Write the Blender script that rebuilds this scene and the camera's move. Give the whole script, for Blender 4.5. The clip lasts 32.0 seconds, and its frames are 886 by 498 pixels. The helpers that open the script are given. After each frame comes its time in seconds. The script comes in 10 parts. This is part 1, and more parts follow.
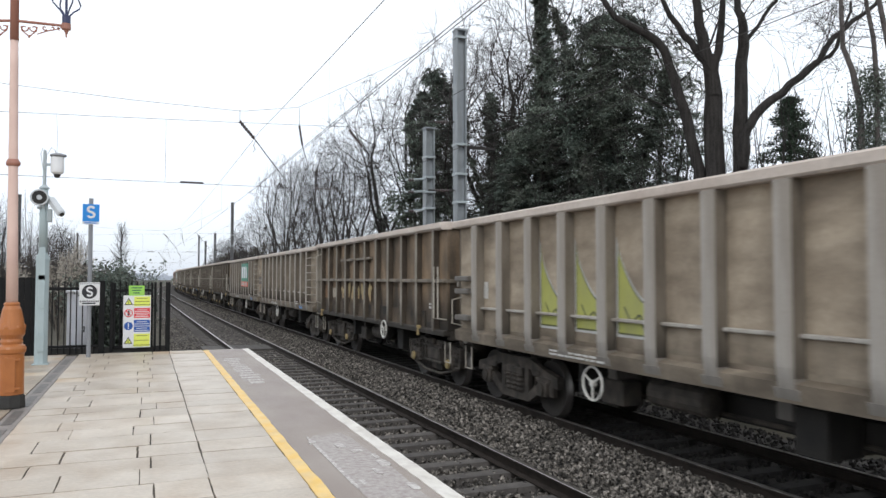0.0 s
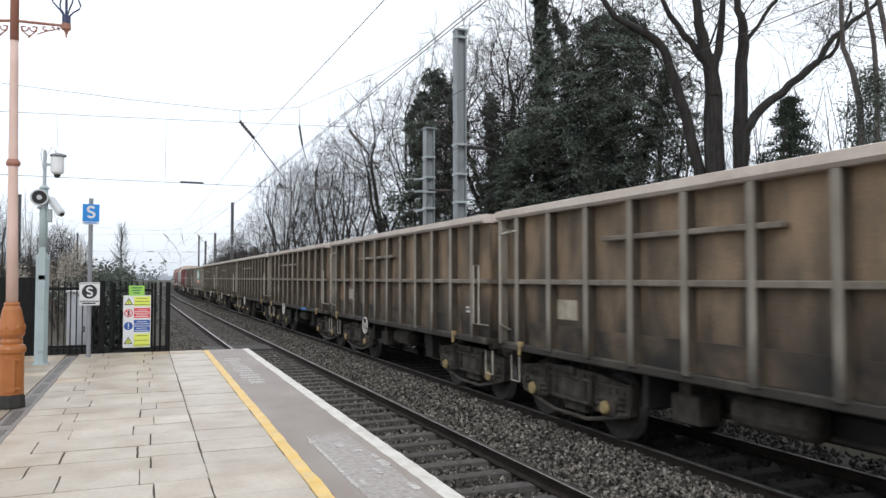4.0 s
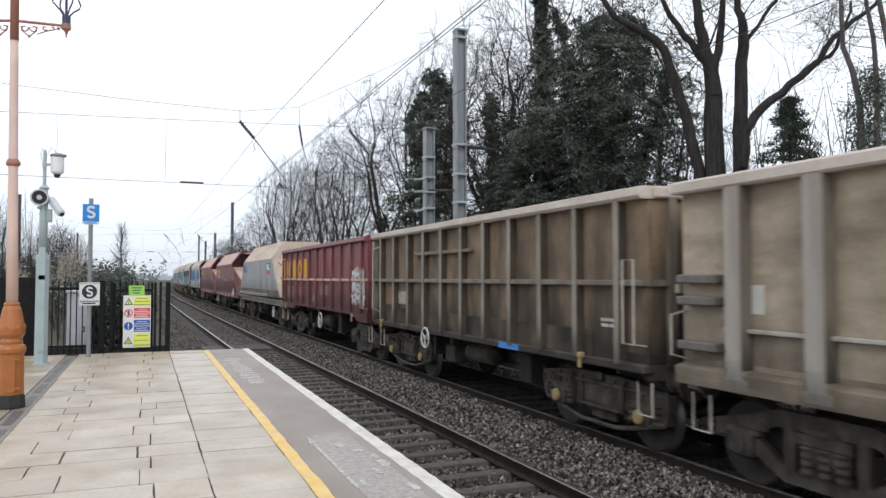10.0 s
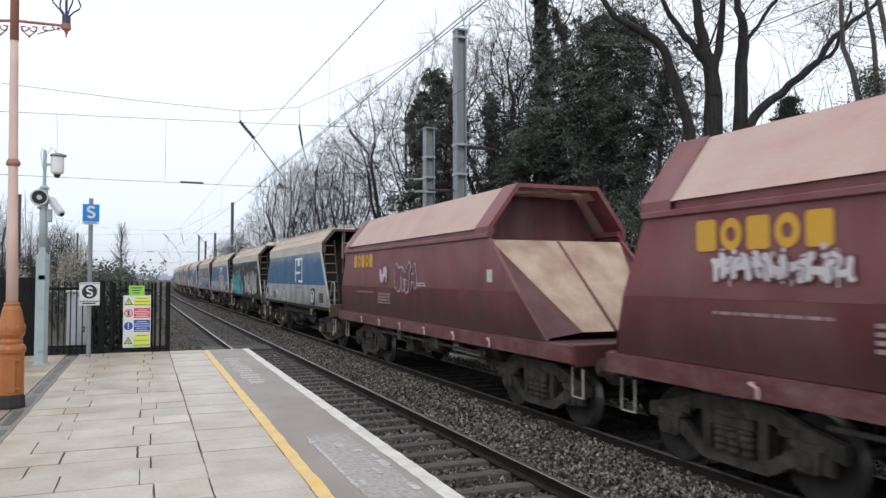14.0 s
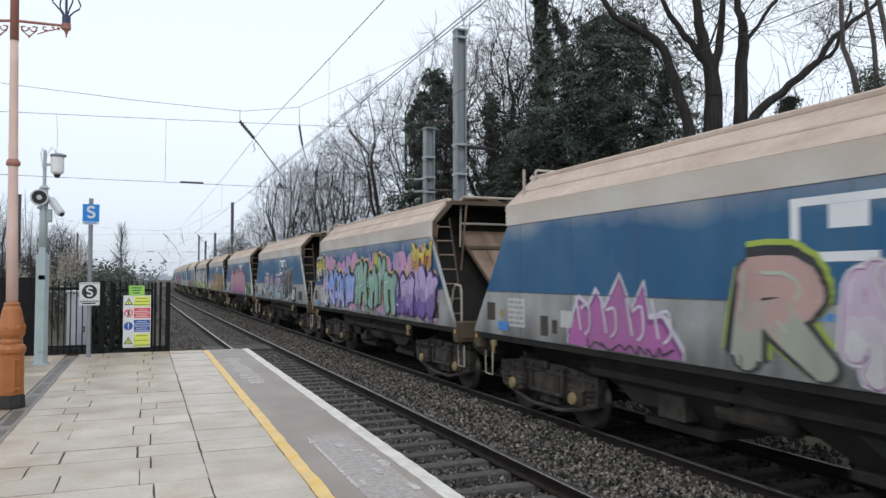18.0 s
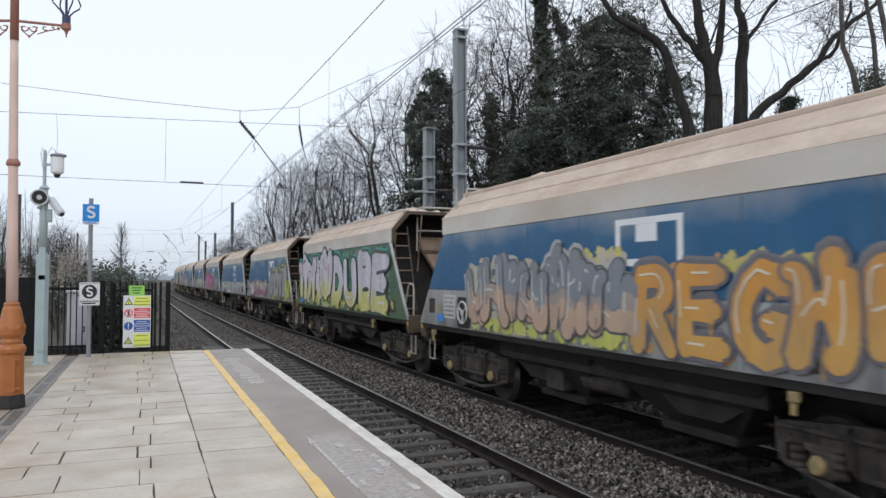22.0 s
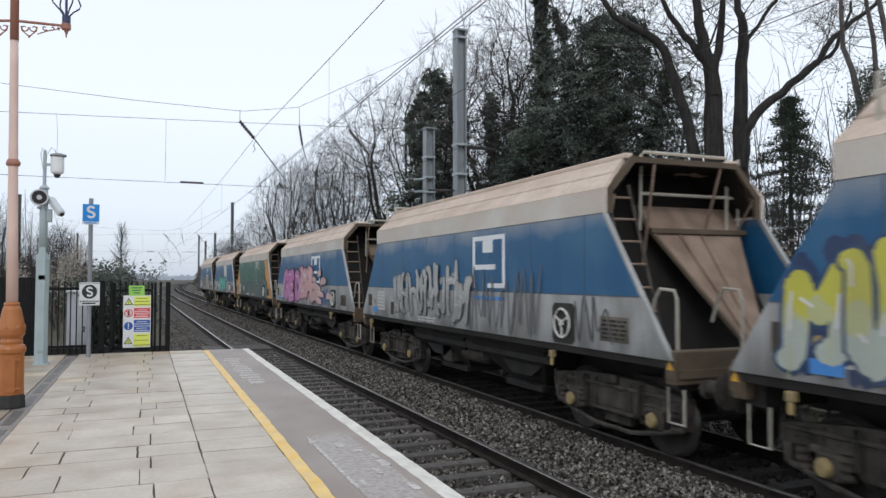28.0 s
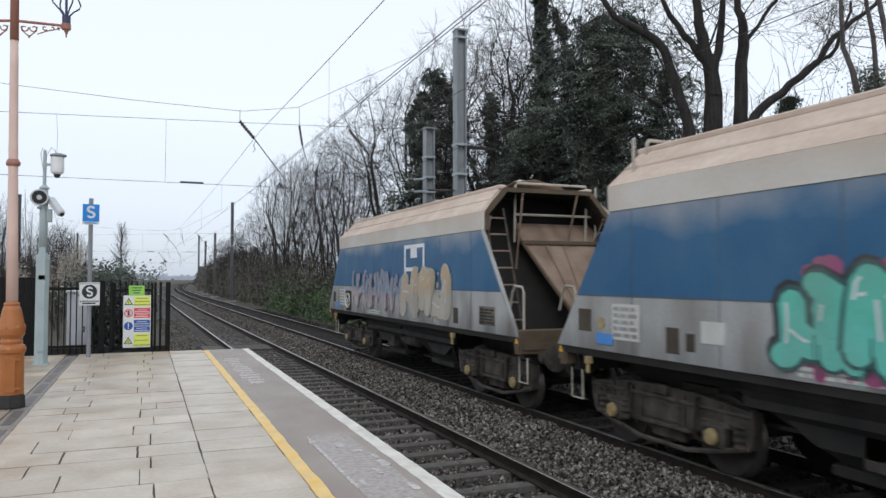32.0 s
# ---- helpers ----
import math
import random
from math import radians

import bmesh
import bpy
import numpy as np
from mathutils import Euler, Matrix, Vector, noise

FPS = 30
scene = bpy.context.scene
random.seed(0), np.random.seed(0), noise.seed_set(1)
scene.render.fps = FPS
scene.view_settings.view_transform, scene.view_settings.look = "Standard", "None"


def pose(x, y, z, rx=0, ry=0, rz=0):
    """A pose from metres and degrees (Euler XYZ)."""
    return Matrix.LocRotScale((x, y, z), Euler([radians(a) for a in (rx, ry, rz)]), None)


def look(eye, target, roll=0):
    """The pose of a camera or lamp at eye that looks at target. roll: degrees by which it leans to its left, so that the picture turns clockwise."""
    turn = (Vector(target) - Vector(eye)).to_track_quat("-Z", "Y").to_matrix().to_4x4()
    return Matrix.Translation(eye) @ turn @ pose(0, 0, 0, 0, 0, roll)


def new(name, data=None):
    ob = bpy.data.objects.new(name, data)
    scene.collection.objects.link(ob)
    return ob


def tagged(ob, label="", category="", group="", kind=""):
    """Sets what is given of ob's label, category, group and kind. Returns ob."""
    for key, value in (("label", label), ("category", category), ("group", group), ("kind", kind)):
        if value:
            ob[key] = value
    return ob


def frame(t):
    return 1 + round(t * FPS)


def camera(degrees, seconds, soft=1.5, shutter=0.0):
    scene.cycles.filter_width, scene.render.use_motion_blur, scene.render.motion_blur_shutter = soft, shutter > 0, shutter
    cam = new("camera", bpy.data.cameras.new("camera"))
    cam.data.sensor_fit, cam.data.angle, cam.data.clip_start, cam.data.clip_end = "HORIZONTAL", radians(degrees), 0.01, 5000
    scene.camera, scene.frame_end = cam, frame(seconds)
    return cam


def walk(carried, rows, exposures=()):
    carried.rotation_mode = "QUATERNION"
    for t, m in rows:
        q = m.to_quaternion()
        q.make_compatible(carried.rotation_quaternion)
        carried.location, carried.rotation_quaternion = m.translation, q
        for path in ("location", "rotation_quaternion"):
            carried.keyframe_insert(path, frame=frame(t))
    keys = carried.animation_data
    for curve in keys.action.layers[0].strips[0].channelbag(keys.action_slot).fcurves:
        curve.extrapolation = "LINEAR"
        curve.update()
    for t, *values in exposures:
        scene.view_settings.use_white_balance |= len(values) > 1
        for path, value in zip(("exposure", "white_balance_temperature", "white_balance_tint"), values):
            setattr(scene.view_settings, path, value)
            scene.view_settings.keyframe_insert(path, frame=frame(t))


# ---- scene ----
EYE = (0.0, 0.0, 1.455)
cam = camera(61.8, 32.0, soft=1.5, shutter=0.16)
VIEW = pose(EYE[0], EYE[1], EYE[2], 92.23, 0, -22.63)
walk(cam, [(0.0, VIEW), (32.0, VIEW)],
     exposures=[(0.0, 0.20, 6430, 10), (9.0, 0.18, 6430, 10), (13.0, 0.08, 6350, 10), (18.0, -0.07, 6260, 9.5), (32.0, -0.10, 6260, 9.5)])

# ---- sky and sun: a bright overcast winter day ----
world = bpy.data.worlds.new("overcast_sky")
scene.world = world
world.use_nodes = True
wn, wl = world.node_tree.nodes, world.node_tree.links
sky = wn.new("ShaderNodeTexSky")
sky.sky_type, sky.sun_disc = "NISHITA", False
sky.sun_elevation, sky.sun_rotation = radians(38), radians(200)
dim = wn.new("ShaderNodeVectorMath")
dim.operation = "SCALE"
dim.inputs[3].default_value = 0.09
wl.new(sky.outputs[0], dim.inputs[0])
cloud = wn.new("ShaderNodeMix")
cloud.data_type = "RGBA"
cloud.inputs[0].default_value = 0.82
# the cloud is white overhead and sinks into a grey-blue haze at the horizon
rise = wn.new("ShaderNodeSeparateXYZ")
wl.new(wn.new("ShaderNodeTexCoord").outputs["Generated"], rise.inputs[0])
haze = wn.new("ShaderNodeValToRGB")
haze.color_ramp.elements[0].position, haze.color_ramp.elements[0].color = 0.0, (0.57, 0.62, 0.71, 1)
haze.color_ramp.elements[1].position, haze.color_ramp.elements[1].color = 0.22, (0.93, 0.965, 1.0, 1)
mid = haze.color_ramp.elements.new(0.09)
mid.color = (0.79, 0.83, 0.905, 1)
wl.new(rise.outputs["Z"], haze.inputs[0])
wl.new(haze.outputs[0], cloud.inputs[7])
wl.new(dim.outputs[0], cloud.inputs[6])
back = wn["Background"]
back.inputs[1].default_value = 1.24
wl.new(cloud.outputs[2], back.inputs[0])

sun = new("sun", bpy.data.lights.new("sun", "SUN"))
sun.data.energy, sun.data.angle, sun.data.color = 0.7, radians(25), (1.0, 0.97, 0.92)
# the sun stands behind the platform, to the south-west
sun.matrix_world = look((-20, -45, 40), (0, 0, 0))


# ---- materials ----
def material(name, base, other=None, rough=0.6, metal=0.0, scale=6.0, blend=0.5, fine=60.0, fine_amount=0.25, bump=0.15,
             streak=None, streak_amount=0.0, streak_size=(3.0, 3.0, 0.5), vary=0.0, island=False, splash=None, detail=6.0, spec=0.4, own=False, spill=None):
    """A worn surface: two colours in broad patches, fine grain, and if wanted streaks of dirt that run down it."""
    m = bpy.data.materials.new(name)
    m.use_nodes = True
    n, l = m.node_tree.nodes, m.node_tree.links
    bsdf = n["Principled BSDF"]
    bsdf.inputs["Roughness"].default_value, bsdf.inputs["Metallic"].default_value = rough, metal
    bsdf.inputs["Specular IOR Level"].default_value = spec
    co = n.new("ShaderNodeTexCoord")
    place = None
    if own:
        # every object gets stains of its own
        place = n.new("ShaderNodeMath")
        place.operation = "MULTIPLY"
        place.inputs[1].default_value = 37.0
        l.new(n.new("ShaderNodeObjectInfo").outputs["Random"], place.inputs[0])

    def differ(noise_node):
        if place:
            noise_node.noise_dimensions = "4D"
            l.new(place.outputs[0], noise_node.inputs["W"])

    broad = n.new("ShaderNodeTexNoise")
    differ(broad)
    broad.inputs["Scale"].default_value, broad.inputs["Detail"].default_value = scale, detail
    l.new(co.outputs["Object"], broad.inputs["Vector"])
    ramp = n.new("ShaderNodeValToRGB")
    ramp.color_ramp.elements[0].position, ramp.color_ramp.elements[1].position = 0.5 - blend * 0.4, 0.5 + blend * 0.4
    ramp.color_ramp.elements[0].color = (*base, 1)
    ramp.color_ramp.elements[1].color = (*(other or base), 1)
    l.new(broad.outputs[0], ramp.inputs[0])
    colour = ramp.outputs[0]
    if streak_amount:
        stretch = n.new("ShaderNodeMapping")
        stretch.inputs["Scale"].default_value = streak_size
        l.new(co.outputs["Object"], stretch.inputs[0])
        runs = n.new("ShaderNodeTexNoise")
        differ(runs)
        runs.inputs["Scale"].default_value, runs.inputs["Detail"].default_value = 1.0, 8
        l.new(stretch.outputs[0], runs.inputs["Vector"])
        cut = n.new("ShaderNodeMapRange")
        cut.inputs[1].default_value, cut.inputs[2].default_value, cut.inputs[4].default_value = 0.42, 0.7, streak_amount
        l.new(runs.outputs[0], cut.inputs[0])
        mix = n.new("ShaderNodeMix")
        mix.data_type = "RGBA"
        mix.inputs[7].default_value = (*streak, 1)
        l.new(cut.outputs[0], mix.inputs[0])
        l.new(colour, mix.inputs[6])
        colour = mix.outputs[2]
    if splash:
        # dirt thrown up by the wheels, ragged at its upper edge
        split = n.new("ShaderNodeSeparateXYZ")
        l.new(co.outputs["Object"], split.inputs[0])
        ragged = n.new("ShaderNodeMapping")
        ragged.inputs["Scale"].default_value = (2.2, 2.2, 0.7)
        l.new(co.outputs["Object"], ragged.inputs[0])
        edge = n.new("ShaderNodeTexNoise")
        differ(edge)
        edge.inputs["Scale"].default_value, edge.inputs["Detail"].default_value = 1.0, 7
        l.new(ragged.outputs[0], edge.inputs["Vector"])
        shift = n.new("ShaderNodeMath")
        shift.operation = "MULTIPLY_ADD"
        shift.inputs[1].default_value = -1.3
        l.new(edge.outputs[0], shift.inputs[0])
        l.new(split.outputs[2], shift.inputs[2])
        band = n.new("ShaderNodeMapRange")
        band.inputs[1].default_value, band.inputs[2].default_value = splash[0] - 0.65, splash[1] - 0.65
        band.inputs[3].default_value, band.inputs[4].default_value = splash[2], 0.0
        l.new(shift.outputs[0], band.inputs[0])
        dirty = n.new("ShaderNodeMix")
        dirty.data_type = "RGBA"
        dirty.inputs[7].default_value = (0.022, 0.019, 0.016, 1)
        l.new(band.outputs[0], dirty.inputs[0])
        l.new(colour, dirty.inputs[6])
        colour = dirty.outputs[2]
    if spill:
        # stone dust that has run over the rim and clings below it: (height of its foot, of its full cover, colour, amount)
        split = n.new("ShaderNodeSeparateXYZ")
        l.new(co.outputs["Object"], split.inputs[0])
        ragged = n.new("ShaderNodeMapping")
        ragged.inputs["Scale"].default_value = (1.3, 0.9, 0.9)
        l.new(co.outputs["Object"], ragged.inputs[0])
        edge = n.new("ShaderNodeTexNoise")
        edge.inputs["Scale"].default_value, edge.inputs["Detail"].default_value = 1.0, 8
        differ(edge)
        l.new(ragged.outputs[0], edge.inputs["Vector"])
        shift = n.new("ShaderNodeMath")
        shift.operation = "MULTIPLY_ADD"
        shift.inputs[1].default_value = 1.1
        l.new(edge.outputs[0], shift.inputs[0])
        l.new(split.outputs[2], shift.inputs[2])
        band = n.new("ShaderNodeMapRange")
        band.inputs[1].default_value, band.inputs[2].default_value = spill[0] + 0.55, spill[1] + 0.55
        band.inputs[3].default_value, band.inputs[4].default_value = 0.0, spill[3]
        l.new(shift.outputs[0], band.inputs[0])
        dusty = n.new("ShaderNodeMix")
        dusty.data_type = "RGBA"
        dusty.inputs[7].default_value = (*spill[2], 1)
        l.new(band.outputs[0], dusty.inputs[0])
        l.new(colour, dusty.inputs[6])
        colour = dusty.outputs[2]
    grain = n.new("ShaderNodeTexNoise")
    grain.inputs["Scale"].default_value, grain.inputs["Detail"].default_value = fine, 4
    l.new(co.outputs["Object"], grain.inputs["Vector"])
    level = n.new("ShaderNodeMapRange")
    level.inputs[3].default_value, level.inputs[4].default_value = 1 - fine_amount, 1 + fine_amount
    l.new(grain.outputs[0], level.inputs[0])
    value = level.outputs[0]
    if vary:
        if island:
            pick = n.new("ShaderNodeNewGeometry").outputs["Random Per Island"]
        else:
            pick = n.new("ShaderNodeObjectInfo").outputs["Random"]
        spread = n.new("ShaderNodeMapRange")
        spread.inputs[3].default_value, spread.inputs[4].default_value = 1 - vary, 1 + vary
        l.new(pick, spread.inputs[0])
        both = n.new("ShaderNodeMath")
        both.operation = "MULTIPLY"
        l.new(value, both.inputs[0])
        l.new(spread.outputs[0], both.inputs[1])
        value = both.outputs[0]
    tone = n.new("ShaderNodeVectorMath")
    tone.operation = "SCALE"
    l.new(colour, tone.inputs[0])
    l.new(value, tone.inputs[3])
    l.new(tone.outputs[0], bsdf.inputs["Base Color"])
    if bump:
        rise = n.new("ShaderNodeBump")
        rise.inputs["Strength"].default_value, rise.inputs["Distance"].default_value = bump, 0.02
        l.new(grain.outputs[0], rise.inputs["Height"])
        l.new(rise.outputs[0], bsdf.inputs["Normal"])
    return m


M_PAVING = material("paving_stone", (0.455, 0.390, 0.320), (0.560, 0.493, 0.410), 0.38, scale=2.6, blend=0.6, fine=26, fine_amount=0.17, bump=0.25, vary=0.085, detail=10, spec=0.5, streak=(0.33, 0.245, 0.165), streak_amount=0.7, streak_size=(1.9, 1.5, 1.0))
M_PAVING_SAND = material("sandy_paving_stone", (0.47, 0.385, 0.285), (0.55, 0.47, 0.37), 0.42, scale=2.6, blend=0.6, fine=26, fine_amount=0.17, bump=0.25, vary=0.06, detail=10, streak=(0.42, 0.26, 0.12), streak_amount=0.7, streak_size=(1.6, 1.3, 1.0))
M_PAVING_BROWN = material("brown_damp_paving_stone", (0.34, 0.275, 0.21), (0.45, 0.39, 0.32), 0.33, scale=1.8, blend=0.6, fine=26, fine_amount=0.17, bump=0.25, vary=0.12, detail=10, spec=0.5, streak=(0.30, 0.19, 0.10), streak_amount=0.7, streak_size=(1.4, 1.1, 1.0))
M_JOINT = material("joint_dirt", (0.035, 0.029, 0.024), (0.12, 0.098, 0.078), 0.9, scale=8)
M_TARMAC = material("platform_tarmac", (0.292, 0.245, 0.213), (0.350, 0.303, 0.270), 0.5, scale=1.5, fine=220, fine_amount=0.25, bump=0.25, streak=(0.21, 0.165, 0.155), streak_amount=0.5, streak_size=(1.5, 0.6, 1))
M_WORN = material("worn_tarmac_paint", (0.30, 0.255, 0.242), (0.44, 0.41, 0.385), 0.6, scale=22, blend=0.45, fine=160, fine_amount=0.3, bump=0.15, detail=10)
M_FLAKED = material("flaking_white_paint", (0.30, 0.26, 0.25), (0.62, 0.60, 0.57), 0.6, scale=30, blend=0.4, fine=160, fine_amount=0.2, bump=0.1, detail=10)
M_YELLOW_LINE = material("yellow_line_paint", (0.78, 0.49, 0.11), (0.82, 0.60, 0.26), 0.5, scale=5, streak=(0.55, 0.42, 0.28), streak_amount=0.45, streak_size=(7, 5, 1), fine=120, fine_amount=0.1, bump=0.1)
M_WHITE_LINE = material("white_edge_paint", (0.78, 0.76, 0.71), (0.64, 0.60, 0.54), 0.5, streak=(0.40, 0.35, 0.32), streak_amount=0.5, streak_size=(9, 5, 1), scale=4, blend=0.8, fine=120, fine_amount=0.1, bump=0.1)
M_CONCRETE = material("weathered_concrete", (0.26, 0.25, 0.23), (0.34, 0.32, 0.30), 0.85, scale=3, fine=80)
M_DRAINCOVER = material("dark_drain_cover", (0.085, 0.078, 0.072), (0.14, 0.13, 0.12), 0.5, scale=6)
M_DRAIN = material("iron_drain", (0.20, 0.18, 0.165), (0.27, 0.245, 0.225), 0.6, scale=6)
# sleeper darkened to carry the shade below the train
M_SHADESLEEPER = material("oil_soaked_sleeper", (0.020, 0.018, 0.017), (0.040, 0.036, 0.033), 0.85, scale=4, fine=60, vary=0.15)
M_BALLAST = material("dirty_ballast", (0.036, 0.032, 0.029), (0.085, 0.076, 0.069), 0.95, scale=14, blend=0.6, fine=45, fine_amount=0.6, bump=0.8)
M_STONE = material("ballast_stone", (0.026, 0.023, 0.020), (0.205, 0.186, 0.165), 0.9, scale=16, blend=0.28, fine=50, fine_amount=0.3, vary=0.85, island=True, bump=0.3)
# near-black stone: the train's shade is in the colour
M_SHADESTONE = material("train_shade_stone", (0.018, 0.016, 0.015), (0.038, 0.034, 0.031), 0.85, scale=8, fine=50, fine_amount=0.3, vary=0.5, island=True, bump=0.3)
# pale grey-blue: the haze of distance is mixed into the woods' colour
M_FAR_HAZED = material("hazed_far_woods", (0.42, 0.46, 0.53), (0.52, 0.56, 0.63), 0.95, scale=0.05, fine=0.6, fine_amount=0.2, bump=0.0)
# near-black so that the shade inside the open hopper ends lies in the colour
M_HOODSHADE = material("dark_hopper_inside", (0.010, 0.009, 0.008), (0.018, 0.015, 0.013), 0.9, scale=4)
M_SLEEPER = material("concrete_sleeper", (0.066, 0.060, 0.056), (0.112, 0.102, 0.095), 0.85, scale=4, fine=60, vary=0.12)
M_RAIL = material("rusty_rail", (0.018, 0.015, 0.013), (0.034, 0.027, 0.023), 0.85, spec=0.15, scale=5)
M_RAIL_TOP = material("polished_rail_head", (0.36, 0.34, 0.32), (0.28, 0.26, 0.245), 0.35, metal=0.9, scale=3, bump=0.03)
M_GROUND = material("rough_ground", (0.050, 0.046, 0.034), (0.080, 0.070, 0.050), 0.95, scale=0.8, fine=20, fine_amount=0.4, bump=0.6)
M_BOARD = material("crossing_board", (0.05, 0.045, 0.041), (0.085, 0.077, 0.07), 0.8, scale=3)
M_BLACK = material("black_fence_paint", (0.006, 0.006, 0.007), (0.012, 0.012, 0.012), 0.6, spec=0.2, scale=5, bump=0.05)
M_ORANGE = material("orange_brown_post_paint", (0.33, 0.115, 0.034), (0.42, 0.155, 0.048), 0.36, scale=5, fine_amount=0.1, bump=0.05)
M_PINK = material("pale_pink_post_paint", (0.66, 0.47, 0.41), (0.72, 0.53, 0.46), 0.42, scale=4, fine_amount=0.06, bump=0.04)
M_RUSTBROWN = material("red_brown_post_paint", (0.33, 0.15, 0.11), (0.38, 0.18, 0.13), 0.45, scale=5, fine_amount=0.1, bump=0.05)
M_NAVY = material("dark_blue_lamp_paint", (0.035, 0.045, 0.11), (0.05, 0.06, 0.13), 0.4, scale=5, bump=0.04)
M_GALV = material("galvanised_grey", (0.36, 0.41, 0.43), (0.43, 0.48, 0.50), 0.5, metal=0.15, scale=3, fine_amount=0.1, bump=0.05)
M_PALEBLUE = material("pale_grey_blue_paint", (0.328, 0.402, 0.418), (0.377, 0.451, 0.467), 0.5, scale=3, fine_amount=0.07, bump=0.05)
M_CABINET = material("pale_cabinet_paint", (0.52, 0.54, 0.60), (0.62, 0.63, 0.67), 0.5, scale=3, fine_amount=0.1, bump=0.05, streak=(0.25, 0.23, 0.22), streak_amount=0.6, streak_size=(5, 5, 1.2))
M_POSTGREY = material("grey_post_paint", (0.22, 0.23, 0.25), (0.27, 0.28, 0.30), 0.5, scale=3, fine_amount=0.07, bump=0.05)
M_WHITE = material("white_enamel", (0.78, 0.79, 0.80), (0.72, 0.73, 0.74), 0.4, scale=3, fine_amount=0.04, bump=0.03)
M_HORN = material("grey_horn_plastic", (0.50, 0.53, 0.55), (0.56, 0.58, 0.60), 0.4, scale=4, fine_amount=0.05, bump=0.03)
M_DARK = material("dark_void_paint", (0.02, 0.02, 0.02), (0.035, 0.033, 0.03), 0.6, scale=5)
M_SIGNBLUE = material("sign_blue", (0.02, 0.25, 0.70), (0.025, 0.27, 0.74), 0.35, scale=3, fine_amount=0.04, bump=0.02)
M_SIGNGREEN = material("sign_lime", (0.30, 0.62, 0.10), (0.34, 0.66, 0.12), 0.4, scale=3, fine_amount=0.04, bump=0.02)
M_SIGNYELLOW = material("sign_yellow", (0.74, 0.80, 0.12), (0.76, 0.82, 0.16), 0.4, scale=3, fine_amount=0.04, bump=0.02)
M_SIGNRED = material("sign_red", (0.75, 0.05, 0.06), (0.70, 0.05, 0.06), 0.4, scale=3, fine_amount=0.04, bump=0.02)
M_SIGNNAVY = material("sign_navy", (0.02, 0.09, 0.36), (0.025, 0.10, 0.40), 0.4, scale=3, fine_amount=0.04, bump=0.02)
M_SIGNINK = material("olive_sign_ink", (0.16, 0.19, 0.05), (0.20, 0.23, 0.06), 0.5, scale=3, bump=0.02)
M_INK = material("black_ink", (0.02, 0.02, 0.025), (0.03, 0.03, 0.035), 0.5, scale=3, bump=0.02)
M_MAST = material("galvanised_mast", (0.25, 0.28, 0.30), (0.33, 0.36, 0.38), 0.55, metal=0.2, scale=2, fine_amount=0.15, streak=(0.16, 0.15, 0.14), streak_amount=0.4, streak_size=(6, 6, 0.6))
M_OLDMAST = material("weathered_mast", (0.085, 0.085, 0.09), (0.14, 0.14, 0.145), 0.6, metal=0.2, scale=2, fine_amount=0.15)
M_WIRE = material("overhead_wire", (0.035, 0.035, 0.035), (0.055, 0.05, 0.05), 0.6, metal=0.3, scale=4, bump=0.0)
M_INSUL = material("brown_insulator", (0.05, 0.04, 0.04), (0.08, 0.06, 0.06), 0.3, scale=4)
M_BARK = material("dark_bark", (0.016, 0.014, 0.013), (0.034, 0.030, 0.028), 0.95, scale=3, fine=22, fine_amount=0.5, bump=0.9, streak=(0.065, 0.060, 0.055), streak_amount=0.5, streak_size=(14, 14, 1.6), detail=9)
M_TWIG = material("grey_brown_twig", (0.024, 0.021, 0.020), (0.042, 0.037, 0.035), 0.95, scale=1, fine=20, fine_amount=0.3, bump=0.0)
M_PALEBARK = material("pale_bark", (0.085, 0.075, 0.070), (0.14, 0.125, 0.12), 0.95, scale=3, fine=30, fine_amount=0.35, bump=0.4)
M_DRYSCRUB = material("dry_scrub_leaf", (0.085, 0.075, 0.062), (0.13, 0.11, 0.088), 0.9, scale=0.6, fine=8, fine_amount=0.3, bump=0.0, vary=0.5, island=True)
M_IVY = material("ivy_leaf", (0.078, 0.104, 0.090), (0.147, 0.177, 0.144), 0.75, spec=0.25, scale=0.8, fine=10, fine_amount=0.3, bump=0.0, vary=0.55, island=True, streak=(0.115, 0.104, 0.086), streak_amount=0.5, streak_size=(1.2, 1.2, 0.7))
M_SCRUB = material("scrub_leaf", (0.090, 0.088, 0.074), (0.150, 0.136, 0.112), 0.8, scale=0.6, fine=8, fine_amount=0.3, bump=0.0, vary=0.5, island=True)
M_LAUREL = material("laurel_leaf", (0.045, 0.085, 0.030), (0.075, 0.12, 0.045), 0.5, scale=0.8, fine=8, fine_amount=0.3, bump=0.0, vary=0.4, island=True)
M_CONIFER = material("conifer_needle", (0.018, 0.034, 0.020), (0.032, 0.05, 0.028), 0.8, scale=1, fine=8, fine_amount=0.3, bump=0.0, vary=0.4, island=True)
M_PLUME = material("pale_grass_plume", (0.40, 0.36, 0.31), (0.48, 0.44, 0.38), 0.9, scale=2, bump=0.0, vary=0.2, island=True)

# wagons
M_RIB = material("dusty_grey_steel", (0.353, 0.326, 0.294), (0.439, 0.412, 0.374), 0.65, scale=1.2, fine=40, fine_amount=0.14, bump=0.1, streak=(0.20, 0.165, 0.13), streak_amount=0.6, streak_size=(4, 4, 0.5), splash=(0.95, 1.5, 0.65))
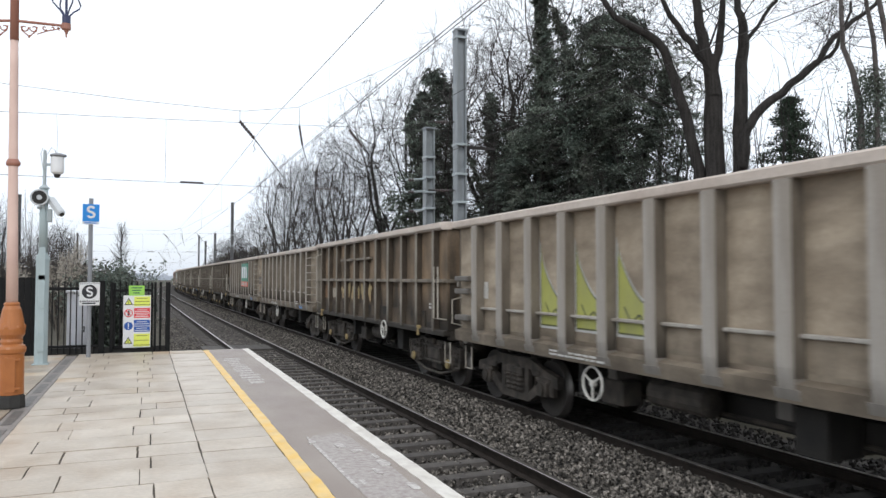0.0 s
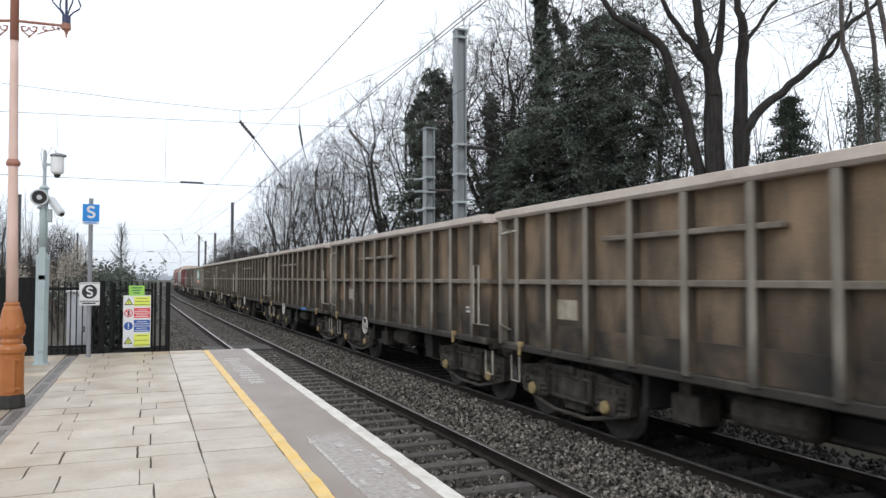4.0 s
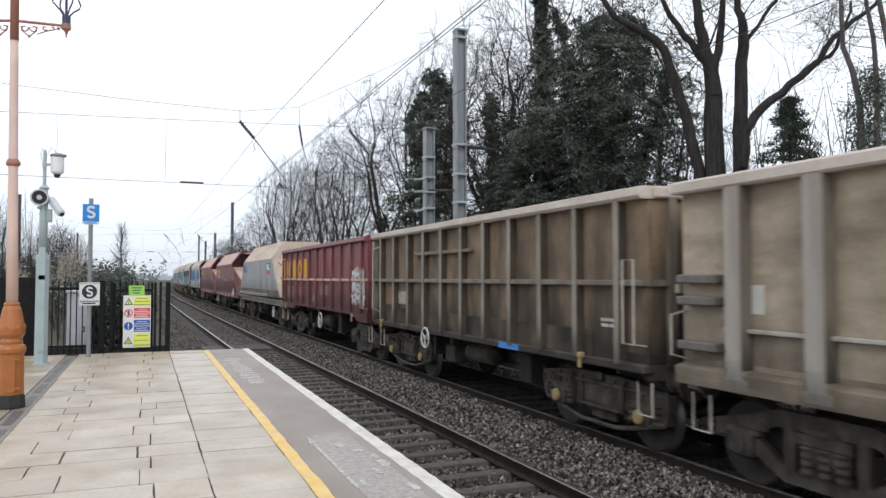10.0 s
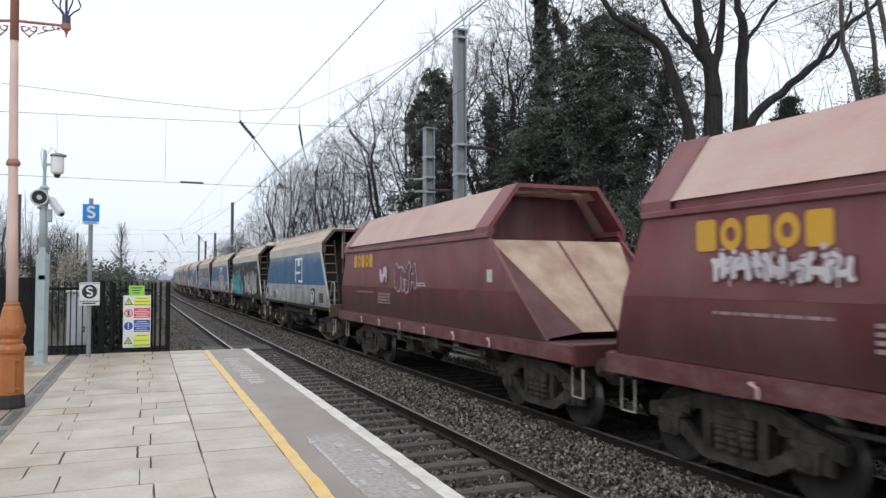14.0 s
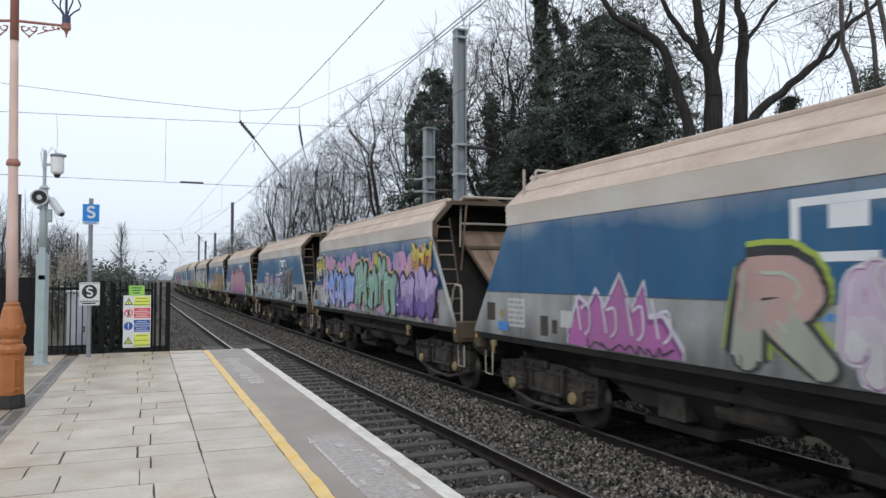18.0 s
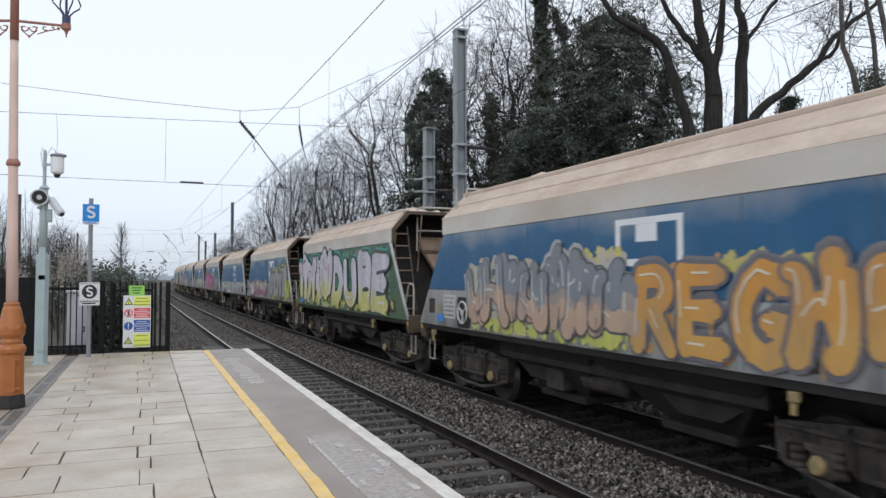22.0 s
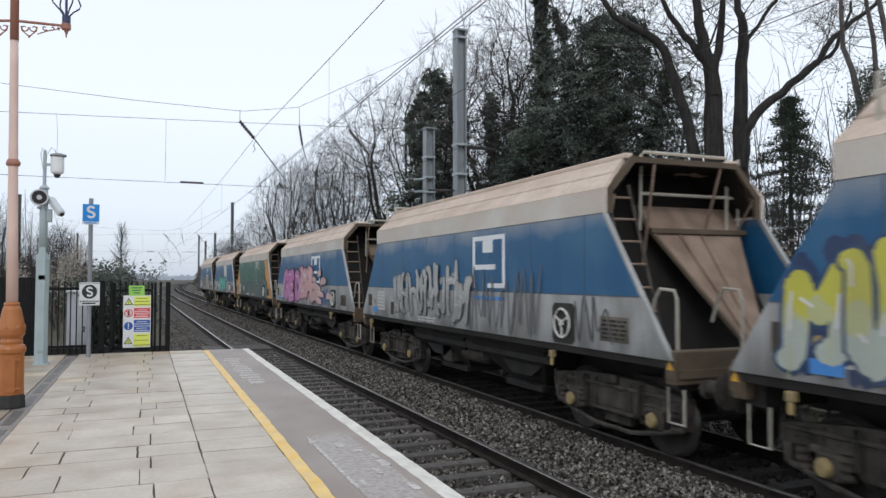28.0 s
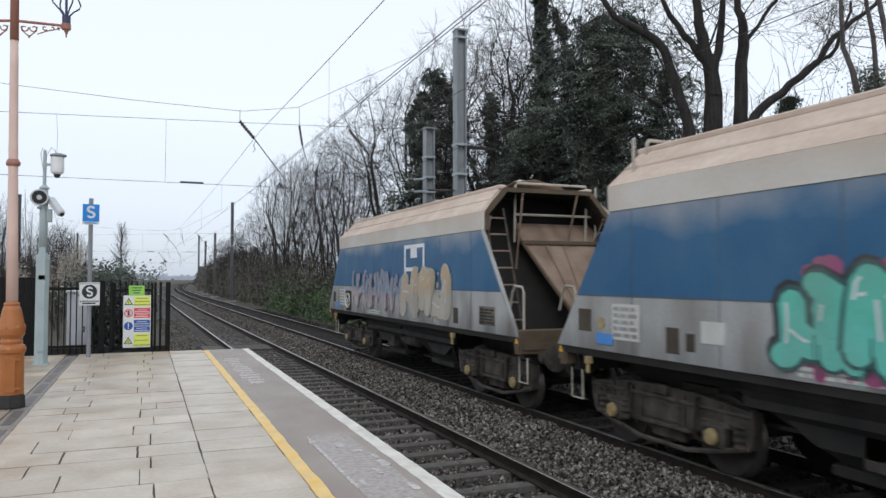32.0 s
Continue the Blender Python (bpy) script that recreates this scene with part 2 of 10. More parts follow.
M_RIBPANEL = material("stained_grey_steel", (0.248, 0.198, 0.145), (0.462, 0.385, 0.292), 0.75, scale=1.4, blend=0.42, fine=30, fine_amount=0.22, bump=0.15, streak=(0.105, 0.080, 0.058), streak_amount=0.55, streak_size=(1.5, 1.1, 4.2), splash=(1.15, 1.75, 0.6), detail=10, own=True)
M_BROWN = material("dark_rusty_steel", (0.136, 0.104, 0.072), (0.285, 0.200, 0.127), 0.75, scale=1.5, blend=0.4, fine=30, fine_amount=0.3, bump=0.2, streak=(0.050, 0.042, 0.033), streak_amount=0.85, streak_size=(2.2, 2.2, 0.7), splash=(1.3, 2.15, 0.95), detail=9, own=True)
M_POSTSTEEL = material("dusty_post_steel", (0.215, 0.193, 0.158), (0.32, 0.29, 0.245), 0.7, scale=2, fine=40, fine_amount=0.2, bump=0.1, streak=(0.10, 0.08, 0.062), streak_amount=0.65, splash=(1.15, 1.7, 0.8), own=True)
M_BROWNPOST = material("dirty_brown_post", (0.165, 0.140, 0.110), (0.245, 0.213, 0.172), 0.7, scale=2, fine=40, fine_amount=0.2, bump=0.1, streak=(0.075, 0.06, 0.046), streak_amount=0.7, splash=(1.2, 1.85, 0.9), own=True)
M_DARKBROWN = material("dark_brown_coat", (0.045, 0.036, 0.028), (0.085, 0.066, 0.048), 0.85, scale=3, fine=40, fine_amount=0.3, own=True)
# black of sooty steel, used also where shade is painted or filled in
M_SOOTSHADE = material("soot_and_shade_black", (0.016, 0.015, 0.014), (0.038, 0.034, 0.030), 0.8, scale=2, fine=40, fine_amount=0.3)
M_SKIRT = material("sooty_rusty_plate", (0.020, 0.018, 0.016), (0.125, 0.092, 0.062), 0.8, scale=1.8, blend=0.35, fine=30, fine_amount=0.35, bump=0.15, streak=(0.030, 0.026, 0.022), streak_amount=0.7, streak_size=(2.0, 2.0, 1.0), detail=9, own=True)
M_TOPDUST = material("stone_dust", (0.51, 0.405, 0.335), (0.62, 0.515, 0.432), 0.9, scale=1.5, fine=14, fine_amount=0.2, bump=0.1, streak=(0.40, 0.30, 0.235), streak_amount=0.6, streak_size=(2, 0.5, 3))
M_RIMDUST = material("grey_stone_dust", (0.50, 0.435, 0.385), (0.60, 0.535, 0.48), 0.9, scale=1.5, fine=14, fine_amount=0.2, bump=0.1, streak=(0.40, 0.325, 0.275), streak_amount=0.6, streak_size=(2, 0.5, 3))
M_ENDDUST = material("brown_stone_dust", (0.215, 0.150, 0.112), (0.30, 0.22, 0.168), 0.9, scale=2.0, fine=25, fine_amount=0.15, bump=0.1, streak=(0.13, 0.09, 0.065), streak_amount=0.7, streak_size=(3, 3, 0.6))
M_ENDPALE = material("pale_stone_dust", (0.42, 0.30, 0.225), (0.53, 0.40, 0.31), 0.9, scale=2.2, fine=25, fine_amount=0.15, bump=0.1, streak=(0.30, 0.185, 0.135), streak_amount=0.7, streak_size=(2.2, 2.2, 0.8))
M_MAROON = material("maroon_wagon_paint", (0.165, 0.036, 0.042), (0.225, 0.066, 0.068), 0.42, scale=1.3, fine=30, fine_amount=0.12, bump=0.06, streak=(0.225, 0.115, 0.11), streak_amount=0.65, streak_size=(1.6, 1.6, 0.7), detail=9, own=True, splash=(1.45, 2.35, 0.62))
M_MAROONWORN = material("scuffed_maroon_paint", (0.10, 0.028, 0.03), (0.15, 0.045, 0.045), 0.5, scale=2, fine=30, fine_amount=0.2, bump=0.08, streak=(0.26, 0.17, 0.16), streak_amount=0.5, streak_size=(4, 3.2, 6), detail=9, own=True)
M_MAROONDUST = material("dusty_maroon_paint", (0.56, 0.40, 0.345), (0.50, 0.31, 0.28), 0.7, scale=1.2, fine=30, fine_amount=0.12, bump=0.06, streak=(0.54, 0.42, 0.36), streak_amount=0.7, streak_size=(2, 0.5, 2))
# a darker maroon for hood backs, cheeks and decks of the ends
M_MAROONDARK = material("dark_maroon_paint", (0.075, 0.022, 0.025), (0.115, 0.034, 0.036), 0.5, scale=1.6, fine=30, fine_amount=0.15, bump=0.06, streak=(0.15, 0.09, 0.085), streak_amount=0.55, own=True, splash=(1.2, 1.7, 0.5))
M_SILVER = material("pale_grey_wagon_paint", (0.33, 0.345, 0.345), (0.39, 0.40, 0.395), 0.5, scale=1.0, fine=30, fine_amount=0.08, bump=0.05, streak=(0.25, 0.235, 0.215), streak_amount=0.7, streak_size=(2.5, 2.5, 0.5), splash=(1.5, 2.3, 0.45))
M_BLUE = material("blue_wagon_paint", (0.013, 0.088, 0.205), (0.021, 0.112, 0.240), 0.45, scale=0.9, fine=30, fine_amount=0.15, bump=0.05, streak=(0.060, 0.155, 0.262), streak_amount=0.6, streak_size=(1.5, 1.5, 0.9), detail=9, own=True, spill=(2.86, 3.36, (0.45, 0.44, 0.42), 0.72))
M_GREY = material("grey_wagon_paint", (0.34, 0.345, 0.345), (0.43, 0.43, 0.42), 0.5, scale=1.2, fine=30, fine_amount=0.18, bump=0.05, streak=(0.19, 0.175, 0.155), streak_amount=0.75, streak_size=(2.2, 2.2, 0.8), splash=(1.2, 1.75, 0.5), detail=9, own=True)
M_COAM = material("pale_coaming_paint", (0.58, 0.545, 0.495), (0.63, 0.595, 0.545), 0.7, scale=1.2, fine=30, fine_amount=0.1, bump=0.05, streak=(0.47, 0.39, 0.325), streak_amount=0.7, streak_size=(1.5, 0.7, 1.2), detail=9, own=True, spill=(3.30, 3.62, (0.57, 0.465, 0.385), 0.85))
M_SEAM = material("grimy_weld_seam", (0.06, 0.085, 0.12), (0.10, 0.13, 0.165), 0.7, scale=3, fine=40, fine_amount=0.3)
M_BLACKBODY = material("black_wagon_paint", (0.014, 0.016, 0.019), (0.030, 0.032, 0.036), 0.6, spec=0.2, scale=1.2, fine=30, fine_amount=0.1, bump=0.05, streak=(0.075, 0.08, 0.085), streak_amount=0.5, own=True, spill=(3.0, 3.3, (0.34, 0.33, 0.31), 0.7))
M_GREENBODY = material("green_wagon_paint", (0.024, 0.105, 0.068), (0.060, 0.155, 0.108), 0.5, scale=0.9, fine=30, fine_amount=0.1, bump=0.05, streak=(0.11, 0.17, 0.145), streak_amount=0.5, streak_size=(1.2, 1.2, 0.7), own=True, spill=(2.9, 3.35, (0.34, 0.36, 0.35), 0.55))
M_GREENLOW = material("green_grey_paint", (0.085, 0.115, 0.105), (0.125, 0.155, 0.145), 0.55, scale=0.9, fine=12, fine_amount=0.35, bump=0.05, streak=(0.045, 0.062, 0.058), streak_amount=0.8, streak_size=(4.0, 4.0, 0.5), detail=8)
M_OLIVEBODY = material("olive_green_paint", (0.085, 0.125, 0.045), (0.035, 0.105, 0.085), 0.5, scale=1.1, fine=30, fine_amount=0.1, bump=0.05, streak=(0.13, 0.18, 0.10), streak_amount=0.5, own=True)
M_BOGIE = material("grimy_bogie_steel", (0.034, 0.030, 0.026), (0.110, 0.092, 0.076), 0.8, scale=4, fine=40, fine_amount=0.35, bump=0.25, streak=(0.012, 0.011, 0.010), streak_amount=0.6, streak_size=(6, 6, 3))
M_WHEEL = material("brown_wheel_steel", (0.024, 0.021, 0.019), (0.045, 0.039, 0.035), 0.6, metal=0.3, scale=5)
M_TREAD = material("bright_wheel_tread", (0.15, 0.14, 0.13), (0.11, 0.10, 0.095), 0.4, metal=0.7, scale=4, bump=0.03)
M_BOXCAP = material("yellow_axle_cap", (0.42, 0.31, 0.13), (0.26, 0.20, 0.11), 0.6, scale=8)
M_HEADSTOCK = material("brown_headstock", (0.075, 0.055, 0.036), (0.125, 0.092, 0.062), 0.75, scale=3, fine=40, fine_amount=0.2)
M_HANDWHEEL = material("white_handwheel_paint", (0.62, 0.61, 0.57), (0.52, 0.50, 0.46), 0.5, scale=6)
M_RUNGS = material("pale_rung_paint", (0.46, 0.43, 0.37), (0.36, 0.33, 0.28), 0.6, scale=6)
M_LABEL = material("white_label_paint", (0.60, 0.59, 0.56), (0.50, 0.49, 0.46), 0.6, scale=5, fine_amount=0.1)
M_OLDLABEL = material("weathered_label_paint", (0.46, 0.41, 0.33), (0.30, 0.255, 0.20), 0.7, scale=7, blend=0.4, fine_amount=0.2)
M_DIMLABEL = material("faded_label_paint", (0.36, 0.27, 0.26), (0.26, 0.16, 0.16), 0.6, scale=5, fine_amount=0.1)
M_LABELBLUE = material("blue_label_paint", (0.06, 0.24, 0.60), (0.08, 0.26, 0.62), 0.5, scale=5)
M_LABELRUST = material("orange_panel", (0.24, 0.14, 0.075), (0.17, 0.10, 0.06), 0.7, scale=5, fine_amount=0.2)
M_LOGOGREEN = material("green_sign_paint", (0.015, 0.22, 0.14), (0.02, 0.25, 0.16), 0.4, scale=3, fine_amount=0.08)
M_LOGORED = material("red_sign_paint", (0.62, 0.10, 0.05), (0.66, 0.12, 0.06), 0.4, scale=3, fine_amount=0.08)
M_LOGOYELLOW = material("yellow_lettering_paint", (0.66, 0.36, 0.03), (0.60, 0.33, 0.04), 0.5, scale=3, fine_amount=0.1)
M_LOGONAVY = material("navy_lettering_paint", (0.09, 0.12, 0.30), (0.11, 0.14, 0.32), 0.5, scale=3, fine_amount=0.1)
PAINTS = {}


def paint(r, g, b):
    """A sprayed colour with soft unevenness."""
    key = (r, g, b)
    if key not in PAINTS:
        PAINTS[key] = material("spray_paint", (r, g, b), (min(1, r * 1.12 + 0.02), min(1, g * 1.12 + 0.02), min(1, b * 1.12 + 0.02)), 0.5,
                               scale=2.5, blend=0.8, fine=30, fine_amount=0.1, bump=0.03, streak=(r * 0.5 + 0.11, g * 0.5 + 0.10, b * 0.5 + 0.09), streak_amount=0.65, streak_size=(2.0, 2.0, 0.9), detail=9)
    return PAINTS[key]


# ---- building tools ----
class Shape:
    """Collects solid pieces, each with the number of its material, and becomes one mesh."""

    def __init__(self):
        self.v, self.f, self.k = [], [], []

    def add(self, verts, faces, k=0):
        n = len(self.v)
        self.v += [tuple(p) for p in verts]
        self.f += [tuple(i + n for i in f) for f in faces]
        self.k += [k] * len(faces)
        return self

    def box(self, x0, x1, y0, y1, z0, z1, c=0.0, k=0):
        if c <= 0:
            v = [(x, y, z) for x in (x0, x1) for y in (y0, y1) for z in (z0, z1)]
            return self.add(v, [(0, 1, 3, 2), (4, 6, 7, 5), (0, 4, 5, 1), (2, 3, 7, 6), (0, 2, 6, 4), (1, 5, 7, 3)], k)
        mid, half = ((x0 + x1) / 2, (y0 + y1) / 2, (z0 + z1) / 2), (abs(x1 - x0) / 2, abs(y1 - y0) / 2, abs(z1 - z0) / 2)
        c = min(c, min(half) * 0.9)
        v, at = [], {}
        for s in [(a, b, d) for a in (-1, 1) for b in (-1, 1) for d in (-1, 1)]:
            for axis in range(3):
                at[s, axis] = len(v)
                v.append(tuple(mid[i] + s[i] * (half[i] - (0 if i == axis else c)) for i in range(3)))
        faces = []
        for s in [(a, b, d) for a in (-1, 1) for b in (-1, 1) for d in (-1, 1)]:
            tri = (at[s, 0], at[s, 1], at[s, 2])
            faces.append(tri if s[0] * s[1] * s[2] > 0 else tri[::-1])
        for axis in range(3):
            p, q = (axis + 1) % 3, (axis + 2) % 3
            for side in (-1, 1):
                ring = []
                for a, b in ((-1, -1), (1, -1), (1, 1), (-1, 1)):
                    s = [0, 0, 0]
                    s[axis], s[p], s[q] = side, a, b
                    ring.append(at[tuple(s), axis])
                faces.append(tuple(ring if side > 0 else ring[::-1]))
            for a in (-1, 1):
                for b in (-1, 1):
                    lo, hi = [0, 0, 0], [0, 0, 0]
                    lo[axis], lo[p], lo[q] = -1, a, b
                    hi[axis], hi[p], hi[q] = 1, a, b
                    lo, hi = tuple(lo), tuple(hi)
                    quad = (at[lo, p], at[hi, p], at[hi, q], at[lo, q])
                    faces.append(quad if a * b < 0 else quad[::-1])
        return self.add(v, faces, k)

    def prism(self, outline, x0, x1, axis="x", k=0):
        """An outline of (u, w) drawn out along an axis: x gives (y, z), y gives (x, z), z gives (x, y)."""
        n = len(outline)
        place = {"x": lambda u, w, d: (d, u, w), "y": lambda u, w, d: (u, d, w), "z": lambda u, w, d: (u, w, d)}[axis]
        v = [place(u, w, d) for d in (x0, x1) for u, w in outline]
        f = [tuple(range(n))[::-1], tuple(range(n, 2 * n))] + [(i, (i + 1) % n, n + (i + 1) % n, n + i) for i in range(n)]
        return self.add(v, f, k)

    def tube(self, path, r, sides=6, k=0, r1=None):
        """A round bar along a line of points; r1: its radius at the far end."""
        path = [Vector(p) for p in path]
        v, f = [], []
        up = Vector((0.31, 0.17, 0.93))
        for i, p in enumerate(path):
            d = (path[min(i + 1, len(path) - 1)] - path[max(i - 1, 0)]).normalized()
            a = d.cross(up)
            if a.length < 0.05:
                a = d.cross(Vector((1, 0, 0)))
            a.normalize()
            b = d.cross(a)
            w = r if r1 is None else r + (r1 - r) * i / (len(path) - 1)
            for j in range(sides):
                t = 2 * math.pi * j / sides
                v.append(p + a * (w * math.cos(t)) + b * (w * math.sin(t)))
        for i in range(len(path) - 1):
            for j in range(sides):
                m = (j + 1) % sides
                f.append((i * sides + j, i * sides + m, (i + 1) * sides + m, (i + 1) * sides + j))
        f.append(tuple(range(sides))[::-1])
        f.append(tuple(range((len(path) - 1) * sides, len(path) * sides)))
        return self.add(v, f, k)

    def lathe(self, profile, centre=(0, 0, 0), sides=20, axis="z", k=0, bands=()):
        """A turned form from (radius, height) pairs."""
        cx, cy, cz = centre
        v, f = [], []
        for r, h in profile:
            for j in range(sides):
                t = 2 * math.pi * j / sides
                a, b = r * math.cos(t), r * math.sin(t)
                v.append({"z": (cx + a, cy + b, cz + h), "x": (cx + h, cy + a, cz + b), "y": (cx + b, cy + h, cz + a)}[axis])
        for i in range(len(profile) - 1):
            for j in range(sides):
                m = (j + 1) % sides
                f.append((i * sides + j, i * sides + m, (i + 1) * sides + m, (i + 1) * sides + j))
        f.append(tuple(range(sides))[::-1])
        f.append(tuple(range((len(profile) - 1) * sides, len(profile) * sides)))
        self.add(v, f, k)
        for i in bands:
            first = len(self.k) - len(f) + i * sides
            self.k[first:first + sides] = [1] * sides
        return self

    def ring(self, centre, r, w, sides=18, axis="x", k=0):
        """A hoop of round bar."""
        cx, cy, cz = centre
        v, f = [], []
        for i in range(sides):
            t = 2 * math.pi * i / sides
            for j in range(5):
                u = 2 * math.pi * j / 5
                q, h = r + w * math.cos(u), w * math.sin(u)
                a, b = q * math.cos(t), q * math.sin(t)
                v.append({"x": (cx + h, cy + a, cz + b), "y": (cx + a, cy + h, cz + b), "z": (cx + a, cy + b, cz + h)}[axis])
        for i in range(sides):
            for j in range(5):
                m, o = (j + 1) % 5, (i + 1) % sides
                f.append((i * 5 + j, i * 5 + m, o * 5 + m, o * 5 + j))
        return self.add(v, f, k)

    def mesh(self, name, mats, smooth=False):
        me = bpy.data.meshes.new(name)
        me.from_pydata(self.v, [], self.f)
        for m in (mats if isinstance(mats, (list, tuple)) else [mats]):
            me.materials.append(m)
        me.polygons.foreach_set("material_index", self.k)
        if smooth:
            me.polygons.foreach_set("use_smooth", [True] * len(self.f))
        me.update()
        bm = bmesh.new()
        bm.from_mesh(me)
        bmesh.ops.recalc_face_normals(bm, faces=bm.faces)
        bm.to_mesh(me)
        bm.free()
        return me


SHARED = {}


def shared(key, make, mats, smooth=False):
    """The mesh under this key, made once and used by all alike parts."""
    if key not in SHARED:
        SHARED[key] = make().mesh(key.split(":")[0], mats, smooth)
    return SHARED[key]


def part(name, shape, mats, parent, label="", at=None, smooth=False):
    """One mesh object under a thing or a part. shape: a Shape, or a mesh that alike parts share."""
    ob = new(name, shape.mesh(name, mats, smooth) if isinstance(shape, Shape) else shape)
    ob.parent = parent
    if at is not None:
        ob.matrix_basis = at
    if label:
        tagged(ob, label)
    return ob


def thing(name, label, category, group="", kind="", at=None):
    ob = new(name)
    ob.empty_display_size = 0.2
    if at is not None:
        ob.matrix_basis = at
    return tagged(ob, label, category, group, kind)


def solid(name, shape, mats, label, category="", kind="", group="", smooth=False):
    """A thing that is one mesh."""
    return tagged(new(name, shape.mesh(name, mats, smooth)), label, category, group, kind)


# the line: straight past the platform, then a long bend to the right
BEND_AT, BEND_R = 80.0, 2000.0
RAIL_Z = -0.82
NEAR_TRACK, FAR_TRACK = 3.70, 7.15


def line_at(x, s):
    """The place and the heading (degrees) at s metres along the line, x metres across."""
    if s <= BEND_AT:
        return x, s, 0.0
    a = (s - BEND_AT) / BEND_R
    return BEND_R - (BEND_R - x) * math.cos(a), BEND_AT + (BEND_R - x) * math.sin(a), -math.degrees(a)


STATIONS = [-440, -200, -100, -60, -30, -10, 0, 10, 20, 30, 40, 50, 60, 70, 80] + list(range(95, 320, 15)) + list(range(330, 640, 30))


def swept(shape, section, stations, k=0, closed=True):
    """A section of (x across, z) drawn along the line."""
    n = len(section)
    v, f = [], []
    for s in stations:
        for x, z in section:
            px, py, _ = line_at(x, s)
            v.append((px, py, z))
    for i in range(len(stations) - 1):
        for j in range(n if closed else n - 1):
            m = (j + 1) % n
            f.append((i * n + j, i * n + m, (i + 1) * n + m, (i + 1) * n + j))
    if closed:
        f += [tuple(range(n))[::-1], tuple(range((len(stations) - 1) * n, len(stations) * n))]
    return shape.add(v, f, k)


# ---- ground and line ----
ground = solid("ground", Shape().box(-2600, 2600, -2600, 2600, -3.0, -1.22), M_GROUND, "rough winter ground of soil and dead grass", kind="structure")

bed = Shape()
swept(bed, [(1.6, -1.22), (2.1, -1.06), (4.45, -1.06), (4.75, -1.0), (6.1, -1.0), (6.4, -1.06), (8.9, -1.06), (10.0, -1.22)], STATIONS)
ballast_bed = solid("ballast_bed", bed, M_BALLAST, "dark dirty ballast bed under two railway tracks", kind="structure")


def rail(x):
    s = Shape()
    z = RAIL_Z
    swept(s, [(x - 0.07, z - 0.16), (x + 0.07, z - 0.16), (x + 0.07, z - 0.148), (x + 0.011, z - 0.125), (x + 0.011, z - 0.045),
              (x + 0.034, z - 0.034), (x + 0.034, z - 0.006), (x - 0.034, z - 0.006), (x - 0.034, z - 0.034), (x - 0.011, z - 0.045),
              (x - 0.011, z - 0.125), (x - 0.07, z - 0.148)], STATIONS)
    ob = solid("rail", s, M_RAIL, "steel running rail, rusty sides under a polished head", "rail", "structure", "rails of the two tracks")
    head = Shape()
    swept(head, [(x - 0.033, z - 0.006), (x + 0.033, z - 0.006), (x + 0.027, z), (x - 0.027, z)], STATIONS)
    part("rail_head", head, M_RAIL_TOP, ob, "worn bright rail head")


for x in (NEAR_TRACK - 0.75, NEAR_TRACK + 0.75, FAR_TRACK - 0.75, FAR_TRACK + 0.75):
    rail(x)


def sleeper_shape():
    top, low = RAIL_Z - 0.165, RAIL_Z - 0.36
    return Shape().prism([(-0.14, low), (0.14, low), (0.105, top), (-0.105, top)], -1.22, 1.22)


rand = random.Random(4)
beds = {}
for name, x in (("near_track_sleepers", NEAR_TRACK), ("far_track_sleepers", FAR_TRACK)):
    # the far track's sleepers have the train's shade painted in
    wood = M_SLEEPER if x == NEAR_TRACK else M_SHADESLEEPER
    beds[x] = thing(name, "row of grey concrete sleepers bedded in ballast", "sleepers", kind="structure")
    rest = Shape()
    i = 0
    s = -30.0
    while s < 260:
        px, py, turn = line_at(x, s)
        if 2.0 < s < 50:
            part("sleeper", shared("sleeper:%s" % wood.name, sleeper_shape, wood), None, beds[x], at=pose(px, py, 0, 0, 0, turn + rand.uniform(-0.3, 0.3)))
        else:
            rest.box(px - 1.22, px + 1.22, py - 0.12, py + 0.12, RAIL_Z - 0.36, RAIL_Z - 0.165)
        s += 0.62
    tagged(part("sleepers", rest, wood, beds[x]), kind="stuff")


def stones(name, label, regions, seed, size, mat):
    """Loose broken stone: squashed rough blocks, scattered over regions (x0, x1, s0, s1, how many, height at an x)."""
    r = np.random.RandomState(seed)
    cube = np.array([(x, y, z) for x in (-1, 1) for y in (-1, 1) for z in (-1, 1)], float)
    quads = np.array([(0, 1, 3, 2), (4, 6, 7, 5), (0, 4, 5, 1), (2, 3, 7, 6), (0, 2, 6, 4), (1, 5, 7, 3)])
    verts, faces, n = [], [], 0
    for x0, x1, s0, s1, count, height in regions:
        xs = r.uniform(x0, x1, count)
        ys = s0 + (s1 - s0) * r.uniform(0, 1, count) ** 1.5
        for x, y in zip(xs, ys):
            b = cube * r.uniform(0.30, 1.0, (8, 3)) * (1.0, 0.8, 0.62) * size * r.uniform(0.55, 1.35)
            q = r.normal(size=(3, 3))
            q, _ = np.linalg.qr(q)
            px, py, _ = line_at(x, y)
            verts.append(b @ q + (px, py, height(x) + r.uniform(-0.022, 0.036)))
            faces.append(quads + n)
            n += 8
    me = bpy.data.meshes.new(name)
    me.from_pydata(np.concatenate(verts).tolist(), [], np.concatenate(faces).tolist())
    me.materials.append(mat)
    me.update()
    return tagged(new(name, me), label, "ballast", kind="stuff")


def six_foot(x):
    return -0.95 + 0.05 * math.sin((x - 4.6) / 1.65 * math.pi)


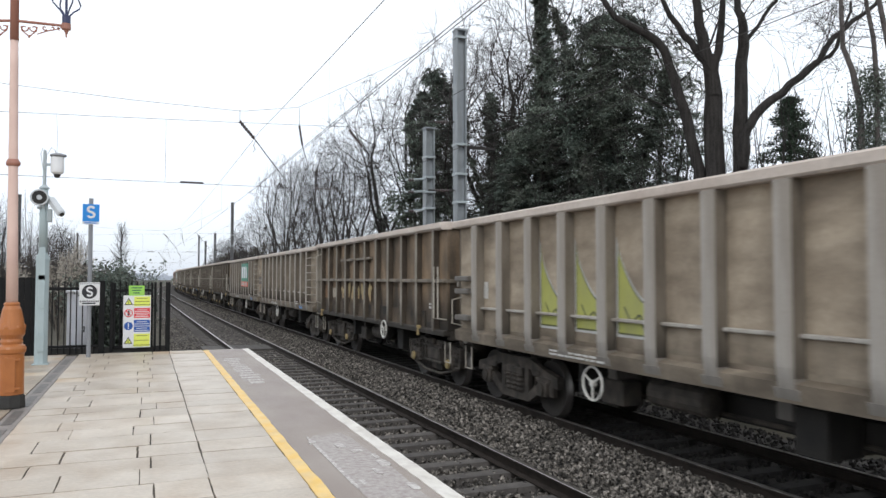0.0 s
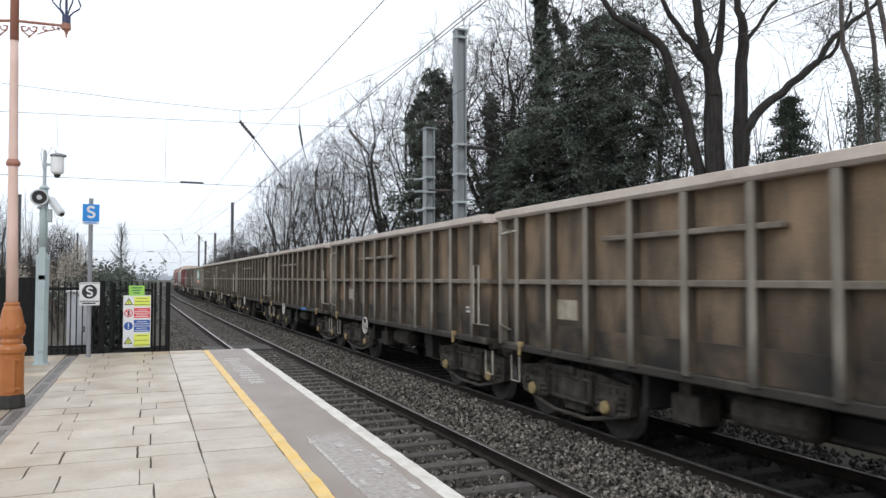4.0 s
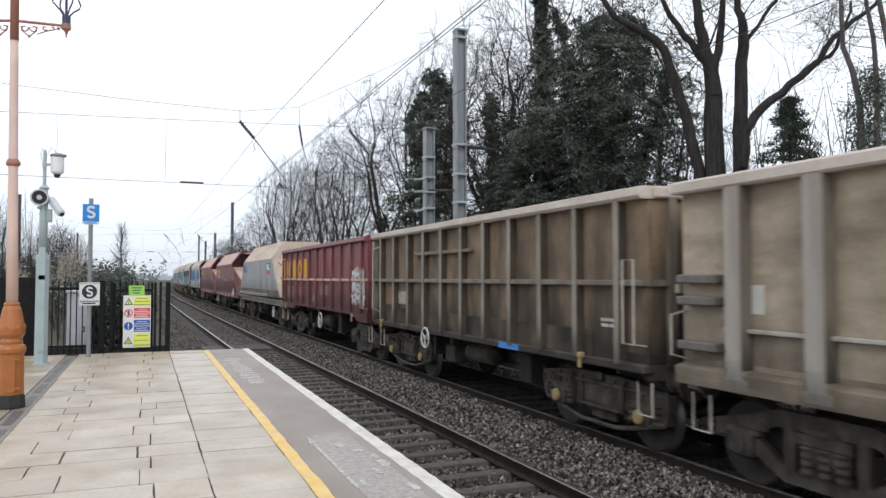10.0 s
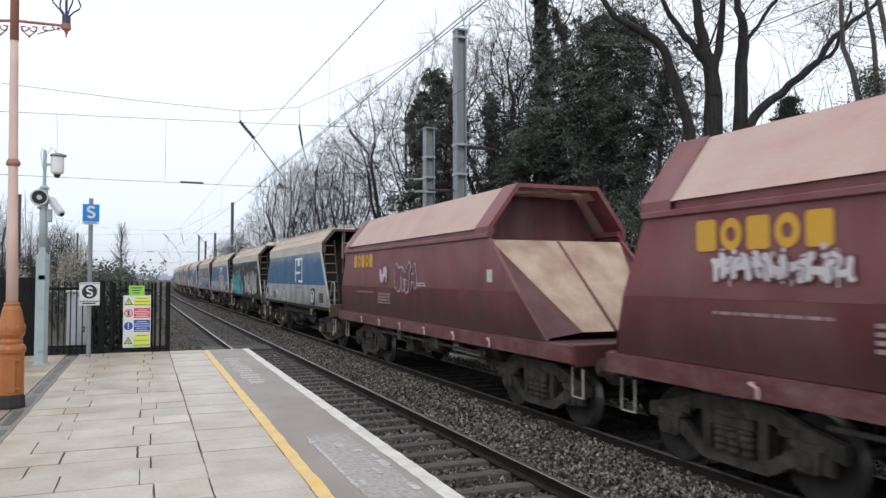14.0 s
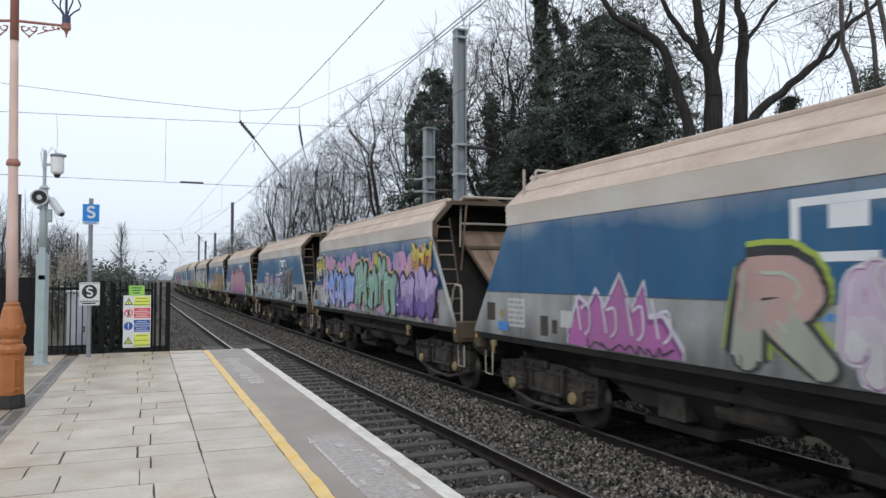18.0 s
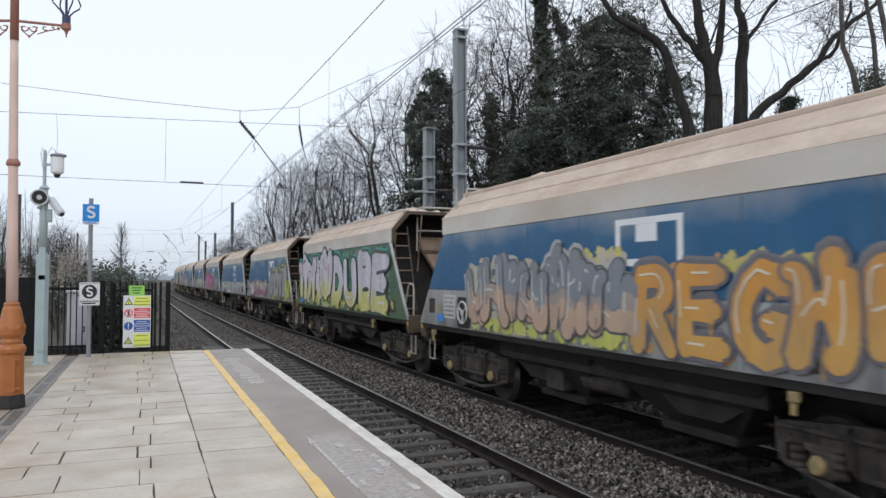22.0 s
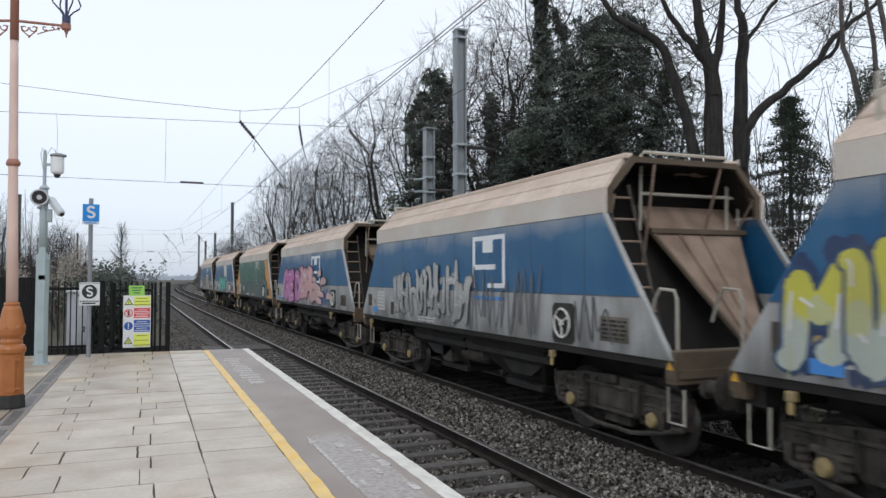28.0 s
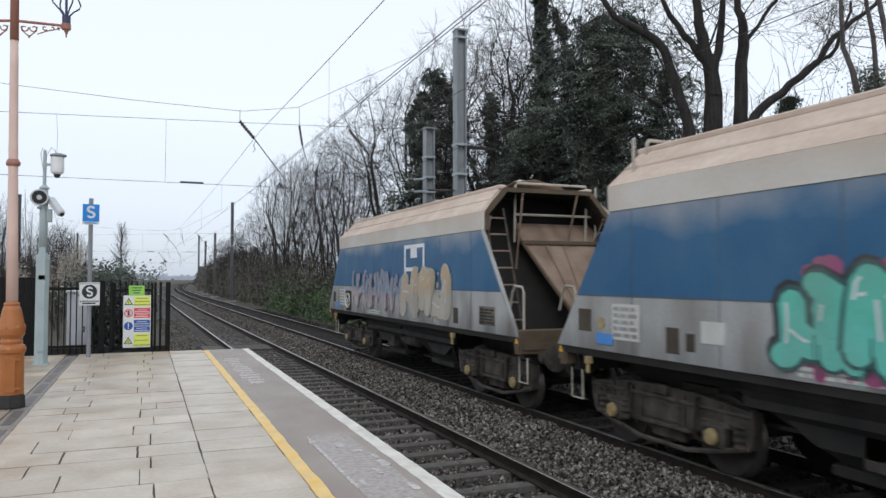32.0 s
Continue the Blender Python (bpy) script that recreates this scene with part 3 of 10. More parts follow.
stones("ballast_stones", "loose grey-brown broken stone ballast between and along the tracks",
       [(4.52, 6.34, 1.5, 30, 33000, six_foot), (4.52, 6.34, 30, 80, 7000, six_foot), (3.02, 4.4, 3, 22, 6000, lambda x: -1.035), (3.02, 4.4, 22, 70, 6000, lambda x: -1.02), (2.1, 2.9, 3, 20, 1500, lambda x: -1.03),
        (1.2, 2.9, 16.5, 50, 5000, lambda x: -1.05)], 5, 0.030, M_STONE)
# stones under and beyond the train, coloured as if in its shade
stones("oily_ballast_stones", "ballast along the far track, the train's shade put into its colour", [(6.45, 7.85, 2, 32, 5000, lambda x: -1.035), (8.0, 9.4, 5, 60, 5000, lambda x: -1.03)], 6, 0.038, M_SHADESTONE)

# boarded crossing just past the platform's end
crossing = thing("boarded_crossing", "dark timber boarded crossing between the rails past the platform end", "crossing", kind="structure")
for i in range(5):
    part("board", shared("board", lambda: Shape().box(-0.132, 0.132, -0.9, 0.9, -0.09, 0, 0.012), M_BOARD), None, crossing,
         at=pose(NEAR_TRACK - 0.54 + i * 0.27, 26.2, RAIL_Z - 0.10))
part("board", shared("edge_board", lambda: Shape().box(-0.35, 0.35, -0.9, 0.9, -0.09, 0, 0.012), M_BOARD), None, crossing, at=pose(NEAR_TRACK - 1.2, 26.2, RAIL_Z - 0.10))

# ---- platform: its edge runs a little askew to the line ----
SKEW = -0.77
PLAT = pose(0, 0, 0, 0, 0, SKEW)
P_END = 15.75
platform = solid("platform", Shape().box(-9.0, 1.93, -40, P_END, -1.22, -0.062), M_CONCRETE, "raised station platform with a concrete face", "platform", kind="structure")
platform.matrix_basis = PLAT
part("joint_bed", Shape().box(-9.0, 1.12, -40, P_END, -0.061, -0.012), M_JOINT, platform, "dark dirt in the paving joints")
part("tarmac_strip", Shape().box(1.19, 1.855, -40, P_END, -0.061, -0.002), M_TARMAC, platform, "purple-grey tarmac strip behind the platform edge")
rand = random.Random(23)
part("coping", Shape().box(1.857, 1.985, -40, P_END + 0.02, -0.10, 0.0, 0.012), M_CONCRETE, platform, "concrete platform edge")
part("edge_paint", Shape().prism([(1.852 + rand.uniform(-0.006, 0.006), -40 if i == 0 else 2.0 + i * 0.13) for i in range(106)] + [(1.982 - rand.uniform(0, 0.010), 15.74 - i * 0.13) for i in range(105)] + [(1.98, -40)], -0.002, 0.004, "z"), M_WHITE_LINE, platform, "worn white paint along the platform edge")
part("yellow_line", Shape().prism([(1.085 + rand.uniform(-0.005, 0.005), -40 if i == 0 else 2.0 + i * 0.13) for i in range(106)] + [(1.188 + rand.uniform(-0.006, 0.006), 15.74 - i * 0.13) for i in range(105)] + [(1.188, -40)], -0.061, 0.0, "z"), M_YELLOW_LINE, platform, "worn yellow safety line")
part("drain_channel", Shape().box(-1.36, -1.17, -40, P_END - 0.3, -0.06, -0.006, 0.004), M_DRAIN, platform, "grey metal drain channel")
for i in range(13):
    part("drain_cover", shared("drain_cover", lambda: Shape().box(-0.05, 0.05, -0.42, 0.42, -0.006, -0.002, 0.002), M_DRAINCOVER), None, platform, "dark grated drain cover", at=pose(-1.265, 1.2 + i * 1.1, 0))


def blotch(x, y, w, d, seed, teeth=26, lift=0.0):
    """A ragged thin patch of old paint."""
    r = random.Random(seed)
    out = []
    for i in range(teeth):
        t = 2 * math.pi * i / teeth
        c, s = math.cos(t), math.sin(t)
        p = max(abs(c), abs(s))
        k = (1 / p) * r.uniform(0.86, 1.0)
        out.append((x + w / 2 * c * k, y + d / 2 * s * k))
    return Shape().prism(out, -0.003, 0.0035 + lift, "z")


part("worn_patch", blotch(1.58, 5.6, 0.40, 2.6, 2), M_WORN, platform, "worn pale paint on the tarmac")
for i in range(13):
    part("worn_patch", blotch(1.44 + rand.uniform(-0.02, 0.02), 10.6 + i * 0.27, rand.uniform(0.20, 0.32), rand.uniform(0.12, 0.2), 30 + i, 16), M_FLAKED, platform, "flaking pale paint bar on the tarmac")
for i in range(9):
    part("worn_patch", blotch(1.36 + rand.uniform(0, 0.4), 4.7 + i * 0.23, rand.uniform(0.03, 0.12), rand.uniform(0.05, 0.20), 50 + i, 14, 0.003 + 0.0007 * i), M_FLAKED, platform, "fleck of worn white paint")
part("worn_patch", blotch(1.385, 5.9, 0.03, 1.9, 61, 26, 0.0023), M_FLAKED, platform, "worn white paint edge")
for i in range(4):
    part("paint_mark", Shape().box(1.40, 1.62 + 0.03 * (i % 2), 4.42 + i * 0.075, 4.455 + i * 0.075, -0.003, 0.004), M_LABEL, platform, "flaking white paint mark")

# ---- paving slabs ----
rand = random.Random(23)


def ragged(x0, x1, y0, y1, jitter, step=0.16):
    """An outline with slightly broken edges."""
    out = []
    for (ax, ay), (bx, by) in (((x0, y0), (x1, y0)), ((x1, y0), (x1, y1)), ((x1, y1), (x0, y1)), ((x0, y1), (x0, y0))):
        n = max(2, int(math.hypot(bx - ax, by - ay) / step))
        for i in range(n):
            u = i / n
            out.append((ax + (bx - ax) * u + rand.uniform(-jitter, jitter), ay + (by - ay) * u + rand.uniform(-jitter, jitter)))
    return out


def slab(x0, x1, y0, y1, sandy=False, stone=None):
    j, i = rand.choice((0.003, 0.005, 0.007, 0.009)), rand.choice((0.003, 0.006, 0.009))
    ob = part("paving_slab", Shape().prism(ragged(x0 + j, x1 - j, y0 + i, y1 - i, 0.0035, 0.10), -0.05, 0, "z"), M_PAVING_SAND if sandy else (stone or M_PAVING), platform)
    ob.matrix_basis = pose(0, 0, rand.uniform(-0.0045, 0.001))


def course_of_slabs(y0, y1, odd):
    x = 1.083
    slab(0.45, x, y0, y1, y1 > P_END - 0.1)
    x = 0.45
    left = -1.165
    # the joints break from course to course
    widths = iter((0.50, 0.58, 0.9) if odd else (0.35, 0.90, 0.9))
    while x - left > 0.05:
        w = next(widths) + rand.uniform(-0.05, 0.05)
        if x - left - w < 0.3:
            w = x - left
        slab(x - w, x, y0, y1, rand.random() < 0.02 or (y1 > P_END - 0.5 and rand.random() < 0.5))
        x -= w
    x, left = -1.365, -3.9
    while x - left > 0.05:
        w = rand.choice((0.6, 0.75, 0.9))
        if x - left - w < 0.3:
            w = x - left
        slab(x - w, x, y0, y1, rand.random() < 0.2, M_PAVING_BROWN)
        x -= w


y = -2.0
odd = False
while y < P_END - 0.1:
    d = rand.choice((0.40, 0.45, 0.5))
    y1 = P_END if P_END - y - d < 0.3 else y + d
    course_of_slabs(y, y1, odd)
    y, odd = y1, not odd
part("paving_behind", Shape().box(-1.165, 1.083, -40, -2.006, -0.05, -0.003), M_PAVING, platform)
part("paving_behind", Shape().box(-3.9, -1.365, -40, -2.006, -0.05, -0.003), M_PAVING, platform)
part("paving_beside", Shape().box(-9, -3.906, -40, P_END, -0.05, -0.003), M_PAVING, platform)


# ---- platform furniture ----
def lamp_post():
    post = thing("lamp_post", "tall cast-iron platform lamp post, orange-brown base and pale pink shaft", "lamp post", at=pose(-1.255, 9.6, 0, 0, -0.68, 0))
    part("plinth", Shape().lathe([(0.155, 0), (0.158, 0.02), (0.150, 0.13), (0.135, 0.15)], sides=8), M_DARK, post, "black painted plinth").scale = (0.9, 0.9, 1)
    part("base", Shape().lathe([(0.142, 0.15), (0.142, 0.60), (0.160, 0.62), (0.165, 0.66), (0.150, 0.69), (0.120, 0.71), (0.128, 0.74), (0.118, 0.77),
                                (0.150, 0.82), (0.152, 0.88), (0.108, 1.10), (0.085, 1.14), (0.092, 1.16), (0.080, 1.18)], sides=24), M_ORANGE, post, "moulded orange-brown cast base", smooth=False).scale = (0.9, 0.9, 1)
    part("shaft", Shape().lathe([(0.062, 1.17), (0.056, 2.0), (0.050, 2.74), (0.050, 2.76), (0.044, 3.9), (0.042, 4.165)], sides=20), M_PINK, post, "pale pink round shaft", smooth=True)
    part("collar", Shape().lathe([(0.055, 2.72), (0.072, 2.735), (0.075, 2.765), (0.06, 2.79), (0.055, 2.80)], sides=20), M_RUSTBROWN, post, "brown ring collar", smooth=True)
    part("upper_shaft", Shape().lathe([(0.046, 4.165), (0.044, 4.985), (0.03, 5.285)], sides=20), M_RUSTBROWN, post, "red-brown upper shaft", smooth=True)
    part("access_door", Shape().box(-0.055, 0.055, -0.136, -0.120, 0.18, 0.57, 0.005), M_ORANGE, post, "orange access door in the base")
    for z in (0.22, 0.54):
        part("door_hinge", Shape().box(0.05, 0.10, -0.135, -0.105, z - 0.012, z + 0.012, 0.004), M_ORANGE, post)
    for k in range(6):
        t = k * math.pi / 3 + 0.2
        part("relief_boss", Shape().lathe([(0.030, 0.0), (0.022, 0.012), (0.008, 0.016)], (0, 0, 0), 8, "x"), M_ORANGE, post, at=pose(0.125 * math.cos(t), 0.125 * math.sin(t), 0.90, 0, 0, math.degrees(t)))
    c, s = math.cos(radians(-12)), math.sin(radians(-12))
    for side in (-1, 1):
        at = lambda a, z: (side * a * c, side * a * s, z)
        part("bracket_arm", Shape().tube([at(0, 4.395), at(0.55, 4.360)], 0.016, 8), M_RUSTBROWN, post)
        # a heart of two scrolls beside the shaft, then smaller curls towards the lantern
        for cx, way, r, turns in ((0.105, 1, 0.044, 1.9), (0.205, -1, 0.044, 1.9), (0.32, 1, 0.030, 1.6), (0.40, -1, 0.026, 1.6), (0.47, 1, 0.018, 1.5)):
            pts = []
            for i in range(18):
                t = i / 17 * turns * math.pi
                q = r * (0.35 + 0.65 * i / 17)
                pts.append(at(cx + way * q * math.cos(t + 0.6), 4.315 + (0.012 if cx > 0.3 else 0.0) + q * math.sin(t + 0.6)))
            part("scroll", Shape().tube(pts, 0.0075, 5), M_RUSTBROWN, post)
        for way in (-1, 1):
            part("scroll", Shape().tube([at(0.155 + way * 0.085, 4.335), at(0.155 + way * 0.075, 4.285), at(0.155 + way * 0.03, 4.245), at(0.155, 4.215)], 0.008, 5), M_RUSTBROWN, post)
        part("scroll", Shape().tube([at(0.24, 4.25), at(0.34, 4.29), at(0.46, 4.32), at(0.50, 4.345)], 0.007, 5), M_RUSTBROWN, post)
        part("drop_finial", Shape().lathe([(0.004, 4.20), (0.012, 4.215), (0.006, 4.235)], at(0.155, 0), 8), M_RUSTBROWN, post)
        lx, ly, _ = at(0.55, 0)
        part("lantern_socket", Shape().lathe([(0.006, 4.225), (0.012, 4.27), (0.026, 4.305), (0.05, 4.32), (0.05, 4.385)], (lx, ly, 0), 12), M_RUSTBROWN, post, "red-brown socket with a drop finial")
        lantern = part("lantern", Shape().lathe([(0.044, 4.385), (0.046, 4.39), (0.046, 4.475), (0.03, 4.485), (0.014, 4.50), (0.014, 4.72)], (lx, ly, 0), 12), M_NAVY, post, "dark blue lantern holder", smooth=False)
        for a in range(4):
            t = a * math.pi / 2 + 0.5
            u, w = math.cos(t), math.sin(t)
            part("lantern_frame", Shape().tube([(lx + 0.03 * u, ly + 0.03 * w, 4.475), (lx + 0.07 * u, ly + 0.07 * w, 4.53), (lx + 0.15 * u, ly + 0.15 * w, 4.60), (lx + 0.165 * u, ly + 0.165 * w, 4.645), (lx + 0.13 * u, ly + 0.13 * w, 4.72), (lx + 0.15 * u, ly + 0.15 * w, 4.985)], 0.009, 5), M_NAVY, lantern)
        part("lantern_top", Shape().lathe([(0.16, 4.985), (0.17, 5.015), (0.06, 5.135), (0.02, 5.205)], (lx, ly, 0), 12), M_NAVY, lantern)
        part("lantern_globe", Shape().lathe([(0.03, 4.735), (0.09, 4.755), (0.12, 4.865), (0.11, 4.975)], (lx, ly, 0), 14), M_WHITE, lantern, smooth=True)


lamp_post()


def speaker_pole():
    p = thing("speaker_pole", "pale grey-blue steel pole with loudspeaker and cameras", "pole", at=pose(-1.43, 14.15, 0))
    part("base_plate", Shape().box(-0.125, 0.125, -0.125, 0.125, 0, 0.02, 0.004), M_PALEBLUE, p)
    lower = part("lower_column", Shape().prism([(0.105 * math.cos(t * math.pi / 4 + 0.39), 0.105 * math.sin(t * math.pi / 4 + 0.39)) for t in range(8)], 0.015, 1.76, "z"), M_PALEBLUE, p, "thick lower column")
    for z in (0.22, 0.95, 1.42):
        part("access_door", Shape().box(-0.05, 0.05, -0.112, -0.09, z, z + (0.55 if z > 0.5 else 0.3), 0.004), M_PALEBLUE, lower)
    part("shoulder", Shape().lathe([(0.11, 1.74), (0.11, 1.78), (0.07, 1.88)], sides=16), M_PALEBLUE, p)
    part("shaft", Shape().lathe([(0.068, 1.85), (0.062, 2.97)], sides=16), M_PALEBLUE, p, smooth=True)
    part("cap", Shape().lathe([(0.075, 2.96), (0.08, 2.98), (0.03, 3.03)], sides=16), M_GALV, p)
    part("mast", Shape().tube([(0, 0, 3.0), (0.0, 0, 3.58)], 0.028, 10), M_GALV, p)
    part("bracket", Shape().box(-0.02, 0.02, -0.05, 0.05, 3.3, 3.62, 0.004).box(0.0, 0.12, -0.02, 0.02, 3.36, 3.40), M_GALV, p)
    cab = part("cable_loop", Shape().tube([(-0.02, -0.03, 3.3), (-0.06, -0.03, 3.55), (-0.03, -0.03, 3.66), (0.02, -0.03, 3.6), (0.03, -0.03, 3.5)], 0.008, 5), M_HORN, p)
    part("cable_loop", Shape().tube([(0.04, -0.03, 3.55), (0.10, -0.03, 3.67), (0.16, -0.03, 3.62), (0.17, -0.03, 3.55)], 0.008, 5), M_HORN, p)
    part("whip_aerial", Shape().tube([(0.18, 0, 3.54), (0.185, 0, 3.9), (0.16, 0, 4.28)], 0.005, 5), M_HORN, p)
    dome = part("dome_camera", Shape().lathe([(0.055, 3.22), (0.10, 3.25), (0.105, 3.29), (0.105, 3.5), (0.085, 3.54)], (0.19, 0, 0), 18), M_WHITE, p, "white dome camera housing", smooth=False)
    part("dome_cap", Shape().lathe([(0.13, 3.53), (0.125, 3.56), (0.06, 3.58)], (0.20, 0, 0), 18), M_POSTGREY, dome)
    part("lens_dome", Shape().lathe([(0.02, 3.16), (0.045, 3.18), (0.055, 3.22)], (0.19, 0, 0), 12), M_DARK, dome)
    horn = part("loudspeaker", Shape().lathe([(0.135, 0), (0.13, 0.02), (0.10, 0.08), (0.07, 0.17), (0.06, 0.30), (0.045, 0.36)], (0, 0, 0), 20, "y"), M_HORN, p, "grey horn loudspeaker",
                at=pose(-0.055, -0.17, 2.80, 4, 0, 14))
    part("horn_mouth", Shape().lathe([(0.112, -0.004), (0.11, 0.006)], (0, 0, 0), 20, "y"), M_DARK, horn)
    part("horn_rim", Shape().ring((0, 0, 0), 0.125, 0.014, 20, "y"), M_HORN, horn)
    part("horn_plug", Shape().lathe([(0.035, -0.02), (0.045, 0.0), (0.04, 0.01)], (0, 0, 0), 12, "y"), M_HORN, horn)
    part("speaker_bracket", Shape().box(-0.10, 0.06, -0.05, 0.05, 2.62, 2.66, 0.006).box(-0.02, 0.02, -0.07, 0.0, 2.62, 2.8), M_GALV, p)
    camera_box = part("bullet_camera", Shape().box(-0.06, 0.06, -0.36, 0.06, -0.055, 0.055, 0.02), M_HORN, p, "grey bullet camera tilted down", at=pose(0.12, -0.04, 2.76, 42, 0, 40))
    part("camera_glass", Shape().lathe([(0.04, -0.372), (0.04, -0.355)], (0, 0, 0), 12, "y"), M_DARK, camera_box)
    part("camera_arm", Shape().tube([(0.03, 0, 2.86), (0.08, 0, 2.82), (0.12, -0.02, 2.77)], 0.018, 6), M_GALV, p)
    part("junction_box", Shape().box(0.05, 0.13, -0.06, 0.03, 2.40, 2.62, 0.008), M_GALV, p)


speaker_pole()


def stroke_s(cx, cz, h, w, y, k=0, shape=None):
    """The letter S as a bent flat band facing the platform."""
    s = shape or Shape()
    pts = []
    r = h * 0.235
    for i in range(13):
        t = radians(20 + 250 * i / 12)
        pts.append((cx + r * 1.15 * math.cos(t), cz + h * 0.25 + r * math.sin(t)))
    for i in range(1, 13):
        t = radians(90 - 250 * i / 12)
        pts.append((cx + r * 1.15 * math.cos(t), cz - h * 0.25 + r * math.sin(t)))
    v, f = [], []
    for i, (x, z) in enumerate(pts):
        a, b = pts[max(i - 1, 0)], pts[min(i + 1, len(pts) - 1)]
        d = Vector((b[0] - a[0], b[1] - a[1])).normalized()
        for q in (-w / 2, w / 2):
            v += [(x - d.y * q, y, z + d.x * q), (x - d.y * q, y - 0.003, z + d.x * q)]
    for i in range(len(pts) - 1):
        a, b = 4 * i, 4 * i + 4
        f += [(a, a + 2, b + 2, b), (a + 1, b + 1, b + 3, a + 3), (a, b, b + 1, a + 1), (a + 2, a + 3, b + 3, b + 2)]
    return s.add(v, f, k)


def stop_sign_post():
    p = thing("stop_marker_post", "grey post with blue and black-and-white S stop signs", "sign post", at=pose(-0.755, 15.1, 0, 0, 0, 4))
    part("post", Shape().tube([(0, 0, 0), (0, 0, 2.92)], 0.038, 12), M_POSTGREY, p)
    blue = part("blue_sign", Shape().box(-0.14, 0.14, -0.065, -0.045, 2.49, 2.81, 0.004), M_SIGNBLUE, p, "blue square sign with a white S")
    part("letter_s", stroke_s(0, 2.665, 0.20, 0.042, -0.066), M_WHITE, blue)
    part("caption_plate", Shape().box(-0.14, 0.14, -0.065, -0.045, 2.44, 2.488, 0.003), M_WHITE, blue)
    part("caption_bar", Shape().box(-0.11, 0.11, -0.069, -0.066, 2.455, 2.473), M_SIGNBLUE, blue)
    low = part("white_sign", Shape().box(-0.17, 0.17, -0.065, -0.045, 0.95, 1.37, 0.004), M_WHITE, p, "white sign with a black disc and S")
    for i in range(11):
        for z in (1.352, 1.022):
            part("border_tooth", shared("border_tooth", lambda: Shape().prism([(-0.011, -0.012), (0.011, -0.012), (0.0, 0.012)], -0.0685, -0.0655, "y"), M_INK), None, low, at=pose(-0.15 + i * 0.03, 0, z))
    part("disc", Shape().lathe([(0.128, -0.070), (0.128, -0.0655)], (0, 0, 1.20), 24, "y"), M_INK, low)
    part("letter_s", stroke_s(0, 1.20, 0.155, 0.032, -0.071), M_WHITE, low)
    for i in range(9):
        part("zigzag", Shape().prism([(-0.165 + i * 0.0367, 1.025), (-0.1465 + i * 0.0367, 1.045), (-0.1283 + i * 0.0367, 1.025)], -0.0685, -0.0655, "y"), M_INK, low)
    part("caption_bar", Shape().box(-0.12, 0.10, -0.069, -0.0655, 0.975, 1.0), M_INK, low)


stop_sign_post()

FENCE_Y = 16.05


def platform_fence():
    f = thing("platform_end_fence", "black steel railings with a gate across the platform end", "fence", at=pose(0, FENCE_Y, 0, 0, 0, SKEW))
    bar = lambda: Shape().box(-0.011, 0.011, -0.011, 0.011, -0.05, 1.36, 0.003).prism([(-0.011, 1.36), (0.011, 1.36), (0.0, 1.41)], -0.011, 0.011, "y")
    x = -1.55
    while x < -0.62:
        part("upright", shared("upright", bar, M_BLACK), None, f, at=pose(x, 0, 0))
        x += 0.105
    for z in (0.10, 1.22):
        part("fence_rail", Shape().box(-1.62, -0.62, -0.02, 0.02, z, z + 0.05, 0.004), M_BLACK, f)
    for x, w in ((-0.58, 0.055), (-0.40, 0.03), (0.64, 0.045), (0.50, 0.022), (0.40, 0.022), (-1.62, 0.04)):
        part("fence_post", Shape().box(x - w, x + w, -0.04, 0.04, -0.1, 1.40 if w > 0.05 else 1.37, 0.006), M_BLACK, f)
    gate = part("gate", Shape().box(-0.37, 0.36, -0.02, 0.02, 0.06, 0.11, 0.004).box(-0.37, 0.36, -0.02, 0.02, 1.18, 1.23, 0.004).box(-0.37, -0.33, -0.02, 0.02, 0.06, 1.36, 0.004).box(0.32, 0.36, -0.02, 0.02, 0.06, 1.36, 0.004), M_BLACK, f, "black barred gate")
    x = -0.25
    while x < 0.32:
        part("gate_bar", shared("gate_bar", lambda: Shape().box(-0.011, 0.011, -0.011, 0.011, 0.08, 1.38, 0.003), M_BLACK), None, gate, at=pose(x, 0, 0))
        x += 0.105
    part("gate_latch", Shape().box(-0.34, -0.2, -0.05, 0.02, 0.98, 1.04, 0.006), M_BLACK, gate)
    part("gate_bolt", Shape().box(-0.36, -0.22, -0.03, 0.02, 0.8, 0.84, 0.006), M_BLACK, gate)
    part("kick_board", Shape().box(-1.6, 0.66, 0.03, 0.07, -0.15, 0.09), M_DARK, f)


platform_fence()


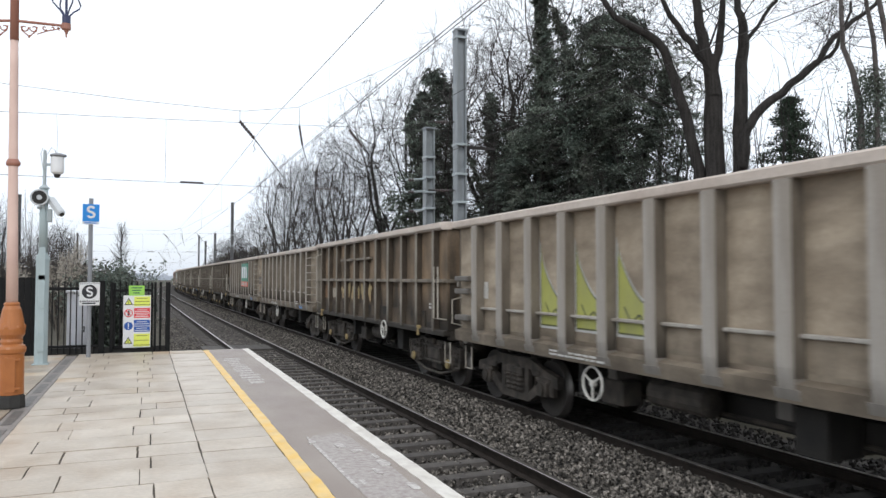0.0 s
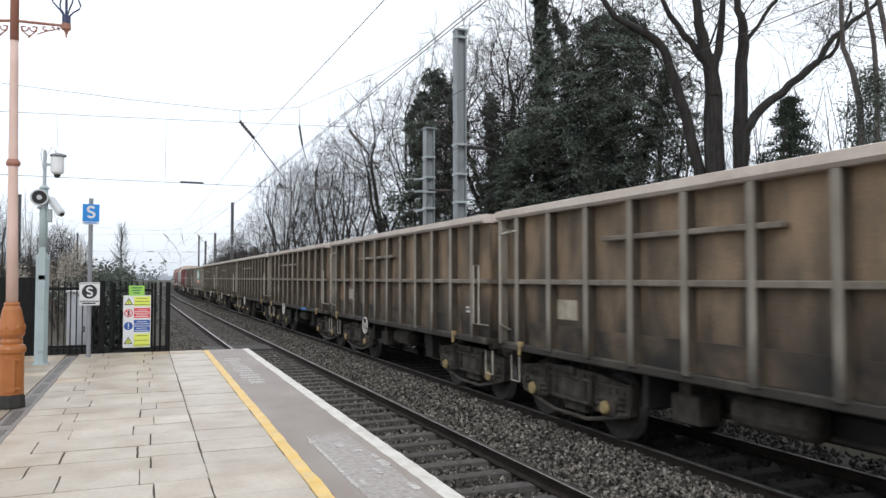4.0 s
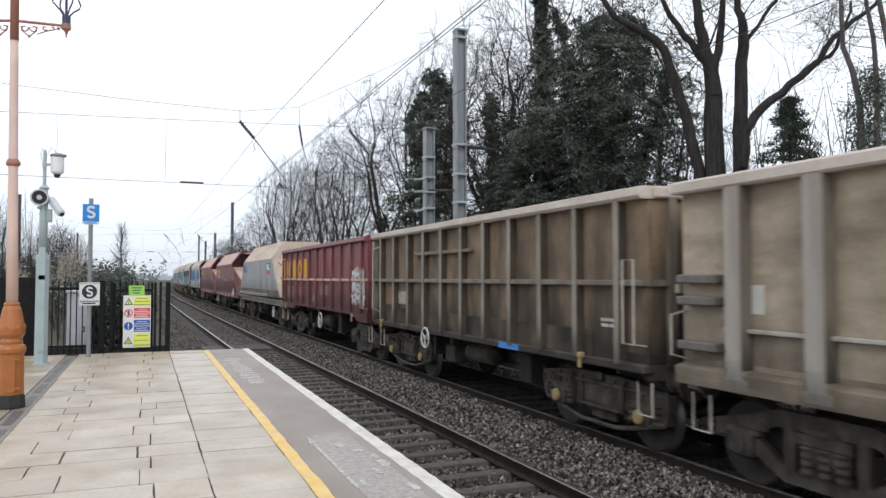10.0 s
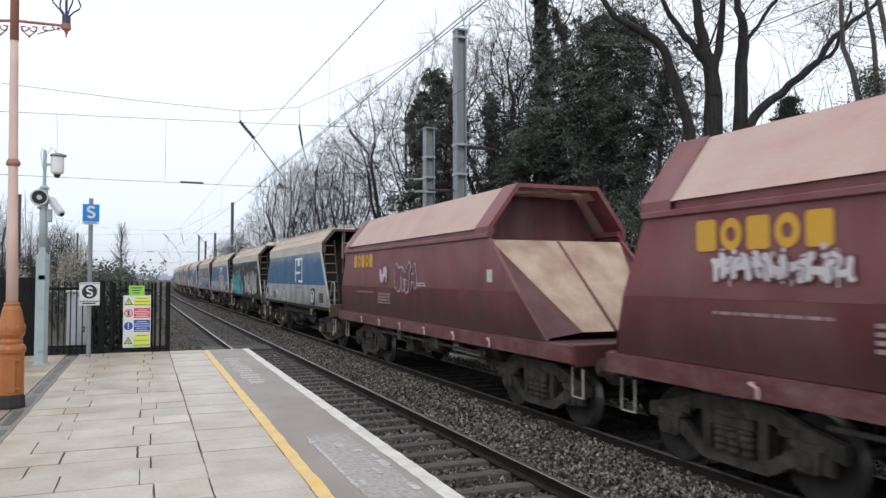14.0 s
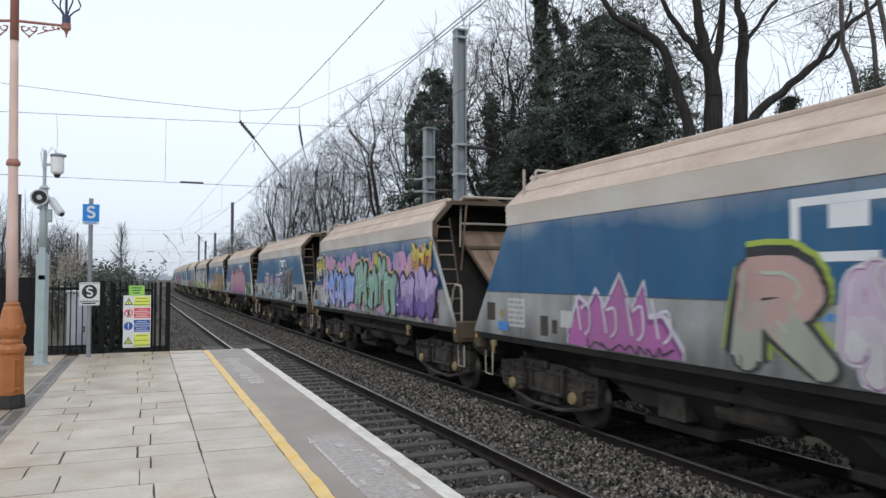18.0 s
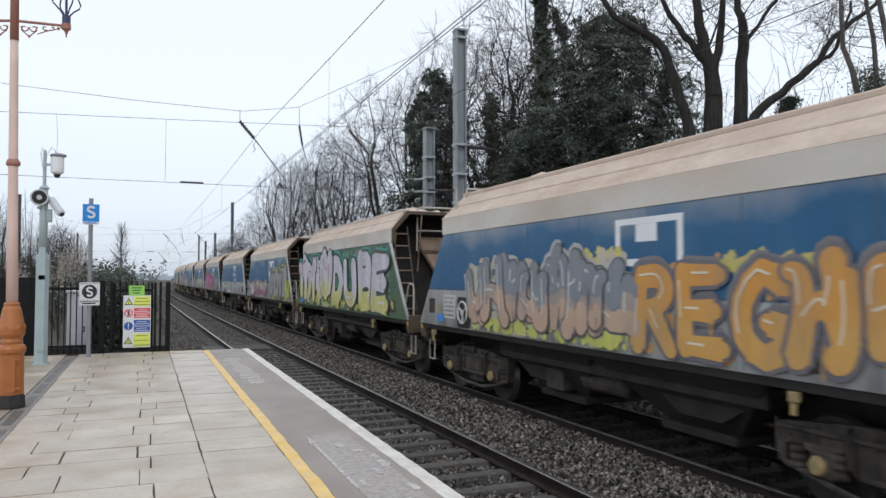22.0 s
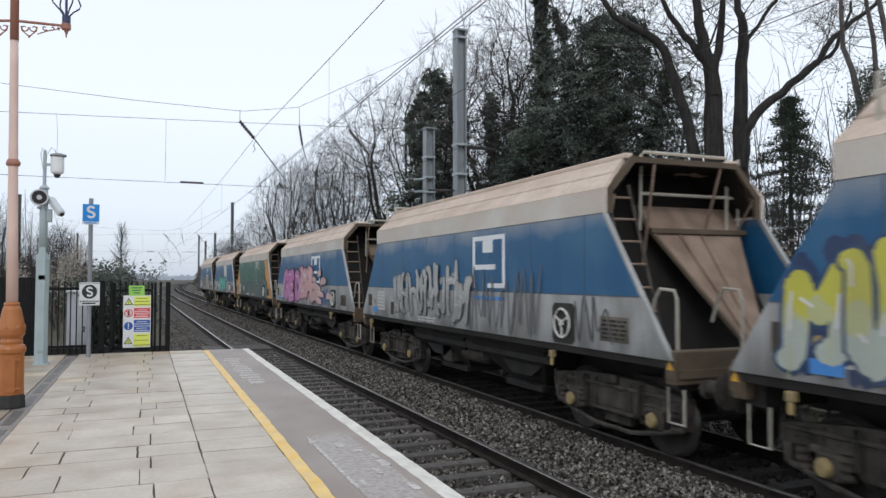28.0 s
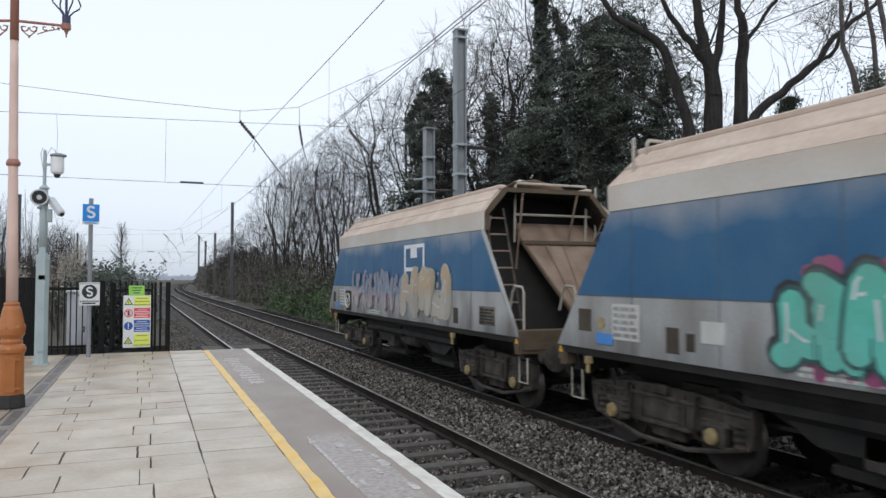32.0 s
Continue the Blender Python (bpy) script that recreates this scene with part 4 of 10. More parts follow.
def warning_sign():
    s = thing("warning_sign", "tall white and yellow safety notice board with red and blue panels", "sign", at=pose(0.063, FENCE_Y - 0.06, 0, 0, 0, SKEW))
    part("board", Shape().box(-0.255, 0.255, -0.012, 0.012, 0.07, 1.105, 0.004), M_WHITE, s)
    y = -0.0125
    rows = ((0.88, 1.095, M_SIGNYELLOW, "tri"), (0.645, 0.865, M_SIGNRED, "ban"), (0.37, 0.63, M_SIGNNAVY, "must"), (0.08, 0.355, M_SIGNYELLOW, "tri"))
    for z0, z1, m, mark in rows:
        panel = part("notice_panel", Shape().box(-0.055, 0.24, y - 0.004, y, z0 + 0.012, z1 - 0.012), m, s)
        n = 3 if m is M_SIGNYELLOW else 5
        for i in range(n):
            z = z1 - 0.05 - i * (z1 - z0 - 0.09) / max(1, n - 1)
            w = 0.10 + 0.03 * ((i * 7) % 3)
            part("text_bar", Shape().box(0.09 - w, 0.09 + w, y - 0.008, y - 0.004, z - 0.006, z + 0.006), M_SIGNINK if m is M_SIGNYELLOW else M_WHITE, panel)
        zc = (z0 + z1) / 2
        if mark == "tri":
            tri = part("symbol", Shape().prism([(-0.235, zc - 0.07), (-0.075, zc - 0.07), (-0.155, zc + 0.07)], y - 0.004, y, "y"), M_INK, s, "black and yellow warning triangle")
            part("symbol_field", Shape().prism([(-0.208, zc - 0.056), (-0.102, zc - 0.056), (-0.155, zc + 0.04)], y - 0.008, y - 0.004, "y"), M_SIGNYELLOW, tri)
            part("symbol_bar", Shape().box(-0.161, -0.149, y - 0.012, y - 0.008, zc - 0.045, zc + 0.012), M_INK, tri)
        elif mark == "ban":
            ban = part("symbol", Shape().ring((-0.155, y - 0.002, zc), 0.07, 0.009, 20, "y"), M_SIGNRED, s, "red ring ban symbol")
            part("symbol_bar", Shape().prism([(-0.205, zc + 0.04), (-0.195, zc + 0.052), (-0.105, zc - 0.04), (-0.115, zc - 0.052)], y - 0.006, y - 0.002, "y"), M_SIGNRED, ban)
            part("symbol_bar", Shape().box(-0.172, -0.138, y - 0.0018, y - 0.0003, zc - 0.05, zc + 0.05), M_INK, ban)
        else:
            disc = part("symbol", Shape().lathe([(0.08, y - 0.004), (0.08, y)], (-0.155, 0, zc), 22, "y"), M_SIGNNAVY, s, "blue disc with an exclamation bar")
            part("symbol_bar", Shape().box(-0.165, -0.145, y - 0.008, y - 0.004, zc - 0.02, zc + 0.055).box(-0.165, -0.145, y - 0.008, y - 0.004, zc - 0.055, zc - 0.035), M_WHITE, disc)
    g = thing("green_notice", "small lime-green notice fixed over the safety board", "sign", at=pose(0.05, FENCE_Y - 0.062, 0, 0, 0, SKEW))
    part("plate", Shape().box(-0.145, 0.145, -0.014, 0.010, 1.10, 1.30, 0.004), M_SIGNGREEN, g)
    for i, z in enumerate((1.255, 1.205, 1.155)):
        part("text_bar", Shape().box(-0.10 + 0.02 * i, 0.10 - 0.02 * i, -0.018, -0.0145, z - 0.01, z + 0.01), M_GREENBODY, g)


warning_sign()


def cabinet():
    c = thing("equipment_cabinet", "pale grey metal equipment cabinet behind the railings", "cabinet", at=pose(-1.03, FENCE_Y + 0.55, -0.35, 0, 0, 3))
    part("body", Shape().box(-0.2, 0.2, -0.15, 0.15, 0.0, 1.50, 0.012), M_CABINET, c)
    part("roof", Shape().box(-0.225, 0.225, -0.175, 0.175, 1.50, 1.555, 0.012), M_CABINET, c)
    part("door", Shape().box(-0.165, 0.165, -0.158, -0.150, 0.08, 1.44, 0.004), M_CABINET, c)
    part("handle", Shape().box(0.10, 0.125, -0.18, -0.158, 0.72, 0.84, 0.004), M_DARK, c)
    part("plinth", Shape().box(-0.2, 0.2, -0.15, 0.15, -0.87, 0.0), M_CONCRETE, c)


cabinet()


def board_fence():
    f = thing("black_board_fence", "tall black close-boarded fence beside the platform", "fence", at=pose(0, 16.9, 0, 0, 0, 0))
    x = -7.0
    while x < -1.75:
        part("fence_board", shared("fence_board", lambda: Shape().box(-0.06, 0.06, -0.012, 0.012, -1.2, 1.46, 0.004), M_BLACK), None, f, at=pose(x, 0, random.Random(int(x * 100)).uniform(-0.012, 0.012)))
        x += 0.123
    part("fence_rail", Shape().box(-7.05, -1.7, 0.013, 0.06, 1.15, 1.25, 0.006), M_BLACK, f)
    part("fence_rail", Shape().box(-7.05, -1.7, 0.013, 0.06, 0.1, 0.2, 0.006), M_BLACK, f)


board_fence()


# ---- overhead line ----
def insulator(shape, a, b, r=0.042, ribs=9):
    """A ribbed rod between two points."""
    a, b = Vector(a), Vector(b)
    pts = []
    for i in range(ribs * 2 + 1):
        pts.append(a.lerp(b, i / (ribs * 2)))
    for i in range(ribs):
        shape.tube([pts[2 * i], pts[2 * i + 1]], r, 8)
        shape.tube([pts[2 * i + 1], pts[2 * i + 2]], r * 0.55, 8)
    return shape


def mast(x, y, top, w=0.30, d=0.26, label="galvanised steel overhead line mast", bands=(), steel=None):
    steel = steel or M_MAST
    m = thing("overhead_line_mast", label, "mast", group="overhead line masts", at=pose(x, y, -1.22))
    h = top + 1.22
    t = 0.02
    part("column", Shape().prism([(-w / 2, -d / 2), (-w / 2 + 0.045, -d / 2), (-w / 2 + 0.045, -t), (w / 2 - 0.045, -t), (w / 2 - 0.045, -d / 2), (w / 2, -d / 2), (w / 2, d / 2), (w / 2 - 0.045, d / 2), (w / 2 - 0.045, t), (-w / 2 + 0.045, t), (-w / 2 + 0.045, d / 2), (-w / 2, d / 2)], 0, h, "z"), steel, m)
    part("footing", Shape().box(-0.5, 0.5, -0.5, 0.5, -0.3, 0.12, 0.02), M_CONCRETE, m, "concrete footing")
    part("cap_plate", Shape().box(-w / 2 - 0.03, w / 2 + 0.03, -d / 2 - 0.03, d / 2 + 0.03, h, h + 0.06, 0.006), M_MAST, m)
    for z in bands:
        part("clamp_band", Shape().box(-w / 2 - 0.025, w / 2 + 0.025, -d / 2 - 0.025, d / 2 + 0.025, z + 1.22, z + 1.30, 0.006), M_GALV, m)
    return m


TALL = mast(10.1, 22.75, 9.82, 0.36, 0.34, "tall galvanised steel mast carrying the head span wires", (4.9, 5.9, 3.95, 9.55))
part("stay_arm", Shape().box(0.1, 1.35, -0.04, 0.04, 7.05, 7.15, 0.006), M_WIRE, TALL)
for z in (7.95, 5.62):
    part("stay_arm", Shape().tube([(-0.15, 0.05, z), (-0.95, 0.5, z + 0.02)], 0.028, 6), M_WIRE, TALL)
    part("stay_insulator", insulator(Shape(), (-0.35, 0.17, z), (-0.75, 0.39, z + 0.01), 0.06, 5), M_INSUL, TALL)
SHORT = mast(10.1, 25.6, 7.0, 0.36, 0.32, "short galvanised steel mast beside the tall one", (4.0, 4.6, 5.15, 5.9))
for z in (5.2, 6.35, 5.9):
    part("bracket", Shape().tube([(-0.15, 0, z), (-0.95, -0.05, z - 0.08)], 0.04, 6), M_GALV, SHORT)
    part("insulator", Shape().lathe([(0.03, -0.85), (0.06, -0.82), (0.035, -0.78), (0.06, -0.74), (0.035, -0.70), (0.06, -0.66), (0.03, -0.62)], (0, -0.05, z - 0.07), 10, "x"), M_INSUL, SHORT)
mast(-10.9, 23.5, 9.9, steel=M_OLDMAST, label="weathered dark steel overhead line mast")
for s, off, top in ((86, 10.1, 9.9), (86, -10.9, 9.9), (107, 10.1, 7.6), (126, 10.1, 7.4), (150, 10.2, 9.6), (150, -10.9, 9.6)):
    px, py, _ = line_at(off, s)
    mast(px, py, top, bands=(5.0, 6.2), steel=M_OLDMAST, label="weathered dark steel overhead line mast")


def sag(a, b, drop, n=12):
    a, b = Vector(a), Vector(b)
    return [a.lerp(b, i / n) - Vector((0, 0, drop * 4 * (i / n) * (1 - i / n))) for i in range(n + 1)]


def overhead_line(x, name):
    w = thing(name, "thin copper contact wire hung below a catenary wire", "overhead wire", group="overhead wires")
    zm = RAIL_Z + 6.75
    # over the near track the wire runs down to the first span
    height = (lambda y: RAIL_Z + 5.30 - 0.2 * max(-2.0, min(1.0, (y - 6) / 17))) if x < 5 else (lambda y: RAIL_Z + 5.30)
    spans = [-80, -30, 23, 86, 150, 205, 265]
    for a, b in zip(spans, spans[1:]):
        stag = 0.22
        ax, ay, _ = line_at(x - stag, a)
        bx, by, _ = line_at(x - stag, b)
        upper = sag((ax, ay, zm), (bx, by, zm), 0.30)
        part("catenary_wire", Shape().tube(upper, 0.007 if a < 80 else 0.012, 5), M_WIRE, w)
        part("contact_wire", Shape().tube([(ax, ay, height(ay)), (bx, by, height(by))], 0.006 if a < 80 else 0.011, 5), M_WIRE, w)
        for i in range(2, 12, 2):
            p = upper[i]
            part("dropper", Shape().tube([p, (p.x, p.y, height(p.y))], 0.004, 4), M_WIRE, w)
    return w


NEAR_LINE = overhead_line(NEAR_TRACK, "near_overhead_line")
part("feeder_wire", Shape().tube(sag((3.55, -30, RAIL_Z + 5.84), (3.50, 23, RAIL_Z + 5.16), 0.0), 0.006, 5), M_WIRE, NEAR_LINE)
overhead_line(FAR_TRACK, "far_overhead_line")


def head_span(s, right, left, name, z_low, z_mid, z_top_right, dip):
    h = thing(name, "head span of cross wires with dark insulators and registration arms", "head span", group="head spans")
    lx, ly, _ = line_at(left, s)
    rx, ry, _ = line_at(right, s)
    low = z_top_right - dip
    top = [(lx, ly, z_top_right - 1.4), (lx + 7.4, ly, low + 0.33), (lx + 10.7, ly, low + 0.18), (lx + 13.77, ly, low + 0.12), (lx + 15.5, ly, low + 0.39), (rx, ry, z_top_right)]
    part("top_wire", Shape().tube(top, 0.007, 5), M_WIRE, h)
    part("cross_wire", Shape().tube(sag((lx, ly, z_mid - 0.45), (rx, ry, z_mid + 0.25), 0.05), 0.007, 5), M_WIRE, h)
    part("cross_wire", Shape().tube(sag((lx, ly, z_low), (rx, ry, z_low), 0.03), 0.007, 5), M_WIRE, h)
    for x in (NEAR_TRACK, FAR_TRACK):
        px, py, _ = line_at(x, s)
        f = (px - lx) / (rx - lx)
        zt = low + 0.13 + 0.05 * f
        part("hanger", Shape().tube([(px - 0.78, py, zt), (px - 0.78, py, z_mid)], 0.010, 4), M_WIRE, h)
        if x > 1:
            part("registration_insulator", insulator(Shape(), (px - 0.78, py, z_mid), (px - 0.34, py, z_mid - 0.50), 0.062, 7), M_INSUL, h)
            part("registration_arm", Shape().tube([(px - 0.34, py, z_mid - 0.50), (px + 0.66, py, z_mid - 1.78)], 0.016, 6), M_WIRE, h)
            part("clamp", Shape().tube([(px - 0.30, py, z_mid - 0.55), (px - 0.36, py, z_mid - 0.72), (px - 0.31, py, z_mid - 0.84), (px - 0.38, py, z_mid - 0.92)], 0.014, 5), M_INSUL, h)
    px, py, _ = line_at(0.8, s)
    part("tie_wire", Shape().tube([(px, py, z_mid - 0.08), (px, py, z_low - 0.02)], 0.005, 4), M_WIRE, h)
    px, py, _ = line_at(4.75, s)
    part("hanger", Shape().tube([(px, py, low + 0.39), (px, py, z_mid)], 0.009, 4), M_WIRE, h)
    part("registration_insulator", insulator(Shape(), (px, py, z_mid), (px + 0.1, py, z_mid - 0.62)), M_INSUL, h)
    part("registration_arm", Shape().tube([(px + 0.1, py, z_mid - 0.62), (px + 0.3, py, z_mid - 1.3)], 0.014, 5), M_WIRE, h)
    for x in (1.55, 5.6):
        px, py, _ = line_at(x, s)
        part("cross_insulator", insulator(Shape(), (px - 0.33, py, z_low), (px + 0.33, py, z_low), 0.036), M_INSUL, h)
    return h


head_span(23.2, 10.0, -10.8, "near_head_span", 4.30, 6.25, 9.7, 3.25)
head_span(86, 10.0, -10.8, "middle_head_span", 4.3, 6.25, 9.7, 3.25)
head_span(150, 10.0, -10.8, "far_head_span", 4.3, 6.25, 9.5, 3.0)


# ---- trees ----
def fast_mesh(name, verts, faces, mats, index=None, smooth=False):
    me = bpy.data.meshes.new(name)
    me.from_pydata(verts, [], faces)
    for m in mats:
        me.materials.append(m)
    if index is not None:
        me.polygons.foreach_set("material_index", index)
    if smooth:
        me.polygons.foreach_set("use_smooth", [True] * len(faces))
    me.update()
    return me


class Limbs:
    """Tapered limbs, grown from stems that are given as lines of points."""

    def __init__(self, seed, least=0.006):
        self.r = np.random.RandomState(seed)
        self.least = least
        self.lines = []
        self.v, self.f = [], []
        self.trunk_v, self.trunk_f = [], []

    def limb(self, pts, r0, r1, trunk=False):
        hold_v, hold_f = (self.trunk_v, self.trunk_f) if trunk else (self.v, self.f)
        n = 6 if r0 > 0.08 else (4 if r0 > 0.02 else 3)
        pts = np.asarray(pts, float)
        m = len(pts)
        base = len(hold_v)
        d = np.gradient(pts, axis=0)
        d /= np.linalg.norm(d, axis=1)[:, None] + 1e-9
        a = np.cross(d, (0.36, 0.21, 0.9))
        a /= np.linalg.norm(a, axis=1)[:, None] + 1e-9
        b = np.cross(d, a)
        t = np.arange(n) * 2 * math.pi / n
        w = np.linspace(r0, r1, m)[:, None, None]
        rings = pts[:, None, :] + w * (np.cos(t)[None, :, None] * a[:, None, :] + np.sin(t)[None, :, None] * b[:, None, :])
        hold_v += rings.reshape(-1, 3).tolist()
        for i in range(m - 1):
            for j in range(n):
                k = (j + 1) % n
                hold_f.append((base + i * n + j, base + i * n + k, base + (i + 1) * n + k, base + (i + 1) * n + j))

    def rope(self, pts, radii, trunk=False):
        """A limb whose thickness is given point by point."""
        hold_v, hold_f = (self.trunk_v, self.trunk_f) if trunk else (self.v, self.f)
        pts = np.asarray(pts, float)
        n = 7 if radii[0] > 0.07 else (5 if radii[0] > 0.02 else 3)
        base, m = len(hold_v), len(pts)
        d = np.gradient(pts, axis=0)
        d /= np.linalg.norm(d, axis=1)[:, None] + 1e-9
        a = np.cross(d, (0.36, 0.21, 0.9))
        a /= np.linalg.norm(a, axis=1)[:, None] + 1e-9
        b = np.cross(d, a)
        t = np.arange(n) * 2 * math.pi / n
        rings = pts[:, None, :] + np.asarray(radii)[:, None, None] * (np.cos(t)[None, :, None] * a[:, None, :] + np.sin(t)[None, :, None] * b[:, None, :])
        hold_v += rings.reshape(-1, 3).tolist()
        for i in range(m - 1):
            for j in range(n):
                k = (j + 1) % n
                hold_f.append((base + i * n + j, base + i * n + k, base + (i + 1) * n + k, base + (i + 1) * n + j))

    def grow(self, pts, r0, r1, levels, side, spread=0.75, count=7, first=0.3, lift=0.12, shrink=0.62, trunk=True, thin=1.0):
        """A limb and its branches, and theirs, down to twigs."""
        self.limb(pts, r0, r1, trunk)
        if levels == 0:
            return
        r = self.r
        pts = np.asarray(pts, float)
        seg = np.linalg.norm(np.diff(pts, axis=0), axis=1)
        length = seg.sum()
        for i in range(count):
            u = first + (1 - first) * (i + r.uniform(0.1, 0.9)) / count
            q = u * (len(pts) - 1)
            k = min(int(q), len(pts) - 2)
            p = pts[k] + (pts[k + 1] - pts[k]) * (q - k)
            d = pts[k + 1] - pts[k]
            d = d / (np.linalg.norm(d) + 1e-9)
            o = r.normal(size=3)
            o -= d * o.dot(d)
            o /= np.linalg.norm(o) + 1e-9
            way = d * (1 - spread) + o * spread + np.array((0, 0, lift))
            way /= np.linalg.norm(way)
            reach = side * r.uniform(0.55, 1.1) * (1.15 - 0.6 * u)
            w = max(0.0045, (r0 + (r1 - r0) * u) * r.uniform(0.35, 0.6) * thin)
            line = [p]
            steps = 4 if levels > 1 else 3
            for _ in range(steps):
                way = way + r.normal(size=3) * 0.15 + np.array((0, 0, lift * 0.8))
                way /= np.linalg.norm(way)
                p = p + way * reach / steps
                line.append(p)
            self.grow(line, w, w * 0.4 if levels > 1 else 0.004, levels - 1, side * shrink, spread, max(3, int(count * 0.85)), 0.2, lift, shrink, False)


def quad_mesh(name, verts, mat):
    """A mesh of loose four-cornered leaves: verts comes as (count, 4, 3)."""
    n = len(verts)
    me = bpy.data.meshes.new(name)
    me.vertices.add(4 * n)
    me.vertices.foreach_set("co", np.ascontiguousarray(verts, dtype=np.float32).ravel())
    me.loops.add(4 * n)
    me.loops.foreach_set("vertex_index", np.arange(4 * n, dtype=np.int32))
    me.polygons.add(n)
    me.polygons.foreach_set("loop_start", np.arange(0, 4 * n, 4, dtype=np.int32))
    me.materials.append(mat)
    me.update(calc_edges=True)
    return me


def leaf_cloud(r, centres, spread, count, size, flat=0.6):
    """Many small leaves round the given centres."""
    c = np.asarray(centres, float)
    s = np.asarray(spread, float)
    pick = r.randint(0, len(c), count)
    p = c[pick] + r.normal(size=(count, 3)) * s[pick][:, None] * (1, 1, flat)
    a = r.normal(size=(count, 3))
    a /= np.linalg.norm(a, axis=1)[:, None]
    b = np.cross(a, r.normal(size=(count, 3)))
    b /= np.linalg.norm(b, axis=1)[:, None]
    k = (size * r.uniform(0.5, 1.3, count))[:, None]
    return np.stack([p - a * k, p + b * k * 0.6, p + a * k, p - b * k * 0.6], 1)


def leaf_sprays(r, centres, ways, length, each, size, droop=0.45):
    """Drooping sprays of leaves: each grows out of its centre along its way, the leaves facing up and outward."""
    c, o = np.asarray(centres, float), np.asarray(ways, float)
    n = len(c)
    o = o / (np.linalg.norm(o, axis=1)[:, None] + 1e-9)
    t = np.cross(o, (0, 0, 1.0))
    t /= np.linalg.norm(t, axis=1)[:, None] + 1e-9
    reach = (np.asarray(length) * r.uniform(0.6, 1.4, n))[:, None]
    u = r.uniform(0, 1, (n, each))
    side = r.normal(size=(n, each)) * 0.30 * (1.1 - 0.5 * u)
    p = c[:, None] + (o * reach)[:, None] * u[..., None] + (t * reach)[:, None] * side[..., None]
    p[..., 2] -= (droop * reach) * u ** 1.6 + r.normal(size=(n, each)) * 0.03
    m = n * each
    p = p.reshape(m, 3)
    face = np.repeat(o * 0.55 + (0, 0, 0.75), each, 0) + r.normal(size=(m, 3)) * 0.6
    face /= np.linalg.norm(face, axis=1)[:, None]
    a = np.cross(face, r.normal(size=(m, 3)))
    a /= np.linalg.norm(a, axis=1)[:, None]
    b = np.cross(face, a)
    k = (size * r.uniform(0.55, 1.35, m))[:, None]
    return np.stack([p - a * k, p + b * k * 0.65, p + a * k, p - b * k * 0.65], 1)


def cloud_part(name, r, centres, spread, count, size, mat, parent, label, flat=0.6):
    return part(name, quad_mesh(name, leaf_cloud(r, centres, spread, count, size, flat), mat), None, parent, label)


def tree_thing(name, label, at):
    return thing(name, label, "tree", group="trees beside the line", at=at)


def wander(r, base, top, n=6, wobble=0.25):
    base, top = np.array(base, float), np.array(top, float)
    pts = [base + (top - base) * i / n for i in range(n + 1)]
    for p in pts[1:]:
        p[:2] += r.normal(size=2) * wobble
    return pts


